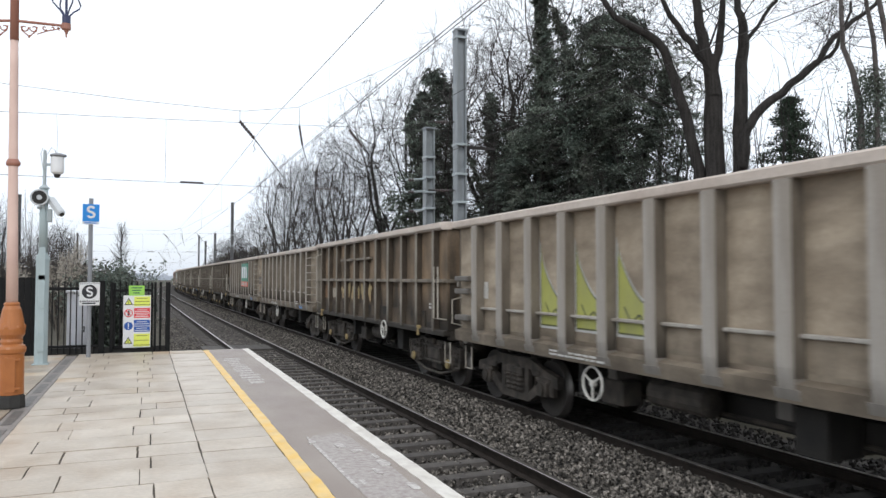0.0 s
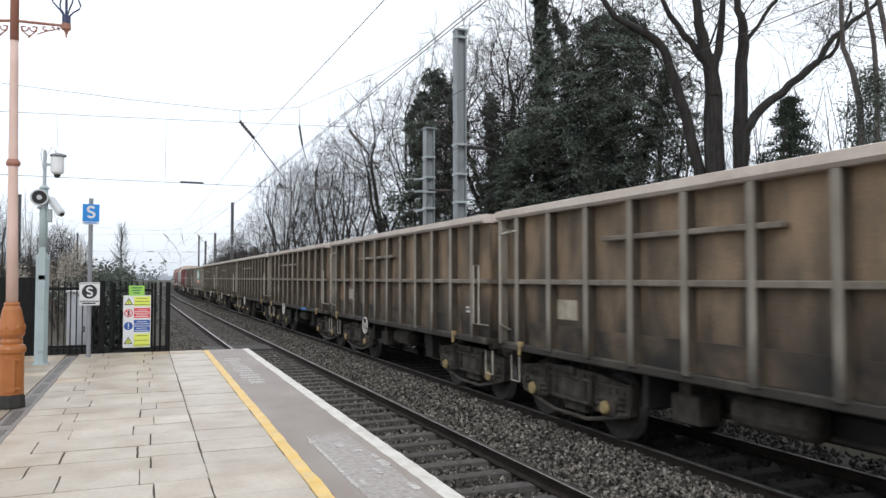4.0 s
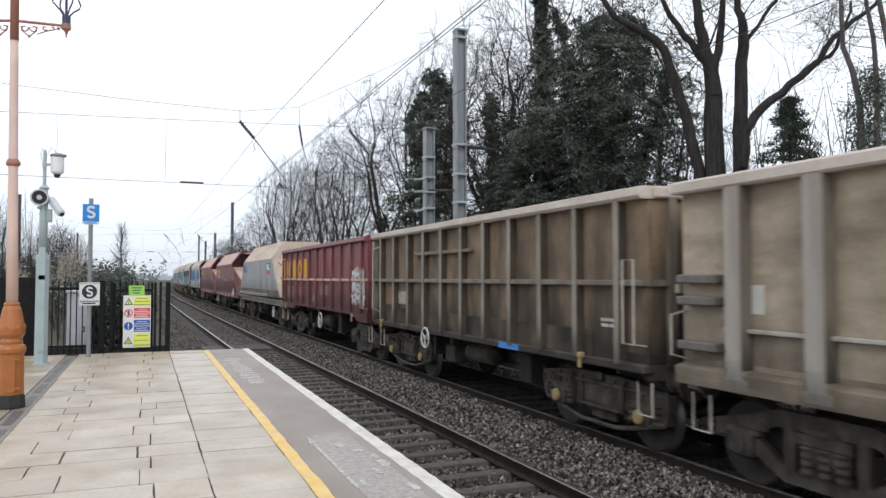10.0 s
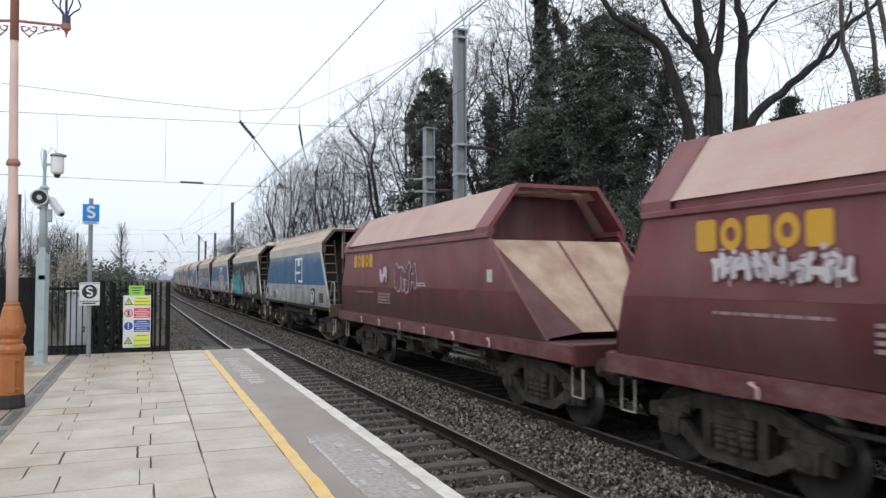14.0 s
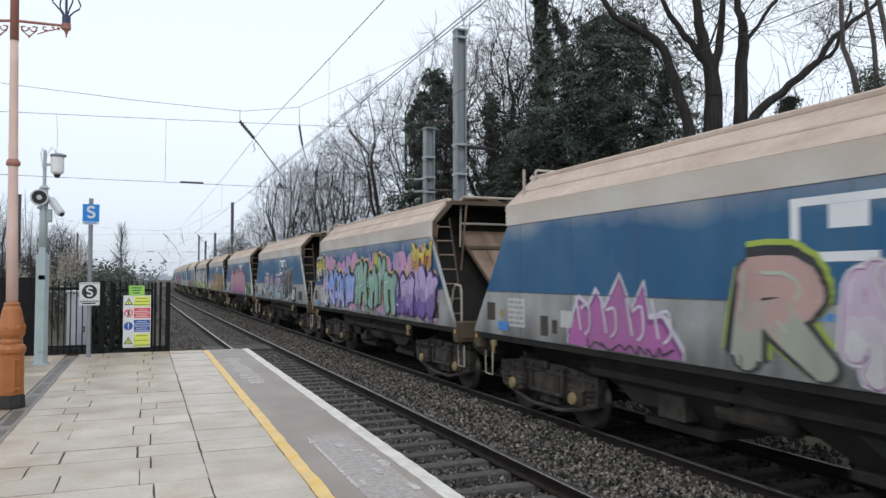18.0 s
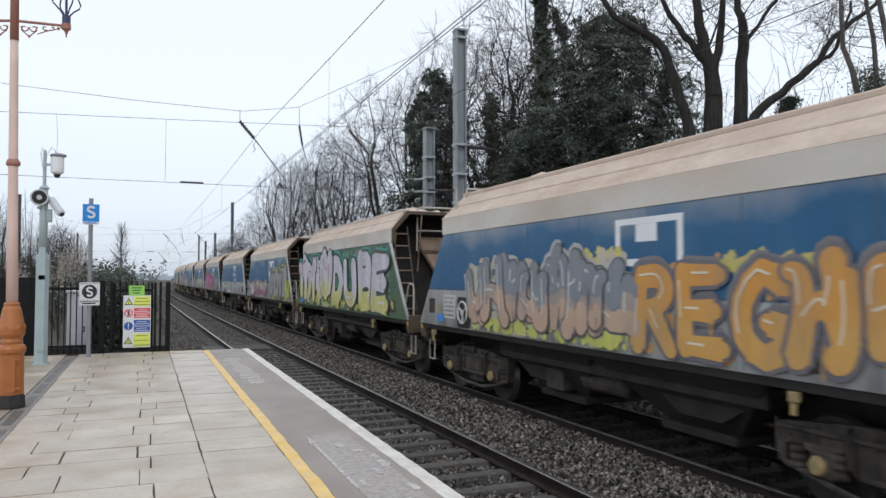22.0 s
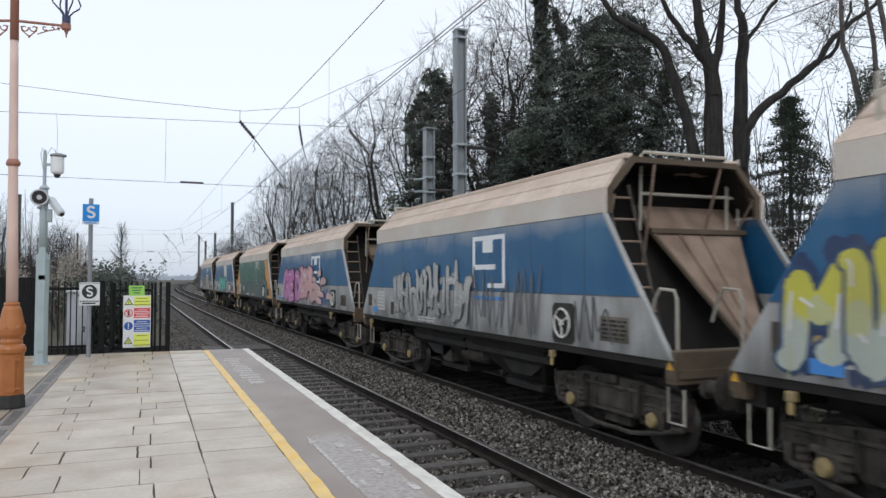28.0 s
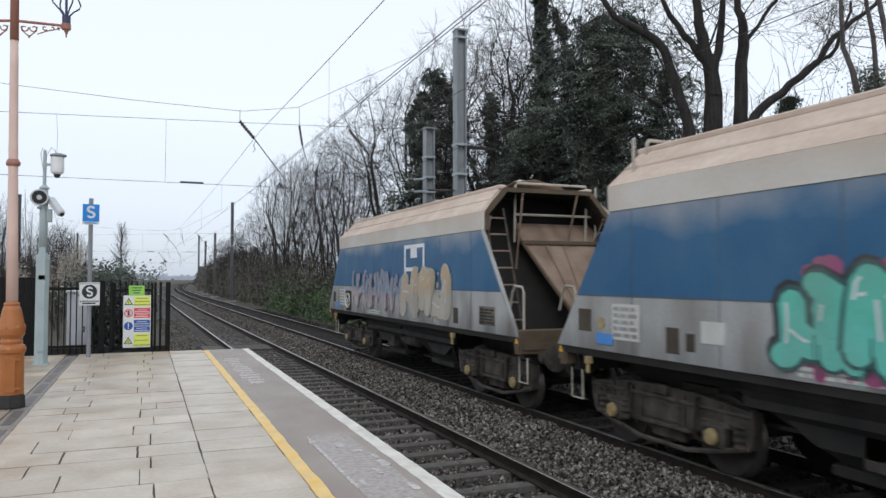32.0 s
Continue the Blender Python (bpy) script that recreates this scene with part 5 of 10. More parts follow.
def crowned_tree(seed, points, stems, step=0.25, kill=0.38, reach=2.8, tip=0.0072, twigs=4, twig=0.75, power=1.78):
    """A leafless tree: limbs grow from the stems into the room of the crown, fork where they meet it and thin out to twigs."""
    r = np.random.RandomState(seed)
    want = np.array(points, float)
    pos, par = [], []
    for line in stems:
        # a line that begins on an older one grows out of it
        last = next((i for i, q in enumerate(pos) if np.allclose(q, line[0], atol=1e-4)), -1)
        for p in line[1:] if last >= 0 else line:
            pos.append(np.array(p, float))
            par.append(last)
            last = len(pos) - 1
    near = np.full(len(want), 1e9)
    who = np.zeros(len(want), int)

    def meet(first):
        fresh = np.array(pos[first:])
        d = np.linalg.norm(want[:, None] - fresh[None], axis=2)
        k = d.argmin(1)
        low = d[np.arange(len(want)), k]
        better = low < near
        near[better], who[better] = low[better], k[better] + first

    meet(0)
    for _ in range(110):
        pull = near < reach
        if not pull.any():
            break
        first = len(pos)
        d = want[pull] - np.array(pos)[who[pull]]
        d /= np.linalg.norm(d, axis=1)[:, None] + 1e-9
        total = np.zeros((first, 3))
        np.add.at(total, who[pull], d)
        for i in np.unique(who[pull]):
            way = total[i] / (np.linalg.norm(total[i]) + 1e-9) + r.normal(size=3) * 0.13 + (0, 0, 0.07)
            pos.append(pos[i] + way / np.linalg.norm(way) * step)
            par.append(i)
        meet(first)
        keep = near > kill
        want, near, who = want[keep], near[keep], who[keep]
        if not len(want):
            break
    n = len(pos)
    kids = [[] for _ in range(n)]
    for i, p in enumerate(par):
        if p >= 0:
            kids[p].append(i)
    rad = np.zeros(n)
    for i in range(n - 1, -1, -1):
        rad[i] = tip if not kids[i] else sum(rad[k] ** power for k in kids[i]) ** (1 / power)
    pos = np.array(pos)
    g = Limbs(seed, tip)
    starts = [i for i, p in enumerate(par) if p < 0]
    while starts:
        i = starts.pop()
        chain = [par[i]] if par[i] >= 0 else []
        while True:
            chain.append(i)
            if not kids[i]:
                break
            order = sorted(kids[i], key=lambda k: -rad[k])
            starts += order[1:]
            i = order[0]
        pts = pos[chain].copy()
        if len(pts) > 2:
            pts[1:-1] = (pts[:-2] + 2 * pts[1:-1] + pts[2:]) / 4
        rr = rad[chain].copy()
        if par[chain[0]] >= 0 or len(chain) > 1:
            rr[0] = rr[1] if chain[0] != chain[-1] and par[chain[1]] == chain[0] and rad[chain[1]] < 0.7 * rr[0] else rr[0]
        thick = int((rr > 0.035).sum())
        if thick > 1:
            g.rope(pts[:thick + 1], rr[:thick + 1], True)
        if thick < len(pts) - 1:
            g.rope(pts[max(0, thick - 1):], rr[max(0, thick - 1):], False)
        for k in range(1, len(pts)):
            if rr[k] < 0.020:
                d = pts[k] - pts[k - 1]
                d /= np.linalg.norm(d) + 1e-9
                for _ in range(twigs if k == len(pts) - 1 else 1):
                    o = r.normal(size=3)
                    w = d * 0.95 + o / np.linalg.norm(o) * 0.6 + (0, 0, 0.12)
                    w /= np.linalg.norm(w)
                    q = pts[k] + w * twig * r.uniform(0.3, 0.8)
                    e = q + (w + r.normal(size=3) * 0.2 + (0, 0, 0.10)) * twig * r.uniform(0.3, 0.7)
                    g.limb([pts[k], q, e], tip * 0.8, tip * 0.45)
    return g


TREE_MESH = {}


def room(r, count, centre, size, hollow=0.25):
    """Points that fill an egg-shaped crown, denser towards its skin."""
    v = r.normal(size=(count, 3))
    v /= np.linalg.norm(v, axis=1)[:, None]
    v *= (hollow + (1 - hollow) * r.uniform(0, 1, (count, 1)) ** 0.5)
    v[:, :2] *= 1 - 0.28 * v[:, 2:]
    return v * np.asarray(size) + np.asarray(centre)


def spread_limb(r, start, turn, tilt, count):
    """A line for a main limb: out from the stem at a tilt, bending upwards, a little crooked."""
    p, pts = np.array(start, float), [tuple(start)]
    for i in range(count):
        lean = tilt * (1.25 - 0.8 * i / count)
        way = np.array((math.cos(turn) * math.sin(lean), math.sin(turn) * math.sin(lean), math.cos(lean))) + r.normal(size=3) * 0.06
        p = p + way / np.linalg.norm(way) * 0.30
        pts.append(tuple(p))
    return pts


def bare_tree_mesh(kind):
    """One of a few leafless trees, 13 m tall."""
    if kind not in TREE_MESH:
        r = np.random.RandomState(100 + kind)
        if kind == 0:
            # one bole, limbs spread like a fan, a broad round crown
            bole = [(0.02 * math.sin(i), 0, 0.32 * i) for i in range(9)]
            g = crowned_tree(kind + 70, room(r, 2300, (0, 0, 8.2), (3.5, 3.5, 4.7)), [bole] + [spread_limb(r, bole[6 + k % 3], 2.4 * k, 0.25 + 0.09 * k, 15) for k in range(7)])
        elif kind == 1:
            # a vase of upright stems
            stems = [[(0.10 * c + 0.05 * c * i, 0.10 * d + 0.05 * d * i, 0.32 * i) for i in range(7)] for c, d in ((1, 0), (-0.6, 0.8), (-0.5, -0.9), (0.6, 0.8))]
            stems += [spread_limb(r, line[6 - k], 1.6 * q + k, 0.16 + 0.14 * k, 15) for q, line in enumerate(list(stems)) for k in range(3)]
            g = crowned_tree(kind + 70, room(r, 2300, (0, 0, 8.4), (3.1, 3.1, 4.6)), stems)
        elif kind == 2:
            # a tall slim crown on a forked bole
            stems = [[(0.04 * i, 0, 0.32 * i) for i in range(9)], [(-0.05 * i, 0.03 * i, 0.32 * i) for i in range(11)]]
            stems += [spread_limb(r, line[-1 - k], 2.1 * k + q, 0.15 + 0.12 * k, 14) for q, line in enumerate(list(stems)) for k in range(3)]
            g = crowned_tree(kind + 70, room(r, 1500, (0, 0, 7.9), (2.5, 2.5, 5.1)), stems)
        else:
            # open and winding, with long bare limbs
            bole = [(0.05 * math.sin(i), 0.03 * i, 0.32 * i) for i in range(15)]
            g = crowned_tree(kind + 70, room(r, 1400, (0.3, 0, 8.3), (3.6, 3.4, 4.8), 0.1), [bole] + [spread_limb(r, bole[9 + k], 2.2 * k, 0.75 - 0.09 * k, 14) for k in range(6)], kill=0.42, reach=3.2)
        top = max(v[2] for v in g.v)
        for v in (g.v, g.trunk_v):
            for q in v:
                q[0], q[1], q[2] = q[0] * 13 / top, q[1] * 13 / top, q[2] * 13 / top
        TREE_MESH[kind] = (fast_mesh("trunk", g.trunk_v, g.trunk_f, [M_BARK], smooth=True), fast_mesh("crown", g.v, g.f, [M_TWIG]))
    return TREE_MESH[kind]


def bare_tree(x, y, kind, height, turn, label="leafless winter tree with fine grey-brown twigs", ivy=0.0, z=-1.2, wide=1.0):
    t = tree_thing("bare_tree", label, pose(x, y, z, 0, 0, turn))
    for name, me in zip(("trunk", "crown"), bare_tree_mesh(kind)):
        b = part(name, me, None, t)
        b.scale = (height / 13 * wide, height / 13 * wide, height / 13)
    if ivy:
        r = np.random.RandomState(int(abs(x * 31 + y * 17)))
        count = int(16 * ivy)
        zs = r.uniform(0.3, ivy, count)
        a = r.uniform(0, 6.28, count)
        ways = np.stack([np.cos(a), np.sin(a), 0 * a], 1)
        v = leaf_sprays(r, ways * 0.18 + np.stack([0 * zs, 0 * zs, zs], 1), ways, 0.62 - 0.35 * zs / ivy, 110, 0.05)
        part("ivy", quad_mesh("ivy", v, M_IVY), None, t, "dark ivy on the trunk")
    return t


RIGHT = np.array((0.923, -0.385, 0.0))


def big_tree():
    """The many-stemmed tree that stands over the line: stems as offsets along the line of trees and heights."""
    t = tree_thing("many_stemmed_tree", "large dark leafless tree with four thick leaning stems", pose(13.5, 14.8, -1.2))
    stems = [
        ([(-0.01, 1.68), (-0.09, 3.98), (-0.13, 5.42), (-0.46, 6.9), (-0.76, 7.85), (-0.99, 8.56), (-1.5, 9.03), (-1.92, 9.25), (-2.48, 9.74), (-3.07, 10.6)], 0.165, 0.06, 0.2),
        ([(0.13, 0.52), (0.14, 3.98), (0.16, 6.43), (0.19, 7.38), (0.1, 8.16), (-0.07, 8.88), (-0.17, 9.21), (-0.24, 9.88), (-0.4, 11.47), (-0.48, 12.91)], 0.26, 0.05, 0),
        ([(0.17, 7.3), (0.165, 7.7), (0.16, 7.94), (0.3, 8.47), (0.37, 9.09), (0.42, 9.74), (0.53, 11.04), (0.75, 12.62)], 0.13, 0.04, -0.1),
        ([(0.06, 8.23), (-0.17, 8.44), (-0.52, 8.92), (-0.88, 9.45), (-1.12, 10.03), (-1.48, 11.04)], 0.1, 0.04, 0.1),
        ([(0.68, 0.52), (0.71, 3.98), (0.73, 6.43), (0.78, 7.68), (0.86, 8.52), (0.86, 8.98), (0.72, 9.45), (0.71, 10.03), (0.82, 11.32), (0.68, 12.62)], 0.185, 0.04, -0.3),
        ([(0.88, 8.56), (0.98, 8.7), (1.31, 9.09), (1.48, 9.38), (1.79, 9.74), (2.04, 10.6), (2.12, 11.47)], 0.065, 0.03, -0.1),
        ([(0.71, 5.42), (0.76, 6.21), (1.01, 6.67), (1.43, 7.09), (1.9, 7.49), (2.43, 7.91), (2.66, 8.08), (3.02, 8.67), (3.5, 9.09), (4.09, 9.51), (4.71, 10.17)], 0.115, 0.04, -0.5),
        ([(2.66, 8.08), (3.14, 8.33), (3.37, 8.73), (3.56, 9.16), (3.7, 9.74)], 0.06, 0.03, -0.1),
    ]
    for i, (line, r0, r1, depth) in enumerate(stems):
        g = Limbs(300 + i)
        pts = [RIGHT * a + np.array((0.385, 0.923, 0)) * depth * min(1, h / 6) + np.array((0, 0, h)) for a, h in line]
        # smooth the bends
        fine = []
        for k in range(len(pts) - 1):
            fine += [pts[k], (pts[k] + pts[k + 1]) / 2 + g.r.normal(size=3) * 0.03]
        fine.append(pts[-1])
        g.grow(fine, r0 * 1.18, r1, 3, 2.3, 0.62, 7, 0.36 if line[0][1] < 1 else 0.12, 0.05, 0.62, True, 0.34)
        stem = part("stem", fast_mesh("stem", g.trunk_v, g.trunk_f, [M_BARK], smooth=True), None, t)
        tagged(part("limb_twig", fast_mesh("limb_twig", g.v, g.f, [M_BARK]), None, stem), kind="stuff")


big_tree()


def ivy_tree(x, y, height, widths, sprays, each, seed, label, size=0.04, lean=0.0, crown=0.0, length=0.6):
    """A tree under ivy: half-widths of the mass from the ground to the top; crown: how wide its bare limbs reach out of the ivy."""
    t = tree_thing("ivy_clad_tree", label, pose(x, y, -1.2))
    r = np.random.RandomState(seed)
    if crown:
        bole = [(lean * i / 18, 0, height * 0.6 * i / 17) for i in range(18)]
        g = crowned_tree(seed, room(r, 1100, (lean, 0, height * 0.80), (crown, crown, height * 0.42), 0.1), [bole] + [spread_limb(r, bole[8 + 2 * k], 2.3 * k + seed, 0.55 - 0.06 * k, 15) for k in range(4)], kill=0.42, reach=3.5)
    else:
        g = Limbs(seed, 0.006)
        g.limb([(lean * i / 8, 0, height * 0.95 * i / 8) for i in range(9)], 0.2, 0.05, True)
        g.limb([(lean * i / 8 + 0.3, 0.2, height * 0.8 * i / 8) for i in range(9)], 0.12, 0.03)
    part("trunk", fast_mesh("trunk", g.trunk_v, g.trunk_f, [M_BARK]), None, t)
    part("crown", fast_mesh("crown", g.v, g.f, [M_TWIG]), None, t)
    cent, ways, size_of = [], [], []
    while len(cent) < sprays:
        u = r.uniform(0, 1) ** 0.9
        q = u * (len(widths) - 1)
        k = min(int(q), len(widths) - 2)
        w = widths[k] + (widths[k + 1] - widths[k]) * (q - k)
        a = r.uniform(0, 2 * math.pi)
        c, d = math.cos(a), math.sin(a)
        bulge = noise.noise((c * 1.1 + seed, d * 1.1, u * height * 0.42)) + 0.7 * noise.noise((c * 2.2, d * 2.2 + seed, u * height * 1.0))
        # hollows between the masses stay open
        if bulge < -0.30 and r.uniform() < 0.88:
            continue
        far = w * (0.45 + 0.55 * math.sqrt(r.uniform(0, 1))) * max(0.3, 1 + 1.05 * bulge)
        reach = length * (0.5 + 0.35 * w)
        far = max(0.03, far - reach * 0.6)
        # the mass leans this way and that on its way up
        off, aside = 0.9 * noise.noise((u * height * 0.22, seed, 3)), 0.9 * noise.noise((u * height * 0.22, seed, 8))
        cent.append((far * c + lean * u + off, far * d + aside, u * height + r.normal() * 0.1))
        ways.append((c + r.normal() * 0.55, d + r.normal() * 0.55, 0.2 + r.normal() * 0.5))
        size_of.append(reach * r.uniform(0.6, 1.3))
    if crown:
        # ivy climbs out along the stout limbs
        limbs = np.array(g.trunk_v)
        limbs = limbs[limbs[:, 2] > height * 0.3]
        for p in limbs[r.randint(0, len(limbs), sprays // 2)]:
            cent.append(p)
            ways.append(r.normal(size=3) + (0, 0, 0.2))
            size_of.append(r.uniform(0.14, 0.42))
    part("ivy", quad_mesh("ivy", leaf_sprays(r, cent, ways, size_of, each, size), M_IVY), None, t, "dense dark green ivy")


ivy_tree(13.6, 23.4, 13.0, (1.5, 1.5, 1.5, 1.4, 1.15, 0.75, 0.3, 0.12, 0.05), 900, 90, 31, "tall tree smothered in dark ivy", 0.038, 0.15, 2.6)
ivy_tree(14.1, 19.4, 11.0, (1.7, 1.75, 1.8, 1.8, 1.8, 1.85, 1.75, 1.5, 1.0), 1650, 90, 32, "broad tree smothered in dark ivy", 0.035, 0, 2.3)
ivy_tree(13.5, 33.7, 12.8, (1.3, 1.3, 1.4, 1.5, 1.5, 1.4, 1.25, 1.0, 0.5), 1050, 90, 33, "round-topped tree covered in dark ivy", 0.048, 0.0, 1.6)
ivy_tree(14.2, 28.6, 10.6, (1.4, 1.35, 1.1, 0.6, 0.12, 0.05), 460, 90, 34, "ivy-covered tree below leafless branches", 0.045, 0, 2.4)
ivy_tree(15.4, 22.6, 9.4, (1.8, 1.8, 1.6, 1.3, 0.8), 800, 95, 36, "ivy-covered tree in the row", 0.042, 0, 2.0)
ivy_tree(14.6, 26.0, 8.6, (1.6, 1.6, 1.4, 1.1, 0.6), 650, 90, 37, "ivy-covered tree in the row", 0.045, 0, 2.2)


def pale_tree():
    """Slim pale stems with ivy round their foot."""
    t = tree_thing("ivy_clad_tree", "slim pale-barked tree with ivy round its lower stems", pose(14.0, 10.7, -1.2))
    stems = (
        ([(0.0, 0.0), (-0.05, 3.5), (-0.08, 6.3), (-0.22, 7.0), (-0.41, 7.5), (-0.43, 8.4), (-0.40, 10.5), (-0.6, 13.0)], 0.085, 0.1),
        ([(0.1, 0.0), (0.15, 4.0), (0.16, 6.8), (0.12, 7.6), (-0.02, 8.4), (-0.1, 10.5), (0.2, 13.0)], 0.06, -0.1),
        ([(0.3, 0.0), (0.4, 4.5), (0.42, 6.6), (0.30, 7.4), (0.12, 8.4), (0.3, 10.5), (0.7, 12.5)], 0.08, -0.3),
    )
    for i, (line, r0, depth) in enumerate(stems):
        g = Limbs(350 + i)
        pts = [RIGHT * a + np.array((0.385, 0.923, 0)) * depth + np.array((0, 0, h)) for a, h in line]
        g.grow(pts, r0, 0.03, 3, 1.7, 0.72, 6, 0.45, 0.02, 0.6, True, 0.5)
        stem = part("stem", fast_mesh("stem", g.trunk_v, g.trunk_f, [M_PALEBARK], smooth=True), None, t)
        tagged(part("limb_twig", fast_mesh("limb_twig", g.v, g.f, [M_TWIG]), None, stem), kind="stuff")
    r = np.random.RandomState(35)
    cent = [RIGHT * (0.1 + r.normal() * 0.16) + np.array((0, r.normal() * 0.15, h)) for h in np.linspace(0.5, 6.9, 60)]
    cloud_part("ivy", r, cent, [0.15] * 60, 30000, 0.027, M_IVY, t, "green ivy round the stems", 1.0)


pale_tree()

for x, y, kind, height, turn, ivy in (
        (14.5, 28.7, 3, 16.2, 20, 9.0), (13.6, 42.2, 3, 15.6, 200, 6.5), (13.9, 50.2, 1, 13.4, 130, 0), (13.45, 54.6, 1, 14.4, 10, 0),
        (13.8, 65.0, 0, 13.6, 200, 0), (13.7, 73.8, 1, 15.6, 77, 0),
        (14.6, 102.0, 0, 12.0, 20, 0), (15.0, 39.3, 1, 15.4, 220, 0), (17.7, 28.4, 0, 15.0, 250, 0), (15.6, 33.0, 2, 15.5, 15, 0), (14.6, 116.0, 0, 10.0, 40, 0), (15.4, 128.0, 1, 10.0, 70, 0),
        (15.0, 142.0, 2, 10.5, 10, 0), (17.0, 160.0, 0, 11.0, 170, 0), (24.0, 14.0, 0, 9.0, 10, 0), (19.5, 24.0, 3, 13.5, 130, 0)):
    bare_tree(x, y, kind, height, turn, ivy=ivy)


def conifer(x, y, height, width, seed):
    t = thing("conifer", "dark green spreading conifer seen through bare branches", "tree", at=pose(x, y, -1.2))
    r = np.random.RandomState(seed)
    part("trunk", Shape().tube([(0, 0, 0), (0, 0, height)], 0.16, 8, r1=0.03), M_BARK, t)
    cent, spr = [], []
    for i in range(26):
        u = i / 25
        h = height * (0.25 + 0.75 * u)
        w = width * (1 - u) + 0.12
        for j in range(5):
            a = r.uniform(0, 2 * math.pi)
            w = (width * (1 - u) + 0.12) * r.uniform(0.6, 1.2)
            for q in (0.15, 0.3, 0.45, 0.6, 0.75, 0.9, 1.0):
                cent.append((w * q * math.cos(a), w * q * math.sin(a), h - 0.22 * q + r.uniform(-0.1, 0.1)))
                spr.append(0.17)
    cloud_part("needles", r, cent, spr, 34000, 0.05, M_CONIFER, t, "drooping dark needles", 0.35)


conifer(25.0, 22.6, 10.1, 4.4, 71)
conifer(24.0, 17.2, 7.4, 2.0, 72)


# ---- undergrowth along the far side ----
def scrub(name, label, x0, x1, s0, s1, height, count, size, mat, seed, clumps):
    r = np.random.RandomState(seed)
    cent, spr = [], []
    for i in range(clumps):
        x, s = r.uniform(x0, x1), r.uniform(s0, s1)
        px, py, _ = line_at(x, s)
        top = height * r.uniform(0.45, 1.1) * (0.6 + 0.4 * min(1, (x - x0) / (x1 - x0) * 1.6))
        for q in np.arange(0.15, 1.0, 0.2):
            cent.append((px + r.normal() * 0.4, py + r.normal() * 0.5, -1.2 + top * q))
            spr.append(0.45 * (1.2 - 0.6 * q) * r.uniform(0.6, 1.3))
    return tagged(new(name, quad_mesh(name, leaf_cloud(r, cent, spr, count, size, 0.8), mat)), label, "undergrowth", kind="stuff")


scrub("undergrowth", "brown and dark green winter undergrowth along the line", 10.9, 15.5, 6, 40, 4.2, 80000, 0.06, M_SCRUB, 41, 260)
scrub("undergrowth", "brown tangled winter undergrowth along the line", 10.9, 15.5, 36, 110, 5.0, 80000, 0.08, M_SCRUB, 42, 420)
scrub("undergrowth", "brown tangled winter undergrowth along the line", 11.5, 22, 100, 330, 8.0, 80000, 0.18, M_SCRUB, 43, 420)
scrub("laurel_bushes", "low glossy green bushes at the edge of the track", 10.6, 12.2, 30, 66, 2.4, 22000, 0.09, M_LAUREL, 44, 90)


def bramble():
    g = Limbs(45)
    r = g.r
    cent = []
    for i in range(130):
        x, y = r.uniform(-1.0, 0.12), r.uniform(17.0, 18.0)
        h = r.uniform(1.8, 2.85) * (1.0 if x < 0.5 else 0.92)
        lean = r.normal(size=2) * 0.22
        line = [np.array((x + lean[0] * u * u, y + lean[1] * u * u, -1.2 + h * (1.25 * u - 0.3 * u * u))) for u in np.linspace(0, 1.15, 7)]
        g.limb(line, 0.012, 0.005)
        cent += [q for q in line[1:]] + [(line[k] + line[k + 1]) / 2 for k in range(2, 6)]
    v = leaf_cloud(r, cent, [0.10] * len(cent), 22000, 0.034, 0.9).reshape(-1, 3).tolist()
    base = len(v)
    me = fast_mesh("bramble", v + g.v, [(i, i + 1, i + 2, i + 3) for i in range(0, base, 4)] + [tuple(base + k for k in q) for q in g.f], [M_IVY])
    tagged(new("bramble", me), "dark green bramble over the railings", "undergrowth", kind="stuff")


bramble()

scrub("undergrowth", "brown bare bushes behind the platform fence", -9.5, -3.6, 36, 56, 3.6, 15000, 0.04, M_DRYSCRUB, 46, 150)
scrub("undergrowth", "brown bare bushes behind the platform fence", -15, -5.0, 56, 90, 4.8, 22000, 0.06, M_DRYSCRUB, 47, 190)
scrub("undergrowth", "grey-brown winter hedge far beyond the fence", -24, -5.5, 100, 240, 5.0, 34000, 0.18, M_DRYSCRUB, 48, 200)


def twig_thicket(name, label, x0, x1, s0, s1, height, count, seed, thick=0.012):
    """Bare upright stems with side twigs."""
    g = Limbs(seed)
    r = g.r
    for i in range(count):
        px, py, _ = line_at(r.uniform(x0, x1), r.uniform(s0, s1))
        h = height * r.uniform(0.5, 1.15)
        g.grow(wander(r, (px, py, -1.2), (px + r.normal() * 0.5, py + r.normal() * 0.5, h - 1.2), 4, 0.15), thick * 2, thick * 0.5, 1, h * 0.33, 0.6, 6, 0.25, 0.2)
    return tagged(new(name, fast_mesh(name, g.v + g.trunk_v, g.f + [tuple(i + len(g.v) for i in q) for q in g.trunk_f], [M_TWIG])), label, "undergrowth", kind="stuff")


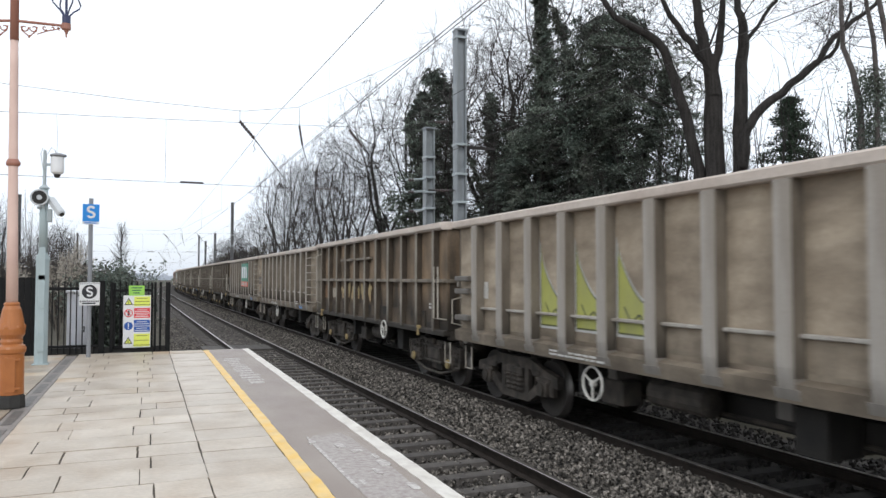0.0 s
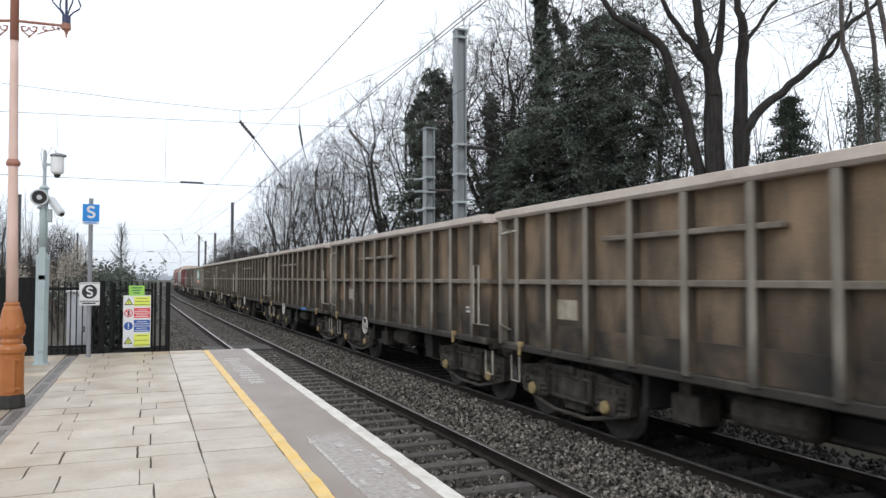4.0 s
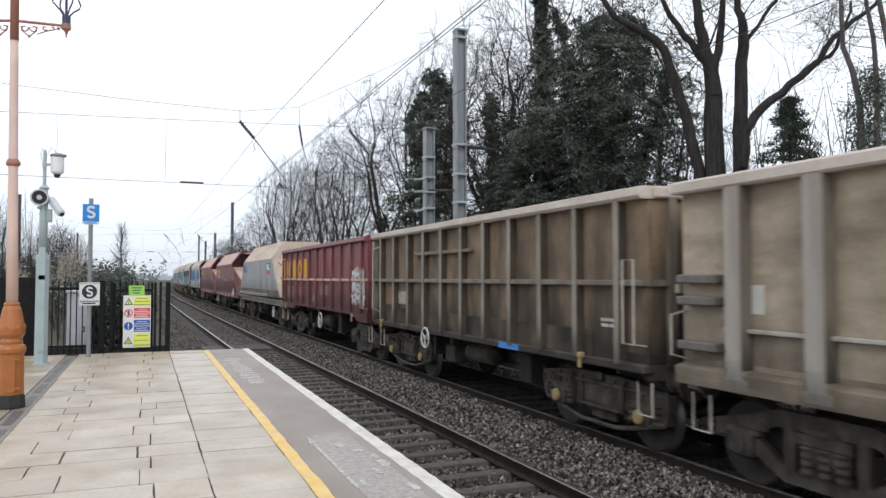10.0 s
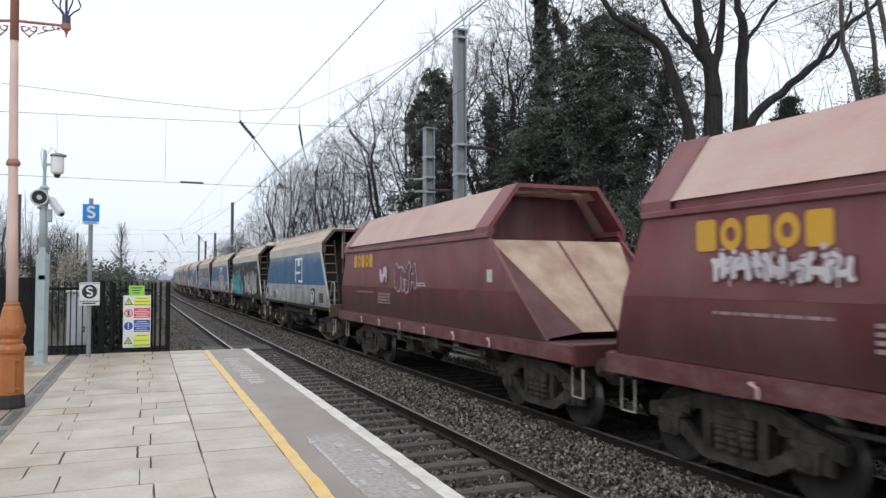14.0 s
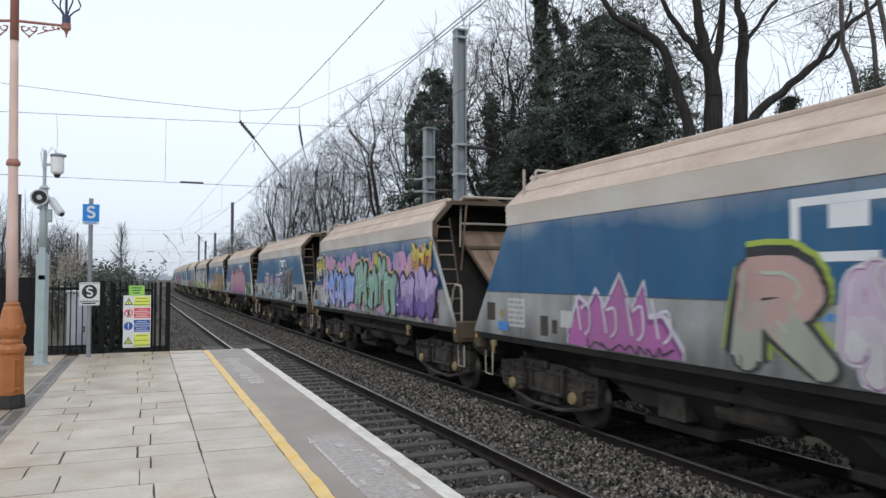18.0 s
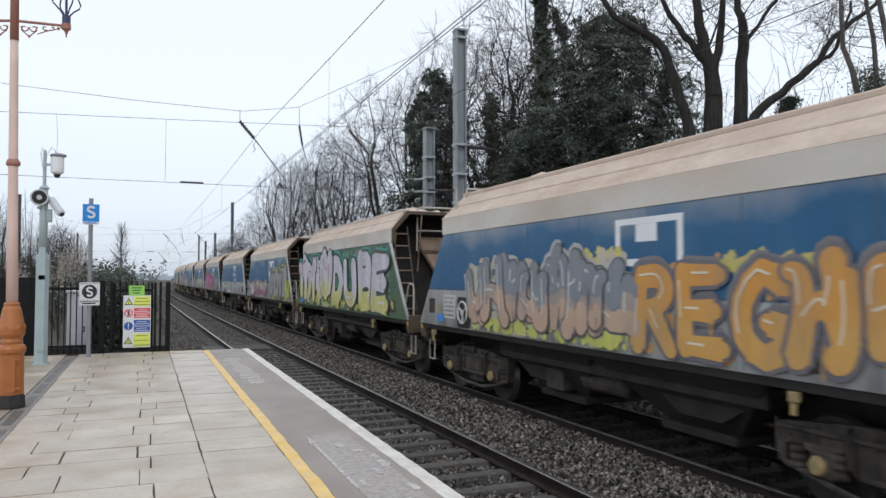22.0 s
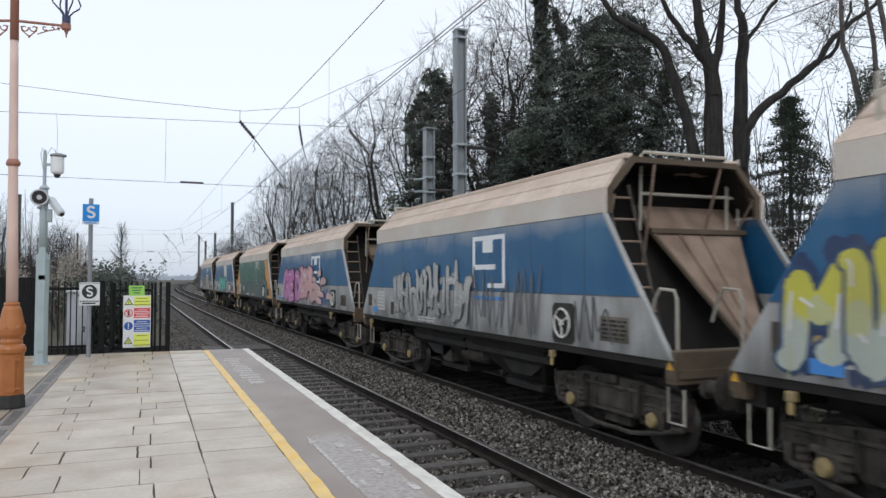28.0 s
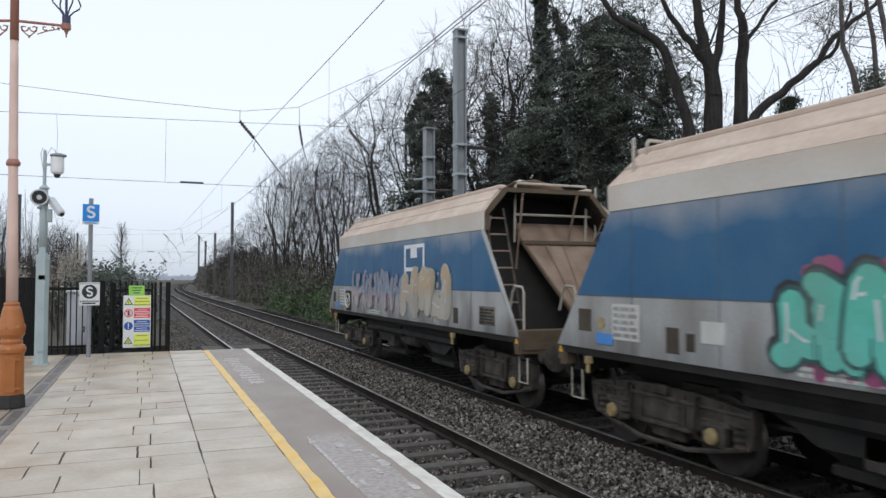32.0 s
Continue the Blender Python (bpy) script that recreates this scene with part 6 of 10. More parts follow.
twig_thicket("twig_thicket", "thicket of bare brown stems beside the line", 10.8, 15.0, 6, 60, 5.2, 480, 51)
twig_thicket("twig_thicket", "thicket of bare brown stems below the large tree", 12.8, 17.5, 11, 18, 6.6, 130, 54, 0.011)
twig_thicket("twig_thicket", "thicket of bare brown stems beside the line", 10.8, 15.0, 55, 140, 6.0, 620, 52, 0.014)
twig_thicket("twig_thicket", "thicket of bare stems behind the platform fence", -11.5, -3.6, 36, 70, 6.0, 420, 53, 0.012)
for x, y, kind, height, turn in ((-9.6, 68, 2, 9.4, 0), (-6.4, 74, 0, 7.8, 50), (-11.5, 66, 1, 10.5, 90), (-8.0, 92, 2, 8.5, 20), (-7.4, 108, 0, 9.0, 140)):
    bare_tree(x, y, kind, height, turn, "bare tree behind the platform fence")


def poplar():
    t = thing("poplar", "slim upright poplar without leaves far beyond the fence", "tree", at=pose(-2.3, 150, -1.2))
    g = Limbs(61, 0.022)
    g.limb(wander(g.r, (0, 0, 0), (0, 0, 13.0), 6, 0.08), 0.16, 0.03, True)
    for i in range(150):
        z, a = g.r.uniform(1.2, 11.6), g.r.uniform(0, 6.28)
        reach = 0.3 + 2.0 * math.sin(min(1.0, (13.2 - z) / 9) * 1.6) * g.r.uniform(0.5, 1.0)
        p = np.array((0, 0, z))
        q = p + np.array((0.5 * reach * math.cos(a), 0.5 * reach * math.sin(a), 0.7))
        e = q + np.array((0.5 * reach * math.cos(a + 0.3), 0.5 * reach * math.sin(a + 0.3), 1.3))
        g.limb([p, q, e], 0.03, 0.014)
        g.limb([q, q + np.array((0.3 * math.cos(a + 1), 0.3 * math.sin(a + 1), 0.8))], 0.02, 0.012)
    part("trunk", fast_mesh("trunk", g.trunk_v, g.trunk_f, [M_BARK]), None, t)
    part("crown", fast_mesh("crown", g.v, g.f, [M_TWIG]), None, t)


poplar()


def pampas(x, y, height, seed):
    t = thing("pampas_grass", "tall pale pampas grass plumes behind the fence", "grass", at=pose(x, y, -1.2))
    r = np.random.RandomState(seed)
    stems = Shape()
    cent, spr = [], []
    for i in range(9):
        a, d = r.uniform(0, 6.28), r.uniform(0.1, 0.5)
        h = height * r.uniform(0.75, 1.0)
        tip = (d * 1.6 * math.cos(a), d * 1.6 * math.sin(a), h)
        stems.tube([(d * 0.3 * math.cos(a), d * 0.3 * math.sin(a), 0), (d * math.cos(a), d * math.sin(a), h * 0.6), tip], 0.012, 4)
        for q in (0.72, 0.8, 0.88, 0.96):
            cent.append((tip[0] * (0.7 + 0.3 * q), tip[1] * (0.7 + 0.3 * q), h * q))
            spr.append(0.075)
    part("stems", stems, M_DRYSCRUB, t)
    cloud_part("plumes", r, cent, spr, 1500, 0.034, M_PLUME, t, "feathery cream plumes", 2.2)


pampas(-4.2, 35.0, 3.3, 81)
pampas(-2.3, 35.0, 4.3, 82)
pampas(-2.9, 35.4, 3.9, 83)


# ---- distant woods, far beyond the bend ----
def hazed_far_woods():
    s = Shape()
    r = random.Random(91)
    v, f = [], []
    n = 700
    for i in range(n + 1):
        a = radians(-75 + 150 * i / n)
        d = 900
        h = 5.0 + 2.0 * noise.noise((i * 0.13, 2, 0)) + 2.5 * noise.noise((i * 0.9, 5, 0)) + r.uniform(-1.8, 1.8)
        v += [(d * math.sin(a), d * math.cos(a), -2), (d * math.sin(a), d * math.cos(a), h), ((d + 40) * math.sin(a), (d + 40) * math.cos(a), h * 0.8)]
    for i in range(n):
        f += [(3 * i, 3 * i + 3, 3 * i + 4, 3 * i + 1), (3 * i + 1, 3 * i + 4, 3 * i + 5, 3 * i + 2)]
    # backdrop painted with its haze
    tagged(new("backdrop", s.add(v, f).mesh("backdrop", M_FAR_HAZED)), "distant line of winter woods with haze painted into its grey-blue", "woods", kind="structure")


hazed_far_woods()


# ---- wagons: x across, y towards the rear of the train, z up from the rail ----
WHEELS = []
SIDE = 1.40


def wheelset_shape():
    one = [(0.06, 0.98), (0.085, 0.975), (0.085, 0.81), (0.12, 0.80), (0.14, 0.79), (0.30, 0.765), (0.40, 0.785), (0.435, 0.79), (0.455, 0.792), (0.46, 0.785),
           (0.462, 0.70), (0.49, 0.69), (0.49, 0.665), (0.40, 0.66), (0.30, 0.70), (0.13, 0.69), (0.085, 0.66)]
    return Shape().lathe(one + [(r, -x) for r, x in one[::-1]], sides=24, axis="x", bands=(8, 9, 10, 22, 23, 24))


def side_frame_shape(d, kind):
    x0, x1 = d * 0.95, d * 1.06
    s = Shape()
    if kind == "heavy":
        # cast frame: arched top chord, sagging lower chord, columns and a nest of springs
        s.prism([(-1.44, 0.68), (-1.44, 0.50), (-1.02, 0.56), (-0.55, 0.73), (0.55, 0.73), (1.02, 0.56), (1.44, 0.50), (1.44, 0.68), (1.0, 0.77), (0.55, 0.91), (-0.55, 0.91), (-1.0, 0.77)], x0, x1)
        s.prism([(-1.0, 0.575), (-0.82, 0.54), (-0.44, 0.30), (0.44, 0.30), (0.82, 0.54), (1.0, 0.575), (1.0, 0.44), (0.48, 0.17), (-0.48, 0.17), (-1.0, 0.44)], d * 0.94, d * 1.05)
        for y in (-0.42, 0.42):
            s.box(d * 0.96, d * 1.055, y - 0.07, y + 0.07, 0.28, 0.74, 0.012)
        s.box(d * 0.90, d * 1.09, -0.33, 0.33, 0.60, 0.72, 0.015)
        for y in (-0.2, 0.0, 0.2):
            s.lathe([(0.075, 0.30), (0.092, 0.34), (0.07, 0.38), (0.092, 0.42), (0.07, 0.46), (0.092, 0.50), (0.07, 0.54), (0.092, 0.58), (0.075, 0.60)], (d * 1.02, y, 0), 10, "z")
        for y in (-1.22, 1.22):
            s.box(d * 0.95, d * 1.05, y - 0.06, y + 0.06, 0.34, 0.55, 0.012)
        s.box(d * 1.06, d * 1.085, -0.9, -0.66, 0.64, 0.74, 0.01).box(d * 1.06, d * 1.085, 0.66, 0.9, 0.64, 0.74, 0.01)
    else:
        # pressed frame with sprung axle boxes and a low tie bar
        s.prism([(-1.52, 0.80), (-1.52, 0.60), (-0.78, 0.58), (-0.56, 0.40), (0.56, 0.40), (0.78, 0.58), (1.52, 0.60), (1.52, 0.80), (0.6, 0.90), (-0.6, 0.90)], x0, x1)
        s.box(d * 1.06, d * 1.10, -1.50, 1.50, 0.74, 0.79, 0.01)
        s.box(d * 1.06, d * 1.10, -0.50, 0.50, 0.40, 0.45, 0.01)
        s.box(d * 1.06, d * 1.08, -0.34, 0.34, 0.48, 0.70, 0.015)
        for y in (-1.46, 1.46):
            s.prism([(y - 0.06, 0.60), (y + 0.06, 0.60), (y * 0.985 + 0.04, 0.40), (y * 0.985 - 0.04, 0.40)], d * 0.96, d * 1.08)
        s.tube([(d * 1.07, -1.42, 0.40), (d * 1.07, -0.85, 0.27), (d * 1.07, -0.45, 0.20), (d * 1.07, 0.45, 0.20), (d * 1.07, 0.85, 0.27), (d * 1.07, 1.42, 0.40)], 0.032, 6)
        for y in (-1.28, -0.78, 0.78, 1.28):
            s.lathe([(0.08, 0.36), (0.092, 0.39), (0.07, 0.43), (0.092, 0.47), (0.07, 0.51), (0.092, 0.55), (0.07, 0.59), (0.09, 0.62)], (d * 1.03, y, 0), 10, "z")
        s.box(d * 0.90, d * 1.0, -0.30, 0.30, 0.24, 0.42, 0.02)
        for y in (-1.50, -1.02, -0.60, -0.40, 0.40, 0.60, 1.02, 1.50):
            s.box(d * 1.06, d * 1.095, y - 0.015, y + 0.015, 0.60 if abs(y) > 0.8 else 0.46, 0.84, 0.004)
        for y in (-1.35, -1.18, -0.86, -0.70, 0.70, 0.86, 1.18, 1.35):
            s.lathe([(0.022, d * 1.06), (0.022, d * 1.085)], (0, y, 0.69), 6, "x")
        s.box(d * 1.05, d * 1.13, -0.14, 0.14, 0.80, 0.93, 0.02)
        for y in (-0.66, 0.66):
            s.tube([(d * 0.98, y, 0.88), (d * 1.12, y, 0.84), (d * 1.12, y * 0.92, 0.50), (d * 1.0, y * 0.88, 0.34)], 0.022, 5)
    return s


def axle_box_shape(d):
    return Shape().box(d * 0.96, d * 1.12, -0.14, 0.14, 0.32, 0.60, 0.03).box(d * 0.94, d * 1.10, -0.22, 0.22, 0.56, 0.64, 0.02).lathe([(0.10, d * 1.115), (0.10, d * 1.15)], (0, 0, 0.46), 14, "x")


def bogie(wagon, y, caps, kind="heavy", half=1.02):
    b = part("bogie", shared("bogie", lambda: Shape().box(-0.95, 0.95, -0.22, 0.22, 0.42, 0.80, 0.03).box(-0.35, 0.35, -0.35, 0.35, 0.78, 0.93, 0.02), M_BOGIE), None, wagon, "grimy bogie", at=pose(0, y, 0))
    for d in (-1, 1):
        part("side_frame", shared("side_frame:%s%d" % (kind, d), lambda: side_frame_shape(d, kind), M_BOGIE), None, b, at=pose(-d * 0.12, 0, 0))
        for a in (-1, 1):
            part("axle_box", shared("axle_box:%d" % d, lambda: axle_box_shape(d), M_BOGIE), None, b, at=pose(-d * 0.12, a * half, 0))
            if caps:
                part("axle_cap", shared("axle_cap:%d" % d, lambda: Shape().lathe([(0.10, d * 1.151), (0.085, d * 1.19), (0.05, d * 1.20)], (0, 0, 0.46), 14, "x"), M_BOXCAP), None, b, "yellow axle end cap", at=pose(-d * 0.12, a * half, 0))
        for a in (-0.43, 0.43):
            part("brake_block", shared("brake_block:%d" % d, lambda: Shape().box(d * 0.70, d * 0.80, -0.05, 0.05, 0.3, 0.62, 0.01), M_BOGIE), None, b, at=pose(0, a, 0))
    for a in (-1, 1):
        w = part("wheelset", shared("wheelset", wheelset_shape, [M_WHEEL, M_TREAD], True), None, b, "worn steel wheels on an axle", at=pose(0, a * half, 0.46))
        WHEELS.append((w, wagon, a * half))
    return b


def handwheel(wagon, x, y, z, r=0.22, mat=None, tilt=0):
    def make():
        s = Shape().ring((0, 0, 0), r, 0.019, 22, "x").lathe([(0.05, -0.02), (0.05, 0.05)], sides=10, axis="x")
        for i in range(3):
            t = 2 * math.pi * i / 3 + 0.5
            s.tube([(0, 0, 0), (0, r * math.cos(t), r * math.sin(t))], 0.017, 5)
        return s
    return part("handwheel", shared("handwheel:%.2f" % r, make, M_HANDWHEEL), None, wagon, "white spoked brake handwheel", at=pose(x, y, z, tilt))


def coupling(wagon, half, z=0.98):
    """Buffers and drawgear at both ends."""
    for e in (-1, 1):
        y = e * half
        for d in (-0.865, 0.865):
            part("buffer", shared("buffer:%d" % e, lambda: Shape().lathe([(0.14, 0), (0.14, e * 0.02), (0.09, e * 0.04), (0.09, e * 0.24), (0.06, e * 0.25), (0.06, e * 0.31), (0.21, e * 0.32), (0.22, e * 0.345), (0.1, e * 0.36)], sides=16, axis="y"), M_BOGIE), None, wagon, at=pose(d, y, z))
        part("drawhook", shared("drawhook:%d" % e, lambda: Shape().box(-0.05, 0.05, min(0, e * 0.28), max(0, e * 0.28), -0.06, 0.06, 0.02).ring((0, e * 0.32, -0.12), 0.10, 0.022, 12, "x"), M_BOGIE), None, wagon, at=pose(0, y, z))
        part("brake_hose", shared("brake_hose:%d" % e, lambda: Shape().tube([(0.3, 0, -0.05), (0.3, e * 0.16, -0.1), (0.3, e * 0.26, -0.32), (0.3, e * 0.3, -0.45)], 0.025, 6), M_DARK), None, wagon, at=pose(0, y, z))
        for d in (-1.18, 1.18):
            part("shunter_step", shared("shunter_step", lambda: Shape().tube([(0, -0.14, 0.0), (0, -0.14, -0.42), (0, 0.14, -0.42), (0, 0.14, 0.0)], 0.018, 5), M_RUNGS), None, wagon, "bent steel step", at=pose(d, y - e * 0.18, z - 0.02))


def lade(wagon, half_x, half_y, z, seed, heap=0.25):
    """Stone that fills the wagon to a little under the rim, heaped and lumpy."""
    nx, ny = 8, 44
    v, f = [], []
    for i in range(nx + 1):
        for j in range(ny + 1):
            x, y = (i / nx * 2 - 1) * half_x, (j / ny * 2 - 1) * half_y
            e = (1 - (x / half_x) ** 2) * (0.6 + 0.4 * math.cos(y * 1.3 + seed))
            v.append((x, y, z + heap * e * (1 + 0.9 * noise.noise((y * 0.45, seed, 1))) + 0.09 * noise.noise((x * 2, y * 2, seed)) + 0.04 * noise.noise((x * 6, y * 6, seed))))
    for i in range(nx):
        for j in range(ny):
            a = i * (ny + 1) + j
            f.append((a, a + ny + 1, a + ny + 2, a + 1))
    return part("stone_load", Shape().add(v, f), M_TOPDUST, wagon, "pale crushed stone load", smooth=True)


def text_rows(wagon, y0, y1, z0, z1, rows, mat, seed, x=None, name="stencil_text"):
    """Stencilled writing too small to read: rows of short bars on the side."""
    r = random.Random(seed)
    s = Shape()
    x = -(SIDE + 0.004) if x is None else x
    for i in range(rows):
        z = z1 - (z1 - z0) * (i + 0.5) / rows
        h = (z1 - z0) / rows * 0.28
        y = y1
        while y > y0 + 0.05:
            w = min(r.uniform(0.06, 0.22), y - y0)
            s.box(x - 0.003, x + 0.003, y - w, y, z - h, z + h)
            y -= w + 0.035
    return part(name, s, mat, wagon)


def plate(wagon, name, y0, y1, z0, z1, mat, label="", x=None, d=0.004):
    x = -(SIDE + 0.003) if x is None else x
    return part(name, Shape().box(x - d, x + d, y0, y1, z0, z1), mat, wagon, label)


# --- spray-painted pieces ---
def flat(shape, outline, x, k):
    """A flat many-cornered patch, thin, facing the platform."""
    yc = sum(p[0] for p in outline) / len(outline)
    zc = sum(p[1] for p in outline) / len(outline)
    v = [(x, yc, zc)] + [(x, y, z) for y, z in outline]
    n = len(outline)
    shape.add(v, [(0, i + 1, (i + 1) % n + 1) for i in range(n)], k)


def ribbon(shape, pts, w, x, k, swell=0.0):
    """A sprayed line; k: its material, or a rule that gives it from the height; swell: how much it thickens on its way."""
    v, f = [], []
    n = len(pts) - 1
    wide = [w * (1 + swell * math.cos(2.6 * i / max(n, 1))) for i in range(n + 1)]
    for i, (y, z) in enumerate(pts):
        a, b = pts[max(i - 1, 0)], pts[min(i + 1, n)]
        d = Vector((b[0] - a[0], b[1] - a[1]))
        d = d.normalized() if d.length > 1e-6 else Vector((1, 0))
        v += [(x, y - d.y * wide[i], max(1.32, z + d.x * wide[i])), (x, y + d.y * wide[i], max(1.32, z - d.x * wide[i]))]
    for i in range(n):
        lie = 0.00012 * i
        shape.add([(v[j][0] - lie, v[j][1], v[j][2]) for j in (2 * i, 2 * i + 1, 2 * i + 3, 2 * i + 2)], [(0, 1, 2, 3)], k((pts[i][1] + pts[i + 1][1]) / 2) if callable(k) else k)
        if 0 < i and w > 0.04:
            y, z = pts[i]
            flat(shape, [(y + wide[i] * math.cos(t * 0.7), max(1.32, z + wide[i] * math.sin(t * 0.7))) for t in range(9)], x - lie - 0.00006, k(z) if callable(k) else k)


def bend(pts, fine=5):
    """A smooth line through the points."""
    out, n = [], len(pts) - 1
    for i in range(n):
        p0, p1, p2, p3 = pts[max(i - 1, 0)], pts[i], pts[i + 1], pts[min(i + 2, n)]
        for j in range(fine):
            q = j / fine
            out.append(tuple(0.5 * (2 * p1[c] + (p2[c] - p0[c]) * q + (2 * p0[c] - 5 * p1[c] + 4 * p2[c] - p3[c]) * q * q + (3 * p1[c] - p0[c] - 3 * p2[c] + p3[c]) * q ** 3) for c in (0, 1)))
    return out + [pts[-1]]


def sprayed_form(r):
    """Strokes in a unit square for one fat interlocking form: leaning stems, hooks and links that spell nothing."""
    strokes = []
    stems = r.choice((2, 2, 3))
    feet = []
    for k in range(stems):
        u = (0.12, 0.5, 0.88)[k] if stems == 3 else (0.18, 0.80)[k]
        u += r.uniform(-0.06, 0.06)
        low, high = r.uniform(0.0, 0.22), r.uniform(0.78, 1.05)
        hook = r.choice((-0.22, -0.14, 0.14, 0.22))
        if r.random() < 0.5:
            strokes.append(((u + hook, high), (u + hook * 0.3, high * 0.92), (u, 0.5), (u + r.uniform(-0.08, 0.08), low)))
        else:
            strokes.append(((u + r.uniform(-0.06, 0.06), high), (u, 0.5), (u + hook * 0.3, low + 0.08), (u + hook, low)))
        feet.append(u)
    for k in range(stems - 1):
        a, b = feet[k], feet[k + 1]
        z = r.uniform(0.25, 0.8)
        strokes.append(((a, z), ((a + b) / 2, z + r.uniform(-0.25, 0.25)), (b, z + r.uniform(-0.3, 0.3))))
    if r.random() < 0.6:
        u = r.uniform(0.1, 0.9)
        strokes.append(((u, 0.55), (u + r.uniform(-0.15, 0.15), 0.85), (u + r.uniform(-0.25, 0.25), 1.12)))
    return strokes


# the few that can be read
GLYPHS = {
    "R": (((0.2, 0.0), (0.22, 1.0)), ((0.2, 0.93), (0.62, 0.95), (0.80, 0.76), (0.62, 0.56), (0.25, 0.5)), ((0.5, 0.52), (0.68, 0.3), (0.95, 0.0))),
    "C": (((0.85, 0.82), (0.5, 0.97), (0.18, 0.65), (0.2, 0.25), (0.55, 0.04), (0.88, 0.2)), ((0.88, 0.36), (0.6, 0.42))),
    "P": (((0.2, 0.0), (0.2, 1.0)), ((0.2, 0.93), (0.7, 0.93), (0.85, 0.75), (0.7, 0.54), (0.25, 0.5))),
    "A": (((0.1, 0.0), (0.5, 1.0)), ((0.5, 1.0), (0.9, 0.0)), ((0.3, 0.32), (0.7, 0.32))),
    "Z": (((0.1, 0.93), (0.9, 0.95)), ((0.85, 0.92), (0.15, 0.1)), ((0.1, 0.06), (0.95, 0.04))),
    "D": (((0.2, 0.0), (0.2, 1.0)), ((0.2, 0.93), (0.6, 0.9), (0.85, 0.5), (0.6, 0.1), (0.2, 0.06))),
    "U": (((0.2, 1.0), (0.2, 0.25), (0.5, 0.05), (0.8, 0.25), (0.8, 1.0)),),
    "B": (((0.2, 0.0), (0.2, 1.0)), ((0.2, 0.93), (0.65, 0.92), (0.75, 0.75), (0.6, 0.56), (0.25, 0.52)), ((0.55, 0.52), (0.82, 0.42), (0.85, 0.2), (0.65, 0.06), (0.2, 0.05))),
    "E": (((0.88, 0.94), (0.2, 0.94)), ((0.2, 1.0), (0.2, 0.0)), ((0.2, 0.06), (0.9, 0.05)), ((0.2, 0.5), (0.78, 0.5))),
}


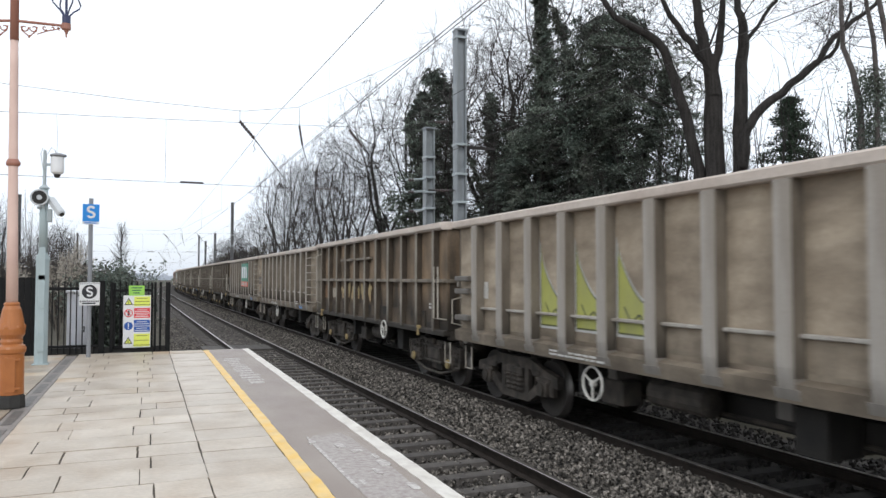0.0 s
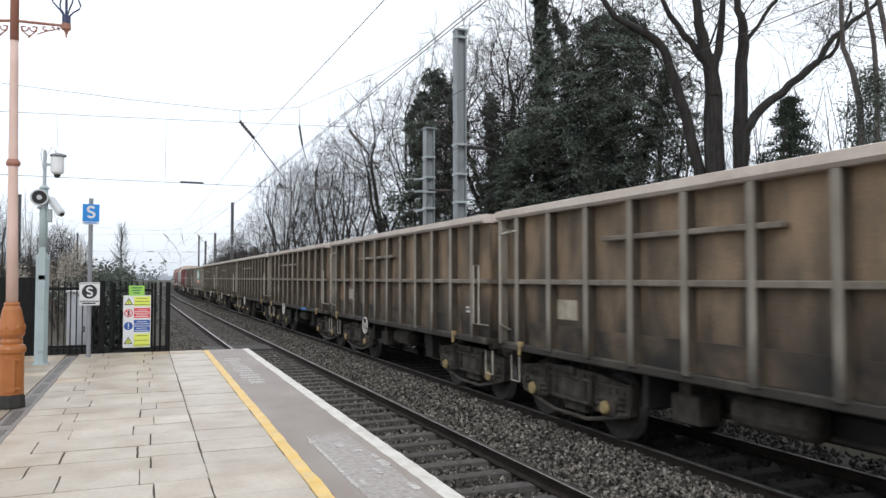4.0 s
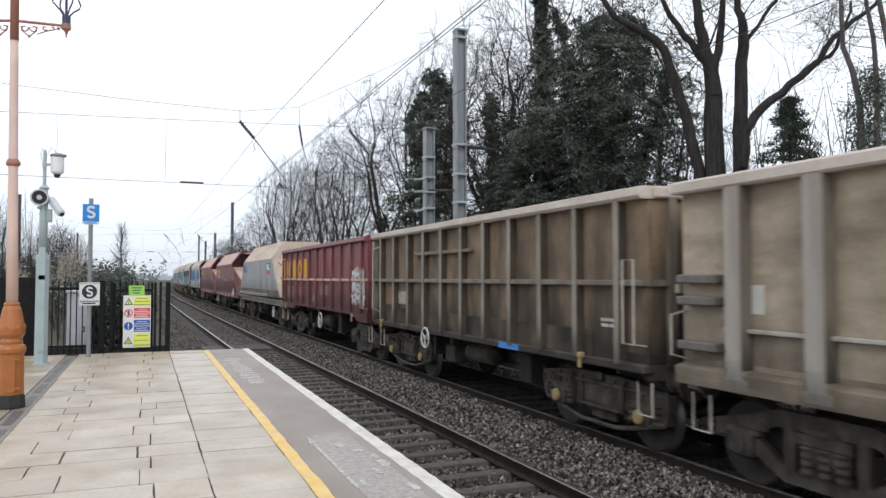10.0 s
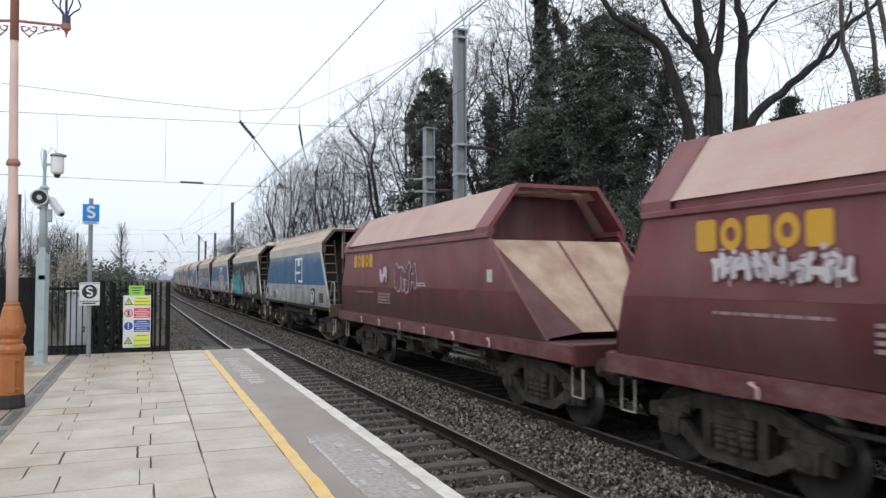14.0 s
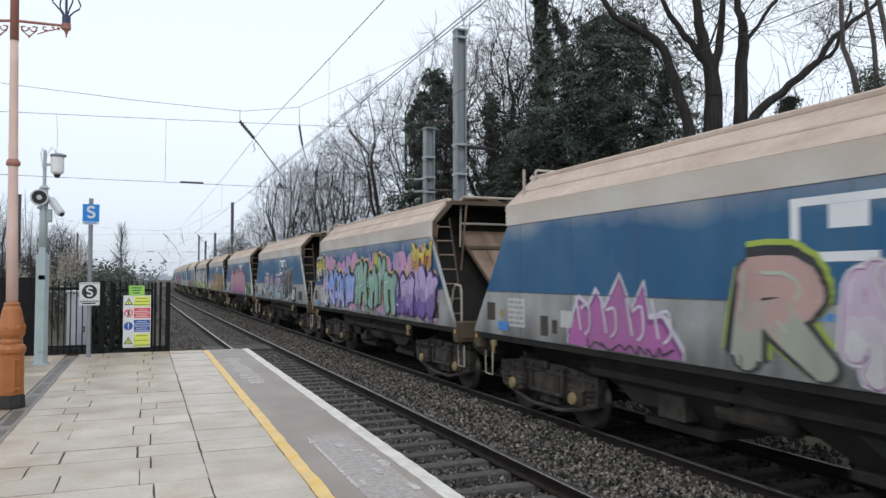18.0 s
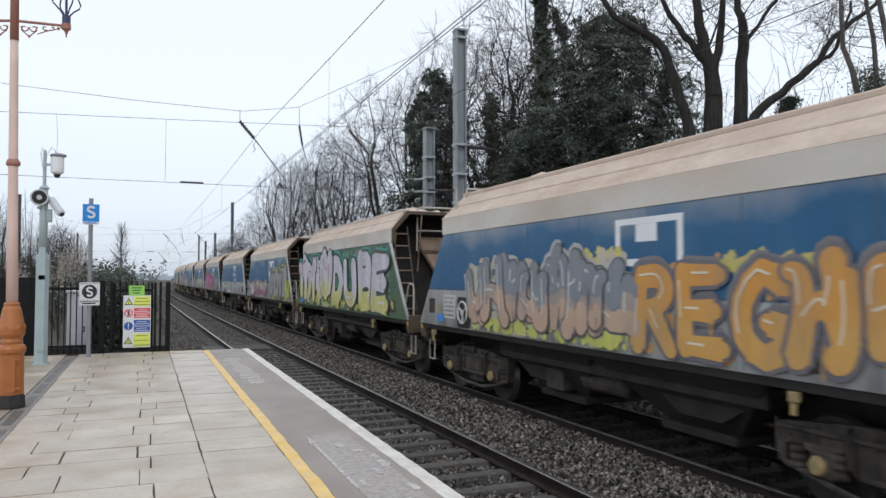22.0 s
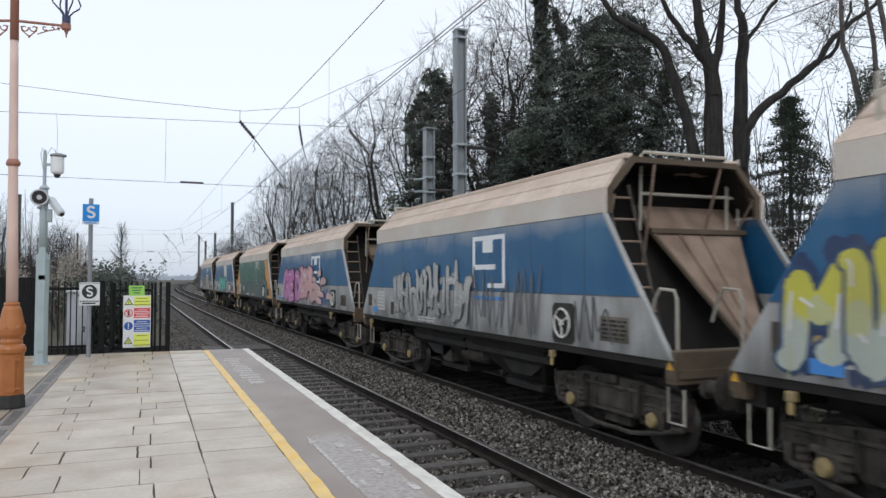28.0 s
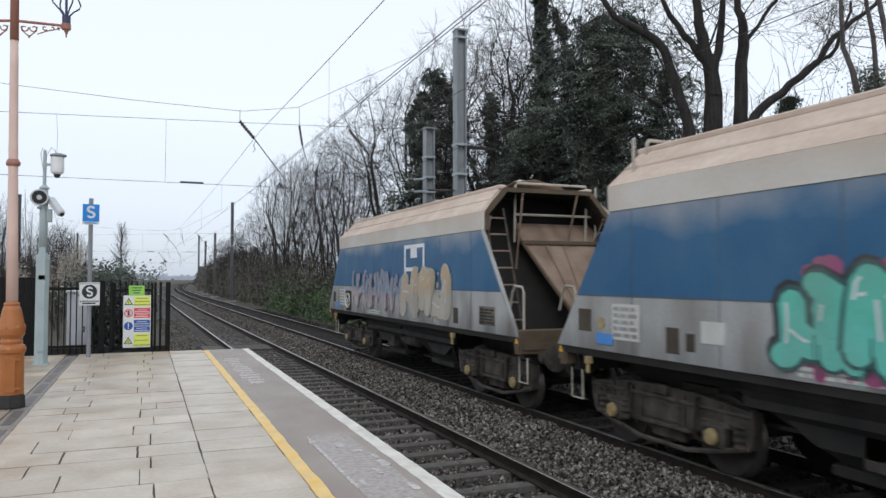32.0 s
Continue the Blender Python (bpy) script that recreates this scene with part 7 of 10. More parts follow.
def graffiti(wagon, y_rear, y_front, z0, z1, letters, fill, second, line, seed, shine=None, cloud=None, x=None, fat=0.17, split=0.45, mass=None, glow=None, letters_as="", rim=1.0):
    """A sprayed piece along the side, from its rear end to its front end: one part for each interlocking form."""
    r = random.Random(seed)
    x = -(SIDE + 0.006) if x is None else x
    z0 = max(z0, 1.33)
    letters = len(letters_as) or max(1, round(letters * 1.1))
    halo = shine is not None and seed % 4 == 1 and not mass
    blend = tuple((fill[i] + second[i]) / 2 for i in range(3))
    mats = [paint(*line), paint(*fill), paint(*second), paint(*(shine or fill)), paint(*(cloud or second)), paint(*blend), paint(*(mass or line)), paint(*(glow or line))]
    length = y_rear - y_front
    step = length / letters
    h = z1 - z0
    if cloud or letters > 2:
        # a mist of overspray round and behind the forms
        s = Shape()
        for i in range(int(length * (48 if cloud else 10))):
            q = r.uniform(0.03, 0.10 if not cloud else 0.16) * min(1.0, h + 0.3)
            y, z = r.uniform(y_front + q, y_rear - q), r.uniform(z0, z1 + 0.08)
            z = min(3.10 - q, max(1.33 + q, z))
            flat(s, [(y + q * r.uniform(0.8, 1.15) * math.cos(t * 0.7), z + q * r.uniform(0.8, 1.15) * math.sin(t * 0.7)) for t in range(9)], x - 0.000012 * i, 0)
        tagged(part("graffiti_ground", s, mats[4] if cloud else mats[5], wagon, "sprayed mist of colour behind the lettering"), kind="stuff")
    for i in range(letters):
        form = GLYPHS[letters_as[i]] if letters_as[i:i + 1] in GLYPHS else sprayed_form(r)
        left = y_rear - step * (i - 0.06) + r.uniform(-0.06, 0.08) * step
        w, hh = step * (1.0 if letters_as else r.uniform(1.15, 1.4)), h * r.uniform(0.88, 1.05)
        base = z0 + r.uniform(0.0, 0.08) * h
        tilt = r.uniform(-0.10, 0.10)
        layer = x - (0.012 if mass else 0.005) - 0.016 * (i % 2)
        half = min(fat * w * 0.80, 0.17 * hh) * r.uniform(0.9, 1.15)
        s = Shape()
        sharp = r.random() < 0.5
        lines = [bend([(left - w * (u + tilt * (v - 0.5)), base + half * 0.6 + (hh - half * 1.2) * v) for u, v in stroke], 2 if sharp else 5) for stroke in form]
        mark = base + hh * (split + r.uniform(-0.06, 0.06))
        swell = r.uniform(-0.25, 0.25)
        edge = max(0.012, min(0.034, half * 0.22)) * rim
        tone = lambda z: 2 if z < mark - 0.06 * h else (5 if z < mark + 0.08 * h else 1)
        # a thick shadow behind the form, and a thin bright band round that
        for k, grow, lie in ((7, 0.10, 0.002), (6, 0.06, 0.0055)):
            if (glow, mass)[7 - k]:
                for pts in lines:
                    ribbon(s, [(y + (0.03 if k == 6 else 0.015), z + (0.03 if k == 6 else 0.04)) for y, z in pts], half + grow, x - lie, k, swell)
        for q0, pts in enumerate(lines):
            for k, grow, lie in ((3, edge * 2.6, 0.0), (0, edge * (1.0 if halo else 1.5), 0.0022)):
                if k == 3 and not halo:
                    continue
                ribbon(s, pts, half + grow, layer - lie - 0.0004 * q0, k, swell)
                for e in (pts[0], pts[-1]):
                    q = half * 0.9 + grow
                    flat(s, [(e[0] + q * math.cos(t * 0.63), max(1.32, e[1] + q * 0.8 * math.sin(t * 0.63))) for t in range(10)], layer - lie - 0.0004 * q0 - 0.0008, k)
        for q0, pts in enumerate(lines):
            ribbon(s, pts, half, layer - 0.006 - 0.0015 * q0, tone, swell)
            for e in (pts[0], pts[-1]):
                flat(s, [(e[0] + half * 0.9 * math.cos(t * 0.63), max(1.32, e[1] + half * 0.75 * math.sin(t * 0.63))) for t in range(10)], layer - 0.006 - 0.0015 * q0 - 0.0012, tone(e[1]))
        # inner lines, highlights and drips
        for pts in lines:
            cut = pts[1:max(3, len(pts) * 2 // 3)]
            ribbon(s, [(y + half * 0.45, z + half * 0.2) for y, z in cut], max(0.007, half * 0.11), layer - 0.0135, 3)
        for _ in range(2):
            y = left - w * r.uniform(0.1, 0.9)
            z = base + hh * r.uniform(0.1, 0.5)
            ribbon(s, [(y, z), (y + r.uniform(-0.01, 0.01), max(1.33, z - r.uniform(0.1, 0.4) * hh))], 0.008, layer - 0.0142, r.choice((0, 2, 5)))
        tagged(part("graffiti_form", s, mats, wagon, "interlocking sprayed graffiti form with outlines"), kind="stuff")


def tag(wagon, y_rear, y_front, z0, z1, colour, seed, w=0.016, x=None):
    """A quick sprayed scrawl."""
    r = random.Random(seed)
    x = -(SIDE + 0.012) if x is None else x
    s = Shape()
    pts = []
    n = max(4, int((y_rear - y_front) * 9))
    for i in range(n + 1):
        u = i / n
        pts.append((y_rear + (y_front - y_rear) * u + r.uniform(-0.10, 0.10), (z0 if i % 2 else z1) + r.uniform(-0.28, 0.28) * (z1 - z0)))
    ribbon(s, bend(pts, 6), w * 0.7, x, 0)
    return part("graffiti_tag", s, paint(*colour), wagon, "sprayed scrawl")


# --- the two kinds of grey and brown box wagon ---
def box_shell(wagon, key, half, zf, zt, wall, mat, x=SIDE - 0.07):
    """Floor and four thick walls, open above."""
    part("floor", shared("floor:" + key, lambda: Shape().box(-x, x, -half, half, zf, zf + 0.12), mat), None, wagon, "steel floor")
    for d in (-1, 1):
        part("side_wall", shared("side_wall:%s%d" % (key, d), lambda: Shape().box(min(d * x, d * (x - wall)), max(d * x, d * (x - wall)), -half, half, zf + 0.12, zt), mat), None, wagon, "grimy stained side sheet")
        part("end_wall", shared("end_wall:%s%d" % (key, d), lambda: Shape().box(-x + wall, x - wall, min(d * half, d * (half - wall)), max(d * half, d * (half - wall)), zf + 0.12, zt), mat), None, wagon)


def underframe(wagon, half, mat, z0=1.0, z1=1.2):
    part("underframe", shared("underframe:%.2f%s" % (half, mat.name), lambda: Shape().box(-0.35, 0.35, -half, half, 0.88, z1 - 0.01).box(-1.2, 1.2, -half, -half + 0.18, z0, z1 - 0.01).box(-1.2, 1.2, half - 0.18, half, z0, z1 - 0.01)
         .box(-0.9, 0.9, -1.6, -1.4, 0.80, z1 - 0.02).box(-0.9, 0.9, 1.4, 1.6, 0.80, z1 - 0.02), mat), None, wagon)
    part("air_tank", shared("air_tank", lambda: Shape().lathe([(0.10, -0.55), (0.19, -0.5), (0.19, 0.5), (0.10, 0.55)], (-0.75, 0.2, 0.78), 14, "y"), M_BOGIE), None, wagon)
    part("brake_gear", shared("brake_gear", lambda: Shape().box(-0.2, 0.2, -1.9, -1.2, 0.45, 0.8, 0.02).tube([(-0.5, -3.2, 0.62), (-0.5, 3.2, 0.62)], 0.03, 6).tube([(0.5, -3.2, 0.62), (0.5, 3.2, 0.62)], 0.03, 6).box(-0.95, -0.6, 1.2, 1.7, 0.5, 0.85, 0.02), M_BOGIE), None, wagon)


def rigging(wagon):
    # black boxes added to fill the space under the floor with shade
    part("brake_rigging", shared("post_rigging", lambda: Shape().box(-0.45, 0.45, -2.5, 2.5, 0.55, 0.87, 0.02).box(-1.0, -0.5, -2.1, -1.7, 0.50, 1.0, 0.02).box(-1.05, 1.05, 2.0, 2.12, 0.6, 1.05), M_SOOTSHADE), None, wagon, "sooty beams and brake rigging under the floor")


def rib_wagon(at, logo, seed, label, wheel_at=1.4):
    half = 5.95
    w = thing("box_wagon", label, "freight wagon", "wagons of the freight train", at=at)
    box_shell(w, "rib", half, 1.25, 3.30, 0.05, M_RIBPANEL, 1.25)
    for d in (-1, 1):
        part("top_rail", shared("rib_top:%d" % d, lambda: Shape().box(min(d * 1.17, d * 1.42), max(d * 1.17, d * 1.42), -half - 0.03, half + 0.03, 3.23, 3.375, 0.025), M_RIMDUST), None, w, "dusty top rail")
        part("end_rail", shared("rib_end:%d" % d, lambda: Shape().box(-1.21, 1.21, d * half - 0.09, d * half + 0.09, 3.24, 3.375, 0.025), M_RIMDUST), None, w)
        part("sole_bar", shared("rib_sole:%d" % d, lambda: Shape().prism([(d * 1.25, 1.31), (d * 1.39, 1.27), (d * 1.37, 1.08), (d * 1.10, 1.06), (d * 1.10, 1.26)], -half, half, "y"), M_RIBPANEL), None, w)
        part("side_rail", shared("rib_ledge:%d" % d, lambda: Shape().box(min(d * 1.25, d * 1.33), max(d * 1.25, d * 1.33), -half + 0.9, half - 0.7, 1.70, 1.745, 0.01), M_RIB), None, w)
        for i in range(11):
            y = -4.98 + i * 1.0
            part("rib", shared("rib:%d" % d, lambda: Shape().prism([(d * 1.25, 3.23), (d * 1.415, 3.23), (d * 1.415, 1.42), (d * 1.392, 1.22), (d * 1.25, 1.22)], -0.105, 0.105, "y"), M_RIB), None, w, at=pose(0, y, 0))
            # thin brown sheet on the rib's leading face only
            part("rib_web", shared("rib_web:%d" % d, lambda: Shape().box(min(d * 1.255, d * 1.405), max(d * 1.255, d * 1.405), -0.112, -0.106, 1.32, 3.226), M_BROWNPOST), None, w, "brown leading flange, darker than its rib", at=pose(0, y, 0))
            part("rib_foot", shared("rib_foot:%d" % d, lambda: Shape().prism([(d * 1.31, 1.22), (d * 1.40, 1.22), (d * 1.37, 1.10)], -0.15, 0.15, "y"), M_RIB), None, w, at=pose(0, y, 0))
        for i in range(7):
            part("rung", shared("rung:%d" % d, lambda: Shape().tube([(d * 1.25, -0.38, 0), (d * 1.42, -0.38, 0), (d * 1.42, 0.38, 0), (d * 1.25, 0.38, 0)], 0.014, 5), M_RUNGS), None, w, "pale ladder rung", at=pose(0, -half + 0.5, 1.42 + i * 0.26))
        for i in range(3):
            part("end_shelf", shared("shelf:%d" % d, lambda: Shape().box(min(d * 1.25, d * 1.43), max(d * 1.25, d * 1.43), -0.3, 0.3, -0.05, 0.05, 0.015), M_RIB), None, w, at=pose(0, half - 0.38, (1.52, 2.02, 2.26)[i]))
        part("end_grab", shared("grab:%d" % d, lambda: Shape().tube([(d * 1.25, 0.3, 1.35), (d * 1.45, 0.33, 1.40), (d * 1.45, 0.33, 1.85), (d * 1.25, 0.3, 1.9)], 0.016, 5), M_RUNGS), None, w, at=pose(0, half - 0.35, 0))
        part("end_post", shared("rib_endpost:%d" % d, lambda: Shape().box(-1.0, -0.85, -0.08, 0.0, 1.25, 3.24).box(0.85, 1.0, -0.08, 0, 1.25, 3.24).box(-0.08, 0.08, -0.08, 0, 1.25, 3.24).box(-1.3, 1.3, -0.06, 0, 2.1, 2.2), M_RIB), None, w, at=pose(0, d * half if d < 0 else half + 0.08, 0))
    underframe(w, half, M_RIB)
    rigging(w)
    lade(w, 1.19, half - 0.12, 3.02, seed, 0.1)
    bogie(w, -4.35, False, "heavy")
    bogie(w, 4.35, False, "heavy")
    coupling(w, half - 0.02)
    handwheel(w, -1.30, wheel_at, 0.82, 0.23)
    text_rows(w, 1.0, 2.4, 1.12, 1.22, 2, M_LABEL, seed, x=-1.385)
    text_rows(w, -3.4, -2.9, 1.25, 1.4, 2, M_LABEL, seed + 1, x=-1.385)
    plate(w, "blue_plate", -4.2, -3.7, 1.13, 1.24, M_LABELBLUE, "small blue plate", x=-1.385)
    plate(w, "label", half - 1.2, half - 0.8, 1.9, 2.2, M_LABEL, "faded pale label", x=-1.254)
    if logo:
        sign = part("sign_board", Shape().box(-1.435, -1.418, -2.82, -0.30, 2.07, 3.07, 0.006), M_LOGOGREEN, w, "green company board with white shapes over a red band")
        red = part("red_band", Shape().box(-1.435, -1.418, -2.82, -0.30, 1.79, 2.067, 0.006), M_LOGORED, sign)
        x0, x1 = -1.440, -1.4355
        z0, z1 = 2.26, 2.90
        first = Shape().prism([(-0.48, z0), (-0.48, z1), (-1.14, z1), (-1.14, z0)], x0, x1)
        middle = Shape().prism([(-1.36, z0), (-1.36, z1), (-1.90, z1), (-1.96, z1 - 0.2), (-1.96, z0)], x0, x1)
        last = Shape().prism([(-2.14, z0), (-2.14, z1), (-2.32, z1), (-2.62, z0 + 0.14), (-2.62, z0)], x0, x1)
        for shape in (first, middle, last):
            part("white_shape", shape, M_WHITE, sign)
        letters = Shape()
        for i in range(10):
            if i != 6:
                letters.box(x0, x1, -0.60 - i * 0.22, -0.46 - i * 0.22, 1.85, 2.01)
        part("pale_bars", letters, M_LABEL, red)
    return w


def post_wagon(at, seed, label, body=None, posts=None, maroon=False, wheel_at=1.75):
    half = 5.55 if not maroon else 6.05
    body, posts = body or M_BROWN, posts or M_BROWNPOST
    tint = body.name
    w = thing("box_wagon", label, "freight wagon", "wagons of the freight train", at=at)
    zl = 1.16 if not maroon else 1.30
    sheet = 1.33 if maroon else 1.265
    upright = posts if maroon else M_POSTSTEEL
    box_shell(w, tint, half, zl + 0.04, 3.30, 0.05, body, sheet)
    count = 11
    pitch = (half * 2 - 1.15) / (count - 1)
    for d in (-1, 1):
        part("top_rail", shared("post_top:%d%s" % (d, tint), lambda: Shape().prism([(d * 1.18, 3.26), (d * 1.40, 3.26), (d * 1.44, 3.30), (d * 1.43, 3.40), (d * 1.36, 3.42), (d * 1.18, 3.42)], -half - 0.03, half + 0.03, "y"), M_RIMDUST if not maroon else body), None, w, "dusty top rail")
        part("end_rail", shared("post_end:%d%s" % (d, tint), lambda: Shape().box(-1.21, 1.21, d * half - 0.08, d * half + 0.08, 3.27, 3.42, 0.02), M_RIMDUST if not maroon else body), None, w)
        part("mid_rail", shared("post_mid:%d%s" % (d, tint), lambda: Shape().box(min(d * sheet, d * 1.385), max(d * sheet, d * 1.385), -half, half, 2.17, 2.25, 0.012), posts if not maroon else M_MAROONDUST), None, w)
        if not maroon:
            part("stiffener", shared("post_stiff:%d%s" % (d, tint), lambda: Shape().box(min(d * sheet, d * 1.38), max(d * sheet, d * 1.38), -0.45, 2.55, 2.76, 2.83, 0.012), posts), None, w)
            part("skirt", shared("post_skirt:%d" % d, lambda: Shape().box(min(d * 1.266, d * 1.29), max(d * 1.266, d * 1.29), -half + 1.2, half - 0.9, 1.20, 1.56, 0.004), M_SKIRT), None, w, "black sooty lower plate")
            part("sole_bar", shared("post_sole:%d" % d, lambda: Shape().box(min(d * 1.10, d * 1.36), max(d * 1.10, d * 1.36), -half, half, 1.08, 1.20, 0.02), M_BROWNPOST), None, w)
        else:
            part("sole_bar", shared("maroon_sole:%d" % d, lambda: Shape().prism([(-half, 1.34), (-half, 1.05), (-half + 1.0, 1.05), (-half + 1.4, 1.22), (half - 2.6, 1.22), (half - 2.2, 1.08), (half, 1.08), (half, 1.34)], min(d * 1.15, d * 1.345), max(d * 1.15, d * 1.345)), body), None, w)
        for i in range(count):
            y = -half + 0.5 + i * pitch
            part("post", shared("post:%d%s" % (d, tint), lambda: Shape().box(min(d * sheet, d * 1.405), max(d * sheet, d * 1.405), -0.055, 0.055, zl, 3.26, 0.012), upright), None, w, at=pose(0, y, 0))
            if not maroon:
                # thin dark brown sheet on the post's leading face only
                part("post_web", shared("post_web:%d" % d, lambda: Shape().box(min(d * 1.27, d * 1.388), max(d * 1.27, d * 1.388), -0.062, -0.056, 1.22, 3.255), M_DARKBROWN), None, w, "dark brown leading flange", at=pose(0, y, 0))
        part("corner_post", shared("post_corner:%d%s" % (d, tint), lambda: Shape().box(min(d * 1.265, d * 1.40), max(d * 1.265, d * 1.40), -0.06, 0.06, zl, 3.26, 0.012), upright), None, w, at=pose(0, half - 0.06, 0))
        part("handrail", shared("handrail:%d" % d, lambda: Shape().tube([(d * 1.27, 0.11, 1.42), (d * 1.46, 0.11, 1.45), (d * 1.46, 0.11, 2.5), (d * 1.46, -0.11, 2.5), (d * 1.46, -0.11, 1.45), (d * 1.27, -0.11, 1.42)], 0.017, 6), M_RUNGS), None, w, "long looped handrail", at=pose(0, -half + 0.16, 0))
        part("handrail", shared("handrail_thin:%d" % d, lambda: Shape().tube([(d * 1.27, 0, 1.4), (d * 1.45, 0.02, 1.5), (d * 1.45, 0.02, 3.0), (d * 1.27, 0, 3.1)], 0.015, 6).tube([(d * 1.45, 0.02, 3.0), (d * 1.45, -0.45, 3.04), (d * 1.27, -0.47, 3.05)], 0.015, 5), M_RUNGS), None, w, at=pose(0, half - 0.2, 0))
        part("tie_ring", shared("tie_ring:%d" % d, lambda: Shape().box(min(d * 1.34, d * 1.42), max(d * 1.34, d * 1.42), -0.045, 0.045, 1.16, 1.24, 0.01).tube([(d * 1.40, 0, 1.16), (d * 1.40, 0, 1.03)], 0.03, 6), M_BOXCAP), None, w, "yellow jacking bracket", at=pose(0, -half + 1.35, 0))
        part("tie_ring", shared("tie_ring:%d" % d, None, None), None, w, "yellow jacking bracket", at=pose(0, half - 0.75, 0))
        part("end_post", shared("post_endpost:%d%s" % (d, tint), lambda: Shape().box(-1.0, -0.88, -0.08, 0.0, zl, 3.27).box(0.88, 1.0, -0.08, 0, zl, 3.27).box(-0.06, 0.06, -0.08, 0, zl, 3.27).box(-1.3, 1.3, -0.06, 0, 2.17, 2.25), posts), None, w, at=pose(0, d * half if d < 0 else half + 0.08, 0))
    underframe(w, half, M_BOGIE if not maroon else body)
    rigging(w)
    lade(w, sheet - 0.06, half - 0.12, 3.12, seed, 0.22)
    bogie(w, -half + 1.55, not maroon, "light" if not maroon else "heavy")
    bogie(w, half - 1.55, not maroon, "light" if not maroon else "heavy")
    coupling(w, half - 0.02)
    handwheel(w, -1.40, wheel_at, 1.0 if not maroon else 0.86, 0.25 if maroon else 0.21)
    r = random.Random(seed)
    if not maroon:
        plate(w, "label", half - 2.25, half - 1.55, 1.66, 1.95, M_OLDLABEL, "weathered pale data panel", x=-1.27)
        if r.random() < 0.65:
            plate(w, "data_panel", half - 1.30, half - 0.72, 1.62, 2.04, M_LABELRUST, "rust-orange panel", x=-1.27)
        if r.random() < 0.5:
            plate(w, "label", -half + 3.2, -half + 3.9, 1.09, 1.19, M_LABELBLUE if r.random() < 0.5 else M_LABEL, "small painted plate", x=-1.365)
        text_rows(w, -half + 0.7, -half + 1.0, 1.6, 1.75, 2, M_LABEL, seed, x=-1.273)
    return w


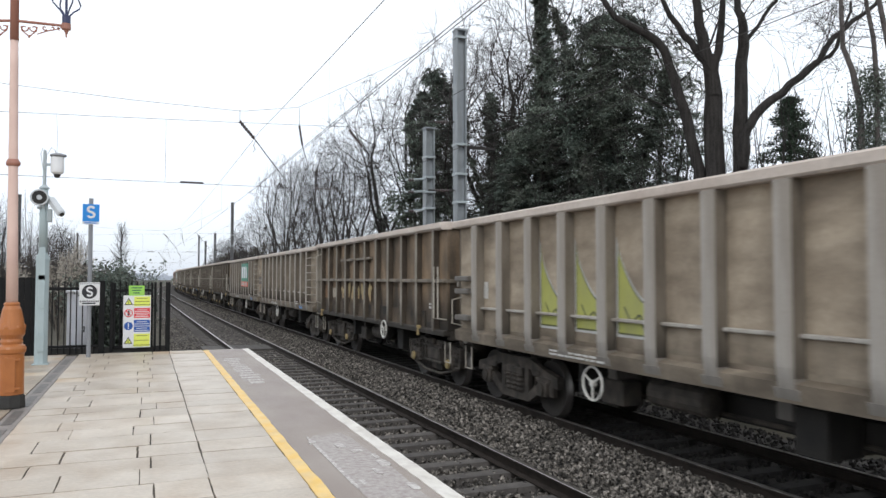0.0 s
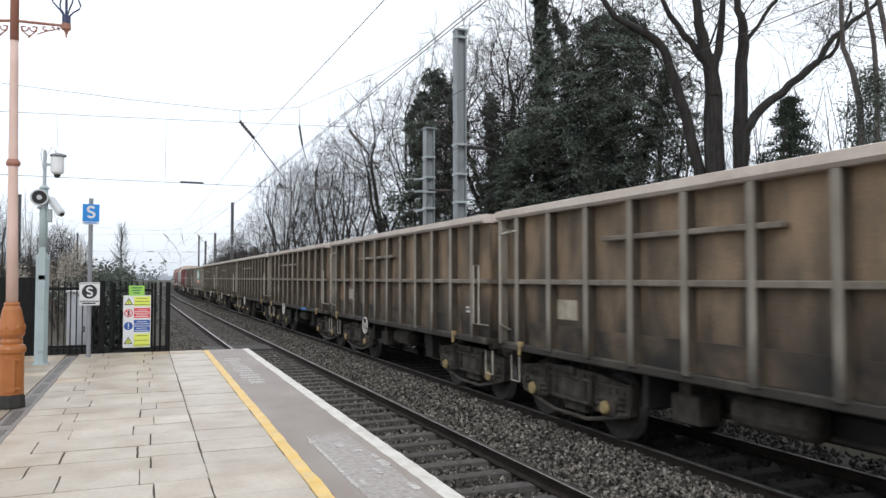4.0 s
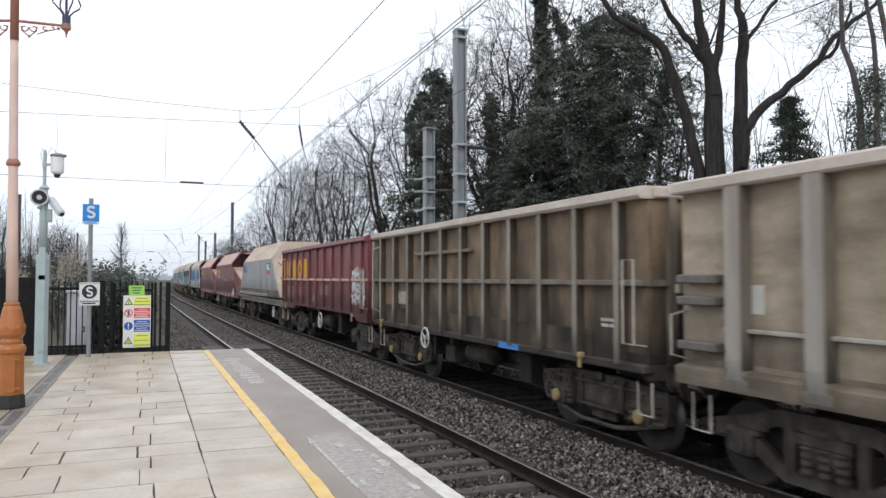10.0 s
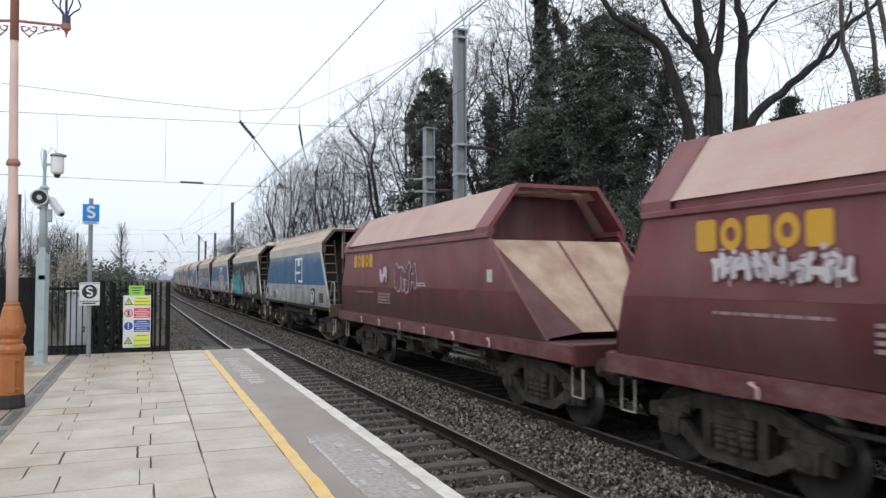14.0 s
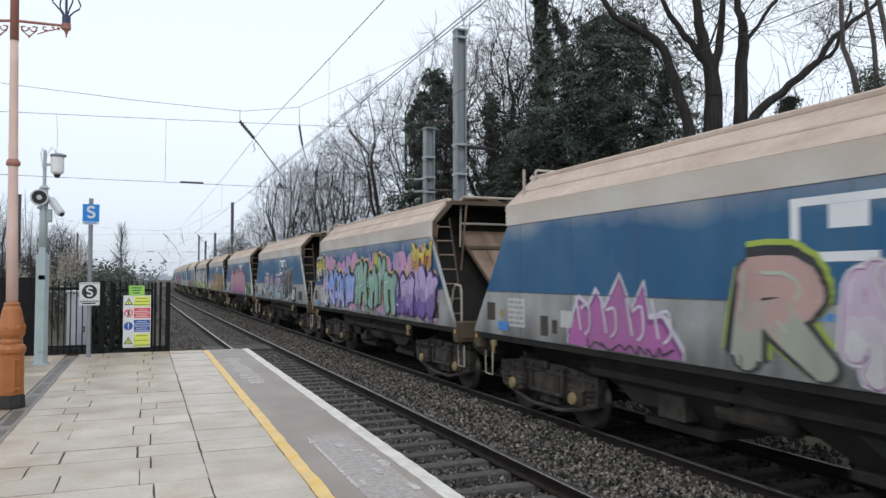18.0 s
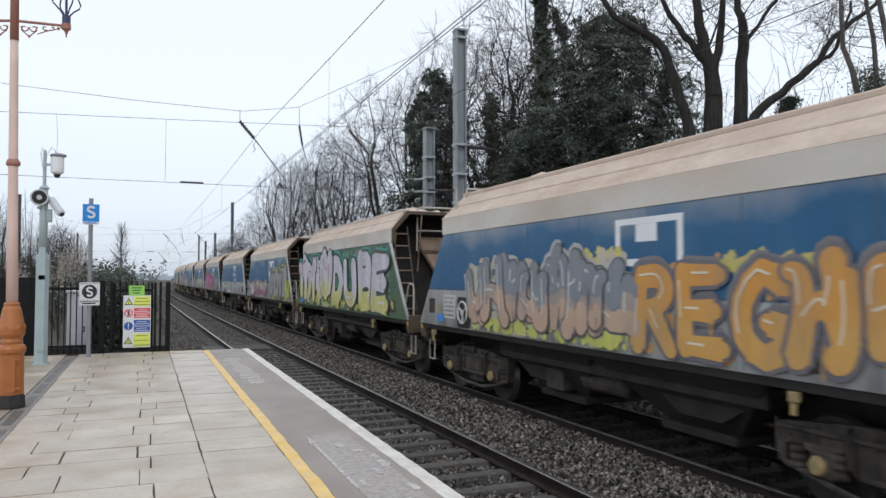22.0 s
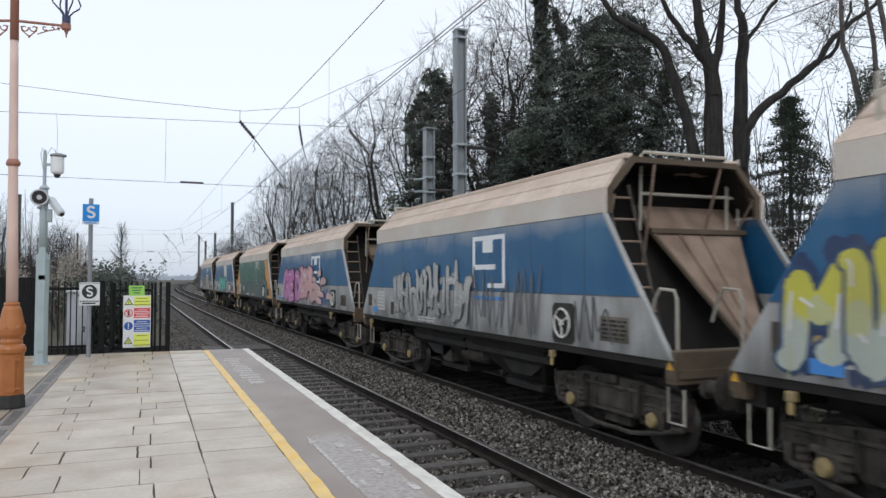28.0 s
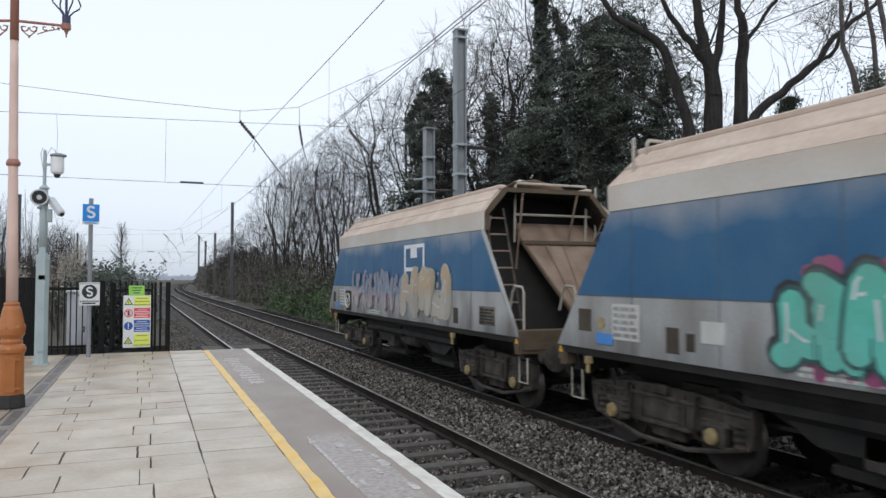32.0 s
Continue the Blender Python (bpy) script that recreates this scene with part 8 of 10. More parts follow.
# --- covered-end hopper wagons of the blue kind ---
def hopper_wagon(at, seed, label, upper=None, lower=None, logo=True, wheel_at=-3.95):
    half = 6.27
    upper, lower = upper or M_BLUE, lower or M_GREY
    w = thing("hopper_wagon", label, "freight wagon", "wagons of the freight train", at=at)
    slope = 1.32
    ys = lambda z: half - slope * (z - 1.31) / (3.14 - 1.31)
    for d in (-1, 1):
        a, b = min(d * 1.35, d * SIDE), max(d * 1.35, d * SIDE)
        part("lower_side", shared("hop_low:%d%s" % (d, lower.name), lambda: Shape().prism([(-half, 1.31), (half, 1.31), (ys(2.04), 2.04), (-ys(2.04), 2.04)], a, b), lower), None, w, "lower side panel")
        part("upper_side", shared("hop_up:%d%s" % (d, upper.name), lambda: Shape().prism([(-ys(2.042), 2.042), (ys(2.042), 2.042), (ys(3.14), 3.14), (-ys(3.14), 3.14)], a, b), upper), None, w, "upper side panel")
        for i in range(7):
            y = -4.5 + i * 1.5
            part("weld_seam", shared("hop_seam:%d" % d, lambda: Shape().box(min(d * 1.399, d * 1.4028), max(d * 1.399, d * 1.4028), -0.007, 0.007, 1.33, 3.12), M_SEAM), None, w, at=pose(0, y, 0))
        part("seam_strip", shared("hop_seamline:%d" % d, lambda: Shape().box(min(d * 1.399, d * 1.404), max(d * 1.399, d * 1.404), -ys(2.05) + 0.02, ys(2.05) - 0.02, 2.032, 2.05), M_SEAM), None, w)
        e = ys(3.14)
        part("coaming", shared("hop_coam:%d" % d, lambda: Shape().prism([(-e - 0.02, 3.143), (e + 0.02, 3.143), (e + 0.03, 3.47), (-e - 0.03, 3.47)], min(d * 1.35, d * 1.412), max(d * 1.35, d * 1.412)), M_COAM), None, w, "pale coaming band")
        part("roof_slope", shared("hop_roof:%d" % d, lambda: Shape().add(
            [(d * 1.412, -e - 0.03, 3.473), (d * 1.412, e + 0.03, 3.473), (d * 0.98, e - 0.12, 3.93), (d * 0.98, -e + 0.12, 3.93),
             (d * 1.35, -e - 0.03, 3.473), (d * 1.35, e + 0.03, 3.473), (d * 0.93, e - 0.12, 3.90), (d * 0.93, -e + 0.12, 3.90)],
            [(0, 1, 2, 3), (7, 6, 5, 4), (0, 4, 5, 1), (3, 2, 6, 7), (0, 3, 7, 4), (1, 5, 6, 2)]), M_TOPDUST), None, w, "dust-covered sloping top")
        part("top_rim", shared("hop_rim:%d" % d, lambda: Shape().box(min(d * 0.86, d * 1.0), max(d * 0.86, d * 1.0), -e + 0.05, e - 0.05, 3.90, 3.985, 0.02).tube([(d * 1.19, -e + 0.06, 3.70), (d * 1.19, e - 0.06, 3.70)], 0.022, 5), M_TOPDUST), None, w)
        part("sole_bar", shared("hop_sole:%d" % d, lambda: Shape().prism([(d * 1.12, 1.31), (d * 1.38, 1.308), (d * 1.36, 1.21), (d * 1.12, 1.19)], -half, half, "y"), M_SOOTSHADE), None, w, "dark sole bar")
        if d < 0:
            for y in (-1.55, 1.55):
                # the two discharge chutes under the hopper, black all over
                part("discharge_chute", shared("hop_chute", lambda: Shape().add([(x, v, z) for z, p, q in ((1.10, 1.18, 1.45), (0.42, 0.62, 0.60)) for x, v in ((-p, -q), (p, -q), (p, q), (-p, q))],
                     [(0, 1, 5, 4), (1, 2, 6, 5), (2, 3, 7, 6), (3, 0, 4, 7), (4, 5, 6, 7)]).box(-0.75, 0.75, -0.66, 0.66, 0.32, 0.44, 0.02), M_SOOTSHADE), None, w, "black discharge chute", at=pose(0, y, 0))
            part("spine", shared("hop_spine", lambda: Shape().box(-0.30, 0.30, -half + 0.4, half - 0.4, 0.55, 1.10, 0.02), M_SOOTSHADE), None, w)
        part("under_plate", shared("hop_under:%d" % d, lambda: Shape().box(min(d * 1.02, d * 1.10), max(d * 1.02, d * 1.10), -3.0, 3.0, 0.90, 1.20, 0.01), M_SOOTSHADE), None, w, "black side channel under the body")
        part("centre_sill", shared("hop_hoppers:%d" % d, lambda: Shape().prism([(-3.1, 1.12), (-2.2, 0.62), (-1.5, 0.62), (-0.6, 1.12)], min(d * 0.2, d * 0.95), max(d * 0.2, d * 0.95)).prism([(0.6, 1.12), (1.5, 0.62), (2.2, 0.62), (3.1, 1.12)], min(d * 0.2, d * 0.95), max(d * 0.2, d * 0.95)), M_SOOTSHADE), None, w, "discharge hoppers under the body")
        # recess plate, pocket with handwheel and small hatches on the visible side
        part("edge_strip", shared("hop_edge:%d" % d, lambda: Shape().add(
            [(d * 1.405, -half - 0.02, 1.31), (d * 1.405, -half + 0.025, 1.31), (d * 1.405, -e + 0.025, 3.14), (d * 1.405, -e - 0.02, 3.14),
             (d * 1.34, -half - 0.02, 1.31), (d * 1.34, -half + 0.05, 1.31), (d * 1.34, -e + 0.05, 3.14), (d * 1.34, -e - 0.02, 3.14)],
            [(0, 1, 2, 3), (7, 6, 5, 4), (0, 4, 5, 1), (3, 2, 6, 7), (0, 3, 7, 4), (1, 5, 6, 2)]), M_GREY), None, w, "pale edge angle of the side")
    # both ends
    for g in (-1, 1):
        turn = pose(0, 0, 0, 0, 0, 0 if g < 0 else 180)
        e = ys(3.14)
        part("end_hood", shared("hop_hood", lambda: Shape().add(
            [(x, y, z) for y in (-e - 0.02, -e + 0.03) for x, z in ((-1.35, 3.14), (-1.35, 3.47), (-0.93, 3.93), (0.93, 3.93), (1.35, 3.47), (1.35, 3.14), (1.25, 3.14), (1.25, 3.43), (0.88, 3.85), (-0.88, 3.85), (-1.25, 3.43), (-1.25, 3.14))],
            [(0, 1, 10, 11), (1, 2, 9, 10), (2, 3, 8, 9), (3, 4, 7, 8), (4, 5, 6, 7)] + [tuple(i + 12 for i in f[::-1]) for f in ((0, 1, 10, 11), (1, 2, 9, 10), (2, 3, 8, 9), (3, 4, 7, 8), (4, 5, 6, 7))]
            + [(i, i + 12, (i + 1) % 12 + 12, (i + 1) % 12) for i in range(12)]), M_HEADSTOCK), None, w, "brown rim of the open end", at=turn)
        part("end_sheet", shared("hop_slope", lambda: Shape().add(
            [(-0.42, -4.40, 3.32), (1.30, -4.40, 3.32), (1.30, -4.62, 3.00), (-0.42, -4.62, 3.00), (-0.36, -4.70, 2.92), (1.20, -4.70, 2.92), (0.48, -5.88, 1.42), (0.12, -5.88, 1.42)],
            [(0, 1, 2, 3), (3, 2, 5, 4), (4, 5, 6, 7)]), M_ENDDUST), None, w, "dusty sloping end sheet", at=turn)
        # the shade behind the ladder is painted into this sheet
        part("end_back", shared("hop_back", lambda: Shape().add([(-1.30, -4.12, 3.44), (1.30, -4.12, 3.44), (1.34, -5.35, 1.26), (-1.34, -5.35, 1.26), (-0.86, -3.98, 3.84), (0.86, -3.98, 3.84)], [(0, 1, 2, 3), (0, 4, 5, 1)]), M_HOODSHADE), None, w, "hopper end behind the ladder, shade put into its colour", at=turn)
        part("hood_roof", shared("hop_hoodroof", lambda: Shape().box(-0.92, 0.92, -e + 0.03, -e + 1.05, 3.86, 3.92, 0.01), M_TOPDUST), None, w, "dusty roof over the open end", at=turn)
        # inner sheets added under the hood to paint its shade
        part("hood_lining", shared("hop_lining", lambda: Shape().add([(x, y, z) for y in (-e + 0.04, -4.0) for x, z in ((-1.33, 3.18), (-0.85, 3.85), (0.85, 3.85), (1.33, 3.18))], [(0, 1, 5, 4), (1, 2, 6, 5), (2, 3, 7, 6)]), M_HOODSHADE), None, w, "sheets added inside the hood, coloured as shade", at=turn)
        part("end_floor", shared("hop_floor", lambda: Shape().box(-1.34, 1.34, -6.2, -3.7, 1.2, 1.26), M_SOOTSHADE), None, w, at=turn)
        part("sheet_edge", shared("hop_sheet_edge", lambda: Shape().tube([(-0.44, -4.40, 3.32), (-0.44, -4.64, 3.0), (0.10, -5.90, 1.42)], 0.035, 5), M_HEADSTOCK), None, w, at=turn)
        part("end_ledge", shared("hop_ledge", lambda: Shape().box(-0.46, 1.30, -4.76, -4.66, 2.90, 2.98, 0.01), M_HEADSTOCK), None, w, at=turn)
        for x in (0.05, 0.45):
            part("sheet_rib", shared("hop_rib:%.2f" % x, lambda: Shape().tube([(x, -4.72, 2.92), (x * 0.3 + 0.2, -5.88, 1.44)], 0.018, 4), M_ENDDUST), None, w, at=turn)
        part("headstock", shared("hop_head", lambda: Shape().box(-1.36, 1.36, -half - 0.02, -half + 0.16, 1.02, 1.42, 0.015).box(-1.3, 1.3, -half - 0.05, -half - 0.02, 1.1, 1.2), M_HEADSTOCK), None, w, "brown end beam", at=turn)
        for k, (yb, yt) in enumerate(((-half + 0.45, -e + 0.06),)):
            lad = part("ladder", shared("hop_ladder", lambda: Shape().tube([(-1.26, -5.52, 1.42), (-1.26, -4.80, 3.55)], 0.022, 6).tube([(-0.88, -5.52, 1.42), (-0.88, -4.80, 3.55)], 0.022, 6), M_BOGIE), None, w, "steel ladder at the end", at=turn)
            for i in range(7):
                u = (i + 0.4) / 7
                part("rung", shared("hop_rung", lambda: Shape().tube([(-1.26, 0, 0), (-0.88, 0, 0)], 0.017, 6), M_ENDDUST), None, lad, at=pose(0, -5.52 + 0.72 * u, 1.42 + 2.13 * u))
        for x in (-1.22, -0.55, 0.62, 1.22):
            part("end_stay", shared("hop_stay:%.2f" % x, lambda: Shape().tube([(x, -e + 0.0, 3.84 if abs(x) < 1 else 3.4), (x, -4.62, 2.2 if x < -0.5 else 2.95)], 0.02, 6), M_ENDDUST), None, w, at=turn)
        part("end_railing", shared("hop_railing", lambda: Shape().tube([(-0.55, -4.62, 2.95), (-0.55, -4.66, 4.02), (-0.50, -4.66, 4.06), (1.0, -4.66, 4.06), (1.02, -4.66, 4.02), (1.02, -4.62, 2.95)], 0.024, 6).tube([(-0.55, -4.64, 3.47), (1.25, -4.64, 3.47)], 0.024, 6).tube([(1.25, -4.62, 2.95), (1.25, -4.64, 4.06)], 0.024, 6), M_RUNGS), None, w, "handrail at the end", at=turn)
        for x in (-1.2, -0.2):
            part("grab_hoop", shared("hop_hoop", lambda: Shape().tube([(0, 0.0, 1.40), (0, 0.0, 2.02), (0, 0.05, 2.12), (0, 0.30, 2.14), (0, 0.40, 2.02), (0, 0.52, 1.70)], 0.022, 6), M_RUNGS), None, w, "bent grab hoop", at=turn @ pose(x, -half + 0.12, 0))
    # the hopper's inner trough, filled
    lade(w, 0.93, 4.45, 3.84, seed, 0.24 if seed % 3 else 0.36)
    underframe(w, half - 0.1, M_SOOTSHADE, 0.95, 1.2)
    bogie(w, -4.50, True, "light", 0.95)
    bogie(w, 4.50, True, "light", 0.95)
    coupling(w, half + 0.0, 0.98)
    x = -(SIDE + 0.004)
    # no hollow here: a flat black plate gives the pocket its shade
    part("wheel_pocket", shared("hop_pocket", lambda: Shape().prism([(-0.30, -0.24), (-0.24, -0.30), (0.24, -0.30), (0.30, -0.24), (0.30, 0.22), (0.24, 0.28), (-0.24, 0.28), (-0.30, 0.22)], x - 0.004, x + 0.004), M_SOOTSHADE), None, w, "dark recess round the handwheel", at=pose(0, wheel_at, 1.63))
    handwheel(w, -1.425, wheel_at + 0.02, 1.62, 0.205)
    slots = ((5.55, 0.15, 0.15), (3.75, 0.11, 0.15), (3.45, 0.07, 0.10)) if wheel_at < 0 else ((5.55, 0.15, 0.15), (-3.8, 0.11, 0.15))
    for y, p, q in slots:
        part("hatch", shared("hop_hatch:%.2f" % p, lambda: Shape().box(x - 0.004, x + 0.004, -p, p, -q, q, 0.002), M_DARKBROWN), None, w, "small muddy opening", at=pose(0, y, 1.70 if y > 5 else 1.55))
    plate(w, "label", 4.36, 4.92, 1.48, 1.94, M_LABEL, "white data panel")
    text_rows(w, 4.40, 4.88, 1.50, 1.92, 5, M_GREY, seed, x=-(SIDE + 0.009))
    plate(w, "label", 4.90, 5.26, 1.40, 1.54, M_LABELBLUE, "blue plate", x=-(SIDE + 0.012))
    part("yellow_dot", shared("hop_dot", lambda: Shape().lathe([(0.075, -1.408), (0.075, -1.401)], (0, 5.16, 1.68), 16, "x"), M_BOXCAP), None, w, "round yellow mark")
    for y in (-half - 0.03, half + 0.03):
        sign = part("warning_plate", shared("hop_warn:%d" % (y > 0), lambda: Shape().box(-1.374, -1.366, y - 0.0 if y < 0 else y - 0.16, y + 0.16 if y < 0 else y, 1.10, 1.36), M_HEADSTOCK), None, w, "end plate with a yellow warning label")
        mid = y + 0.08 if y < 0 else y - 0.08
        part("warning_label", shared("hop_warnlabel:%d" % (y > 0), lambda: Shape().prism([(mid - 0.055, 1.20), (mid + 0.055, 1.20), (mid, 1.31)], -1.379, -1.375), M_LOGOYELLOW), None, sign, "yellow warning triangle")
    part("vent_panel", shared("hop_vent", lambda: Shape().box(-1.407, -1.401, -5.48, -4.86, 1.44, 1.77, 0.002), M_BROWNPOST), None, w, "dirty louvred vent panel")
    plate(w, "label", 2.92, 3.28, 1.56, 1.80, M_LABEL, "small pale label")
    # these dark bars are the vent panel's louvres, not lettering
    text_rows(w, -5.45, -4.9, 1.46, 1.74, 5, M_SOOTSHADE, seed + 3, x=-(SIDE + 0.010))
    text_rows(w, 1.0, 2.0, 1.34, 1.46, 2, M_LABEL, seed + 4)
    for y in (-4.55, 4.55):
        part("bracket", shared("hop_bracket", lambda: Shape().box(-1.42, -1.34, -0.05, 0.05, 1.10, 1.2, 0.01).tube([(-1.39, 0, 1.1), (-1.39, 0, 0.98)], 0.03, 6), M_BOXCAP), None, w, "yellow jacking bracket", at=pose(0, y + 0.95, 0))
    if logo:
        s = Shape()
        x0, x1 = -(SIDE + 0.004), -(SIDE + 0.001)
        for y0, y1, z0, z1 in ((-2.12, -2.02, 2.10, 3.02), (-0.94, -0.84, 2.10, 3.02), (-2.02, -0.94, 2.94, 3.02), (-1.66, -1.26, 2.72, 2.938), (-1.75, -0.94, 2.42, 2.51), (-2.02, -1.45, 2.10, 2.18)):
            s.box(x0, x1, y0, y1, z0, z1)
        part("company_mark", s, M_WHITE, w, "white angular company mark")
        tagged(text_rows(w, -2.1, -0.85, 1.86, 1.98, 1, M_LABELBLUE, seed + 5, name="name_bars"), kind="stuff")
    return w


# --- the pale grey hopper and the maroon ones ---
def grey_hopper(at, seed):
    half = 6.5
    w = thing("hopper_wagon", "pale grey bogie hopper wagon with dusty cream top and ends", "freight wagon", "wagons of the freight train", at=at)
    e = lambda z: half - 0.35 - 1.55 * (z - 1.45) / (3.15 - 1.45)
    for d in (-1, 1):
        part("side", shared("grey_side:%d" % d, lambda: Shape().prism([(-e(1.72), 1.72), (e(1.72), 1.72), (e(3.15), 3.15), (-e(3.15), 3.15)], min(d * 1.34, d * 1.40), max(d * 1.34, d * 1.40)), M_SILVER), None, w, "pale grey side sheet")
        part("skirt", shared("grey_skirt:%d" % d, lambda: Shape().prism([(-e(1.40), 1.40), (e(1.40), 1.40), (e(1.72), 1.718), (-e(1.72), 1.718)], min(d * 1.30, d * 1.385), max(d * 1.30, d * 1.385)), M_BROWNPOST), None, w, "grimy lower skirt")
        part("pipe", shared("grey_pipe:%d" % d, lambda: Shape().tube([(d * 1.42, -3.6, 1.50), (d * 1.42, e(1.5) - 0.1, 1.50)], 0.025, 6).tube([(d * 1.42, -3.6, 1.42), (d * 1.42, e(1.5) - 0.1, 1.42)], 0.02, 6), M_RUNGS), None, w, "long pale pipes")
        t = e(3.15)
        part("roof_slope", shared("grey_roof:%d" % d, lambda: Shape().add(
            [(d * 1.40, -t, 3.153), (d * 1.40, t, 3.153), (d * 0.85, t - 0.25, 3.95), (d * 0.85, -t + 0.25, 3.95), (d * 1.34, -t, 3.153), (d * 1.34, t, 3.153), (d * 0.80, t - 0.25, 3.92), (d * 0.80, -t + 0.25, 3.92)],
            [(0, 1, 2, 3), (7, 6, 5, 4), (0, 4, 5, 1), (3, 2, 6, 7), (0, 3, 7, 4), (1, 5, 6, 2)]), M_TOPDUST), None, w, "dusty cream roof slope")
        part("sole_bar", shared("grey_sole:%d" % d, lambda: Shape().prism([(d * 1.1, 1.30), (d * 1.40, 1.30), (d * 1.40, 1.26), (d * 1.28, 1.24), (d * 1.28, 1.10), (d * 1.36, 1.06), (d * 1.1, 1.06)], -half, half, "y"), M_RIB), None, w, "grey channel sole bar")
    for g in (-1, 1):
        turn = pose(0, 0, 0, 0, 0, 0 if g < 0 else 180)
        t = e(3.15)
        part("end_sheet", shared("grey_end", lambda: Shape().add(
            [(-1.39, -t, 3.15), (-0.85, -t + 0.25, 3.95), (0.85, -t + 0.25, 3.95), (1.39, -t, 3.15), (1.30, -e(1.42) , 1.42), (-1.30, -e(1.42), 1.42)], [(0, 1, 2, 3), (0, 3, 4, 5)]), M_TOPDUST), None, w, "cream corrugated end sheet", at=turn)
        for i in range(13):
            x = -1.14 + i * 0.19
            part("corrugation", shared("grey_corr", lambda: Shape().tube([(0, -t - 0.01, 3.05), (0, -e(1.6) - 0.02, 1.6)], 0.035, 5), M_TOPDUST), None, w, at=turn @ pose(x, 0, 0))
        # two rows of dark slanted bars that draw the corrugations' shading
        for z in (3.0, 2.3):
            for i in range(13):
                part("end_louvre", shared("grey_louvre:%.1f" % z, lambda: Shape().tube([(-0.07, -e(z) - 0.04, z), (0.07, -e(z - 0.16) - 0.04, z - 0.16)], 0.016, 4), M_HEADSTOCK), None, w, at=turn @ pose(-1.08 + i * 0.18, 0, 0))
        part("headstock", shared("grey_head", lambda: Shape().box(-1.34, 1.34, -half - 0.02, -half + 0.14, 1.0, 1.32, 0.015), M_RIB), None, w, at=turn)
    lade(w, 0.8, 4.3, 3.82, seed, 0.2)
    underframe(w, half - 0.1, M_BOGIE)
    bogie(w, -4.6, False, "heavy")
    bogie(w, 4.6, False, "heavy")
    coupling(w, half)
    handwheel(w, -1.32, -4.7, 0.74, 0.23)
    board = plate(w, "sign_board", -4.15, -3.27, 2.55, 2.98, M_LOGOGREEN, "small green company board")
    for y0, y1, z1 in ((-3.56, -3.36, 2.90), (-3.82, -3.64, 2.90), (-4.06, -3.90, 2.74)):
        part("white_shape", Shape().box(-1.412, -1.408, y0, y1, 2.63, z1), M_WHITE, board)
    part("orange_band", Shape().box(-1.412, -1.408, -4.15, -3.27, 2.42, 2.545), M_LOGORED, board)
    text_rows(w, -4.7, -3.8, 1.9, 2.5, 6, M_GREY, seed, x=-1.404)
    mark = Shape()
    for i, (y0, y1) in enumerate(((4.55, 5.0), (4.1, 4.45), (3.65, 4.0), (3.2, 3.55))):
        mark.prism([(y0, 2.58), (y1, 2.58), (y1 - 0.05 * i, 2.96), (y0 + 0.06 * i, 2.96)], -1.408, -1.402)
    part("company_mark", mark, M_LOGONAVY, w, "navy company lettering shapes")
    text_rows(w, 3.6, 4.3, 1.9, 2.1, 3, M_GREY, seed + 1, x=-1.404)
    text_rows(w, 2.3, 3.1, 1.86, 2.1, 3, M_GREY, seed + 2, x=-1.404)
    tag(w, 1.6, 0.4, 2.0, 2.5, (0.5, 0.5, 0.5), 17)
    return w


def yellow_blocks(w, y_rear, y_front, low, high, x, d=0.006):
    """Five plain worn yellow shapes in a row: blocks and rings."""
    step = (y_rear - y_front) / 5
    for i in range(5):
        y1, y0 = y_rear - step * i, y_rear - step * (i + 0.82)
        mid, rise, c = (y0 + y1) / 2, (low + high) / 2, 0.09 * (high - low)
        if i in (1, 3):
            out = [(mid + (y1 - y0) / 2 * math.cos(t * 0.2618), rise + (high - low) / 2 * math.sin(t * 0.2618)) for t in range(24)]
            hole = [(mid + (p - mid) * 0.45, rise + (q - rise) * 0.45) for p, q in out]
            block = Shape().add([(v, p, q) for v in (x - d, x) for ring in (out, hole) for p, q in ring],
                                [f for k in range(24) for f in ((k, (k + 1) % 24, 24 + (k + 1) % 24, 24 + k), (48 + k, 72 + k, 72 + (k + 1) % 24, 48 + (k + 1) % 24), (k, 48 + k, 48 + (k + 1) % 24, (k + 1) % 24), (24 + k, 24 + (k + 1) % 24, 72 + (k + 1) % 24, 72 + k))])
        else:
            block = Shape().prism([(y0 + c, low), (y1 - c, low), (y1, low + c), (y1, high - c), (y1 - c, high), (y0 + c, high), (y0, high - c), (y0, low + c)], x - d, x)
        part("company_mark", block, M_LOGOYELLOW, w, "yellow lettering shape")


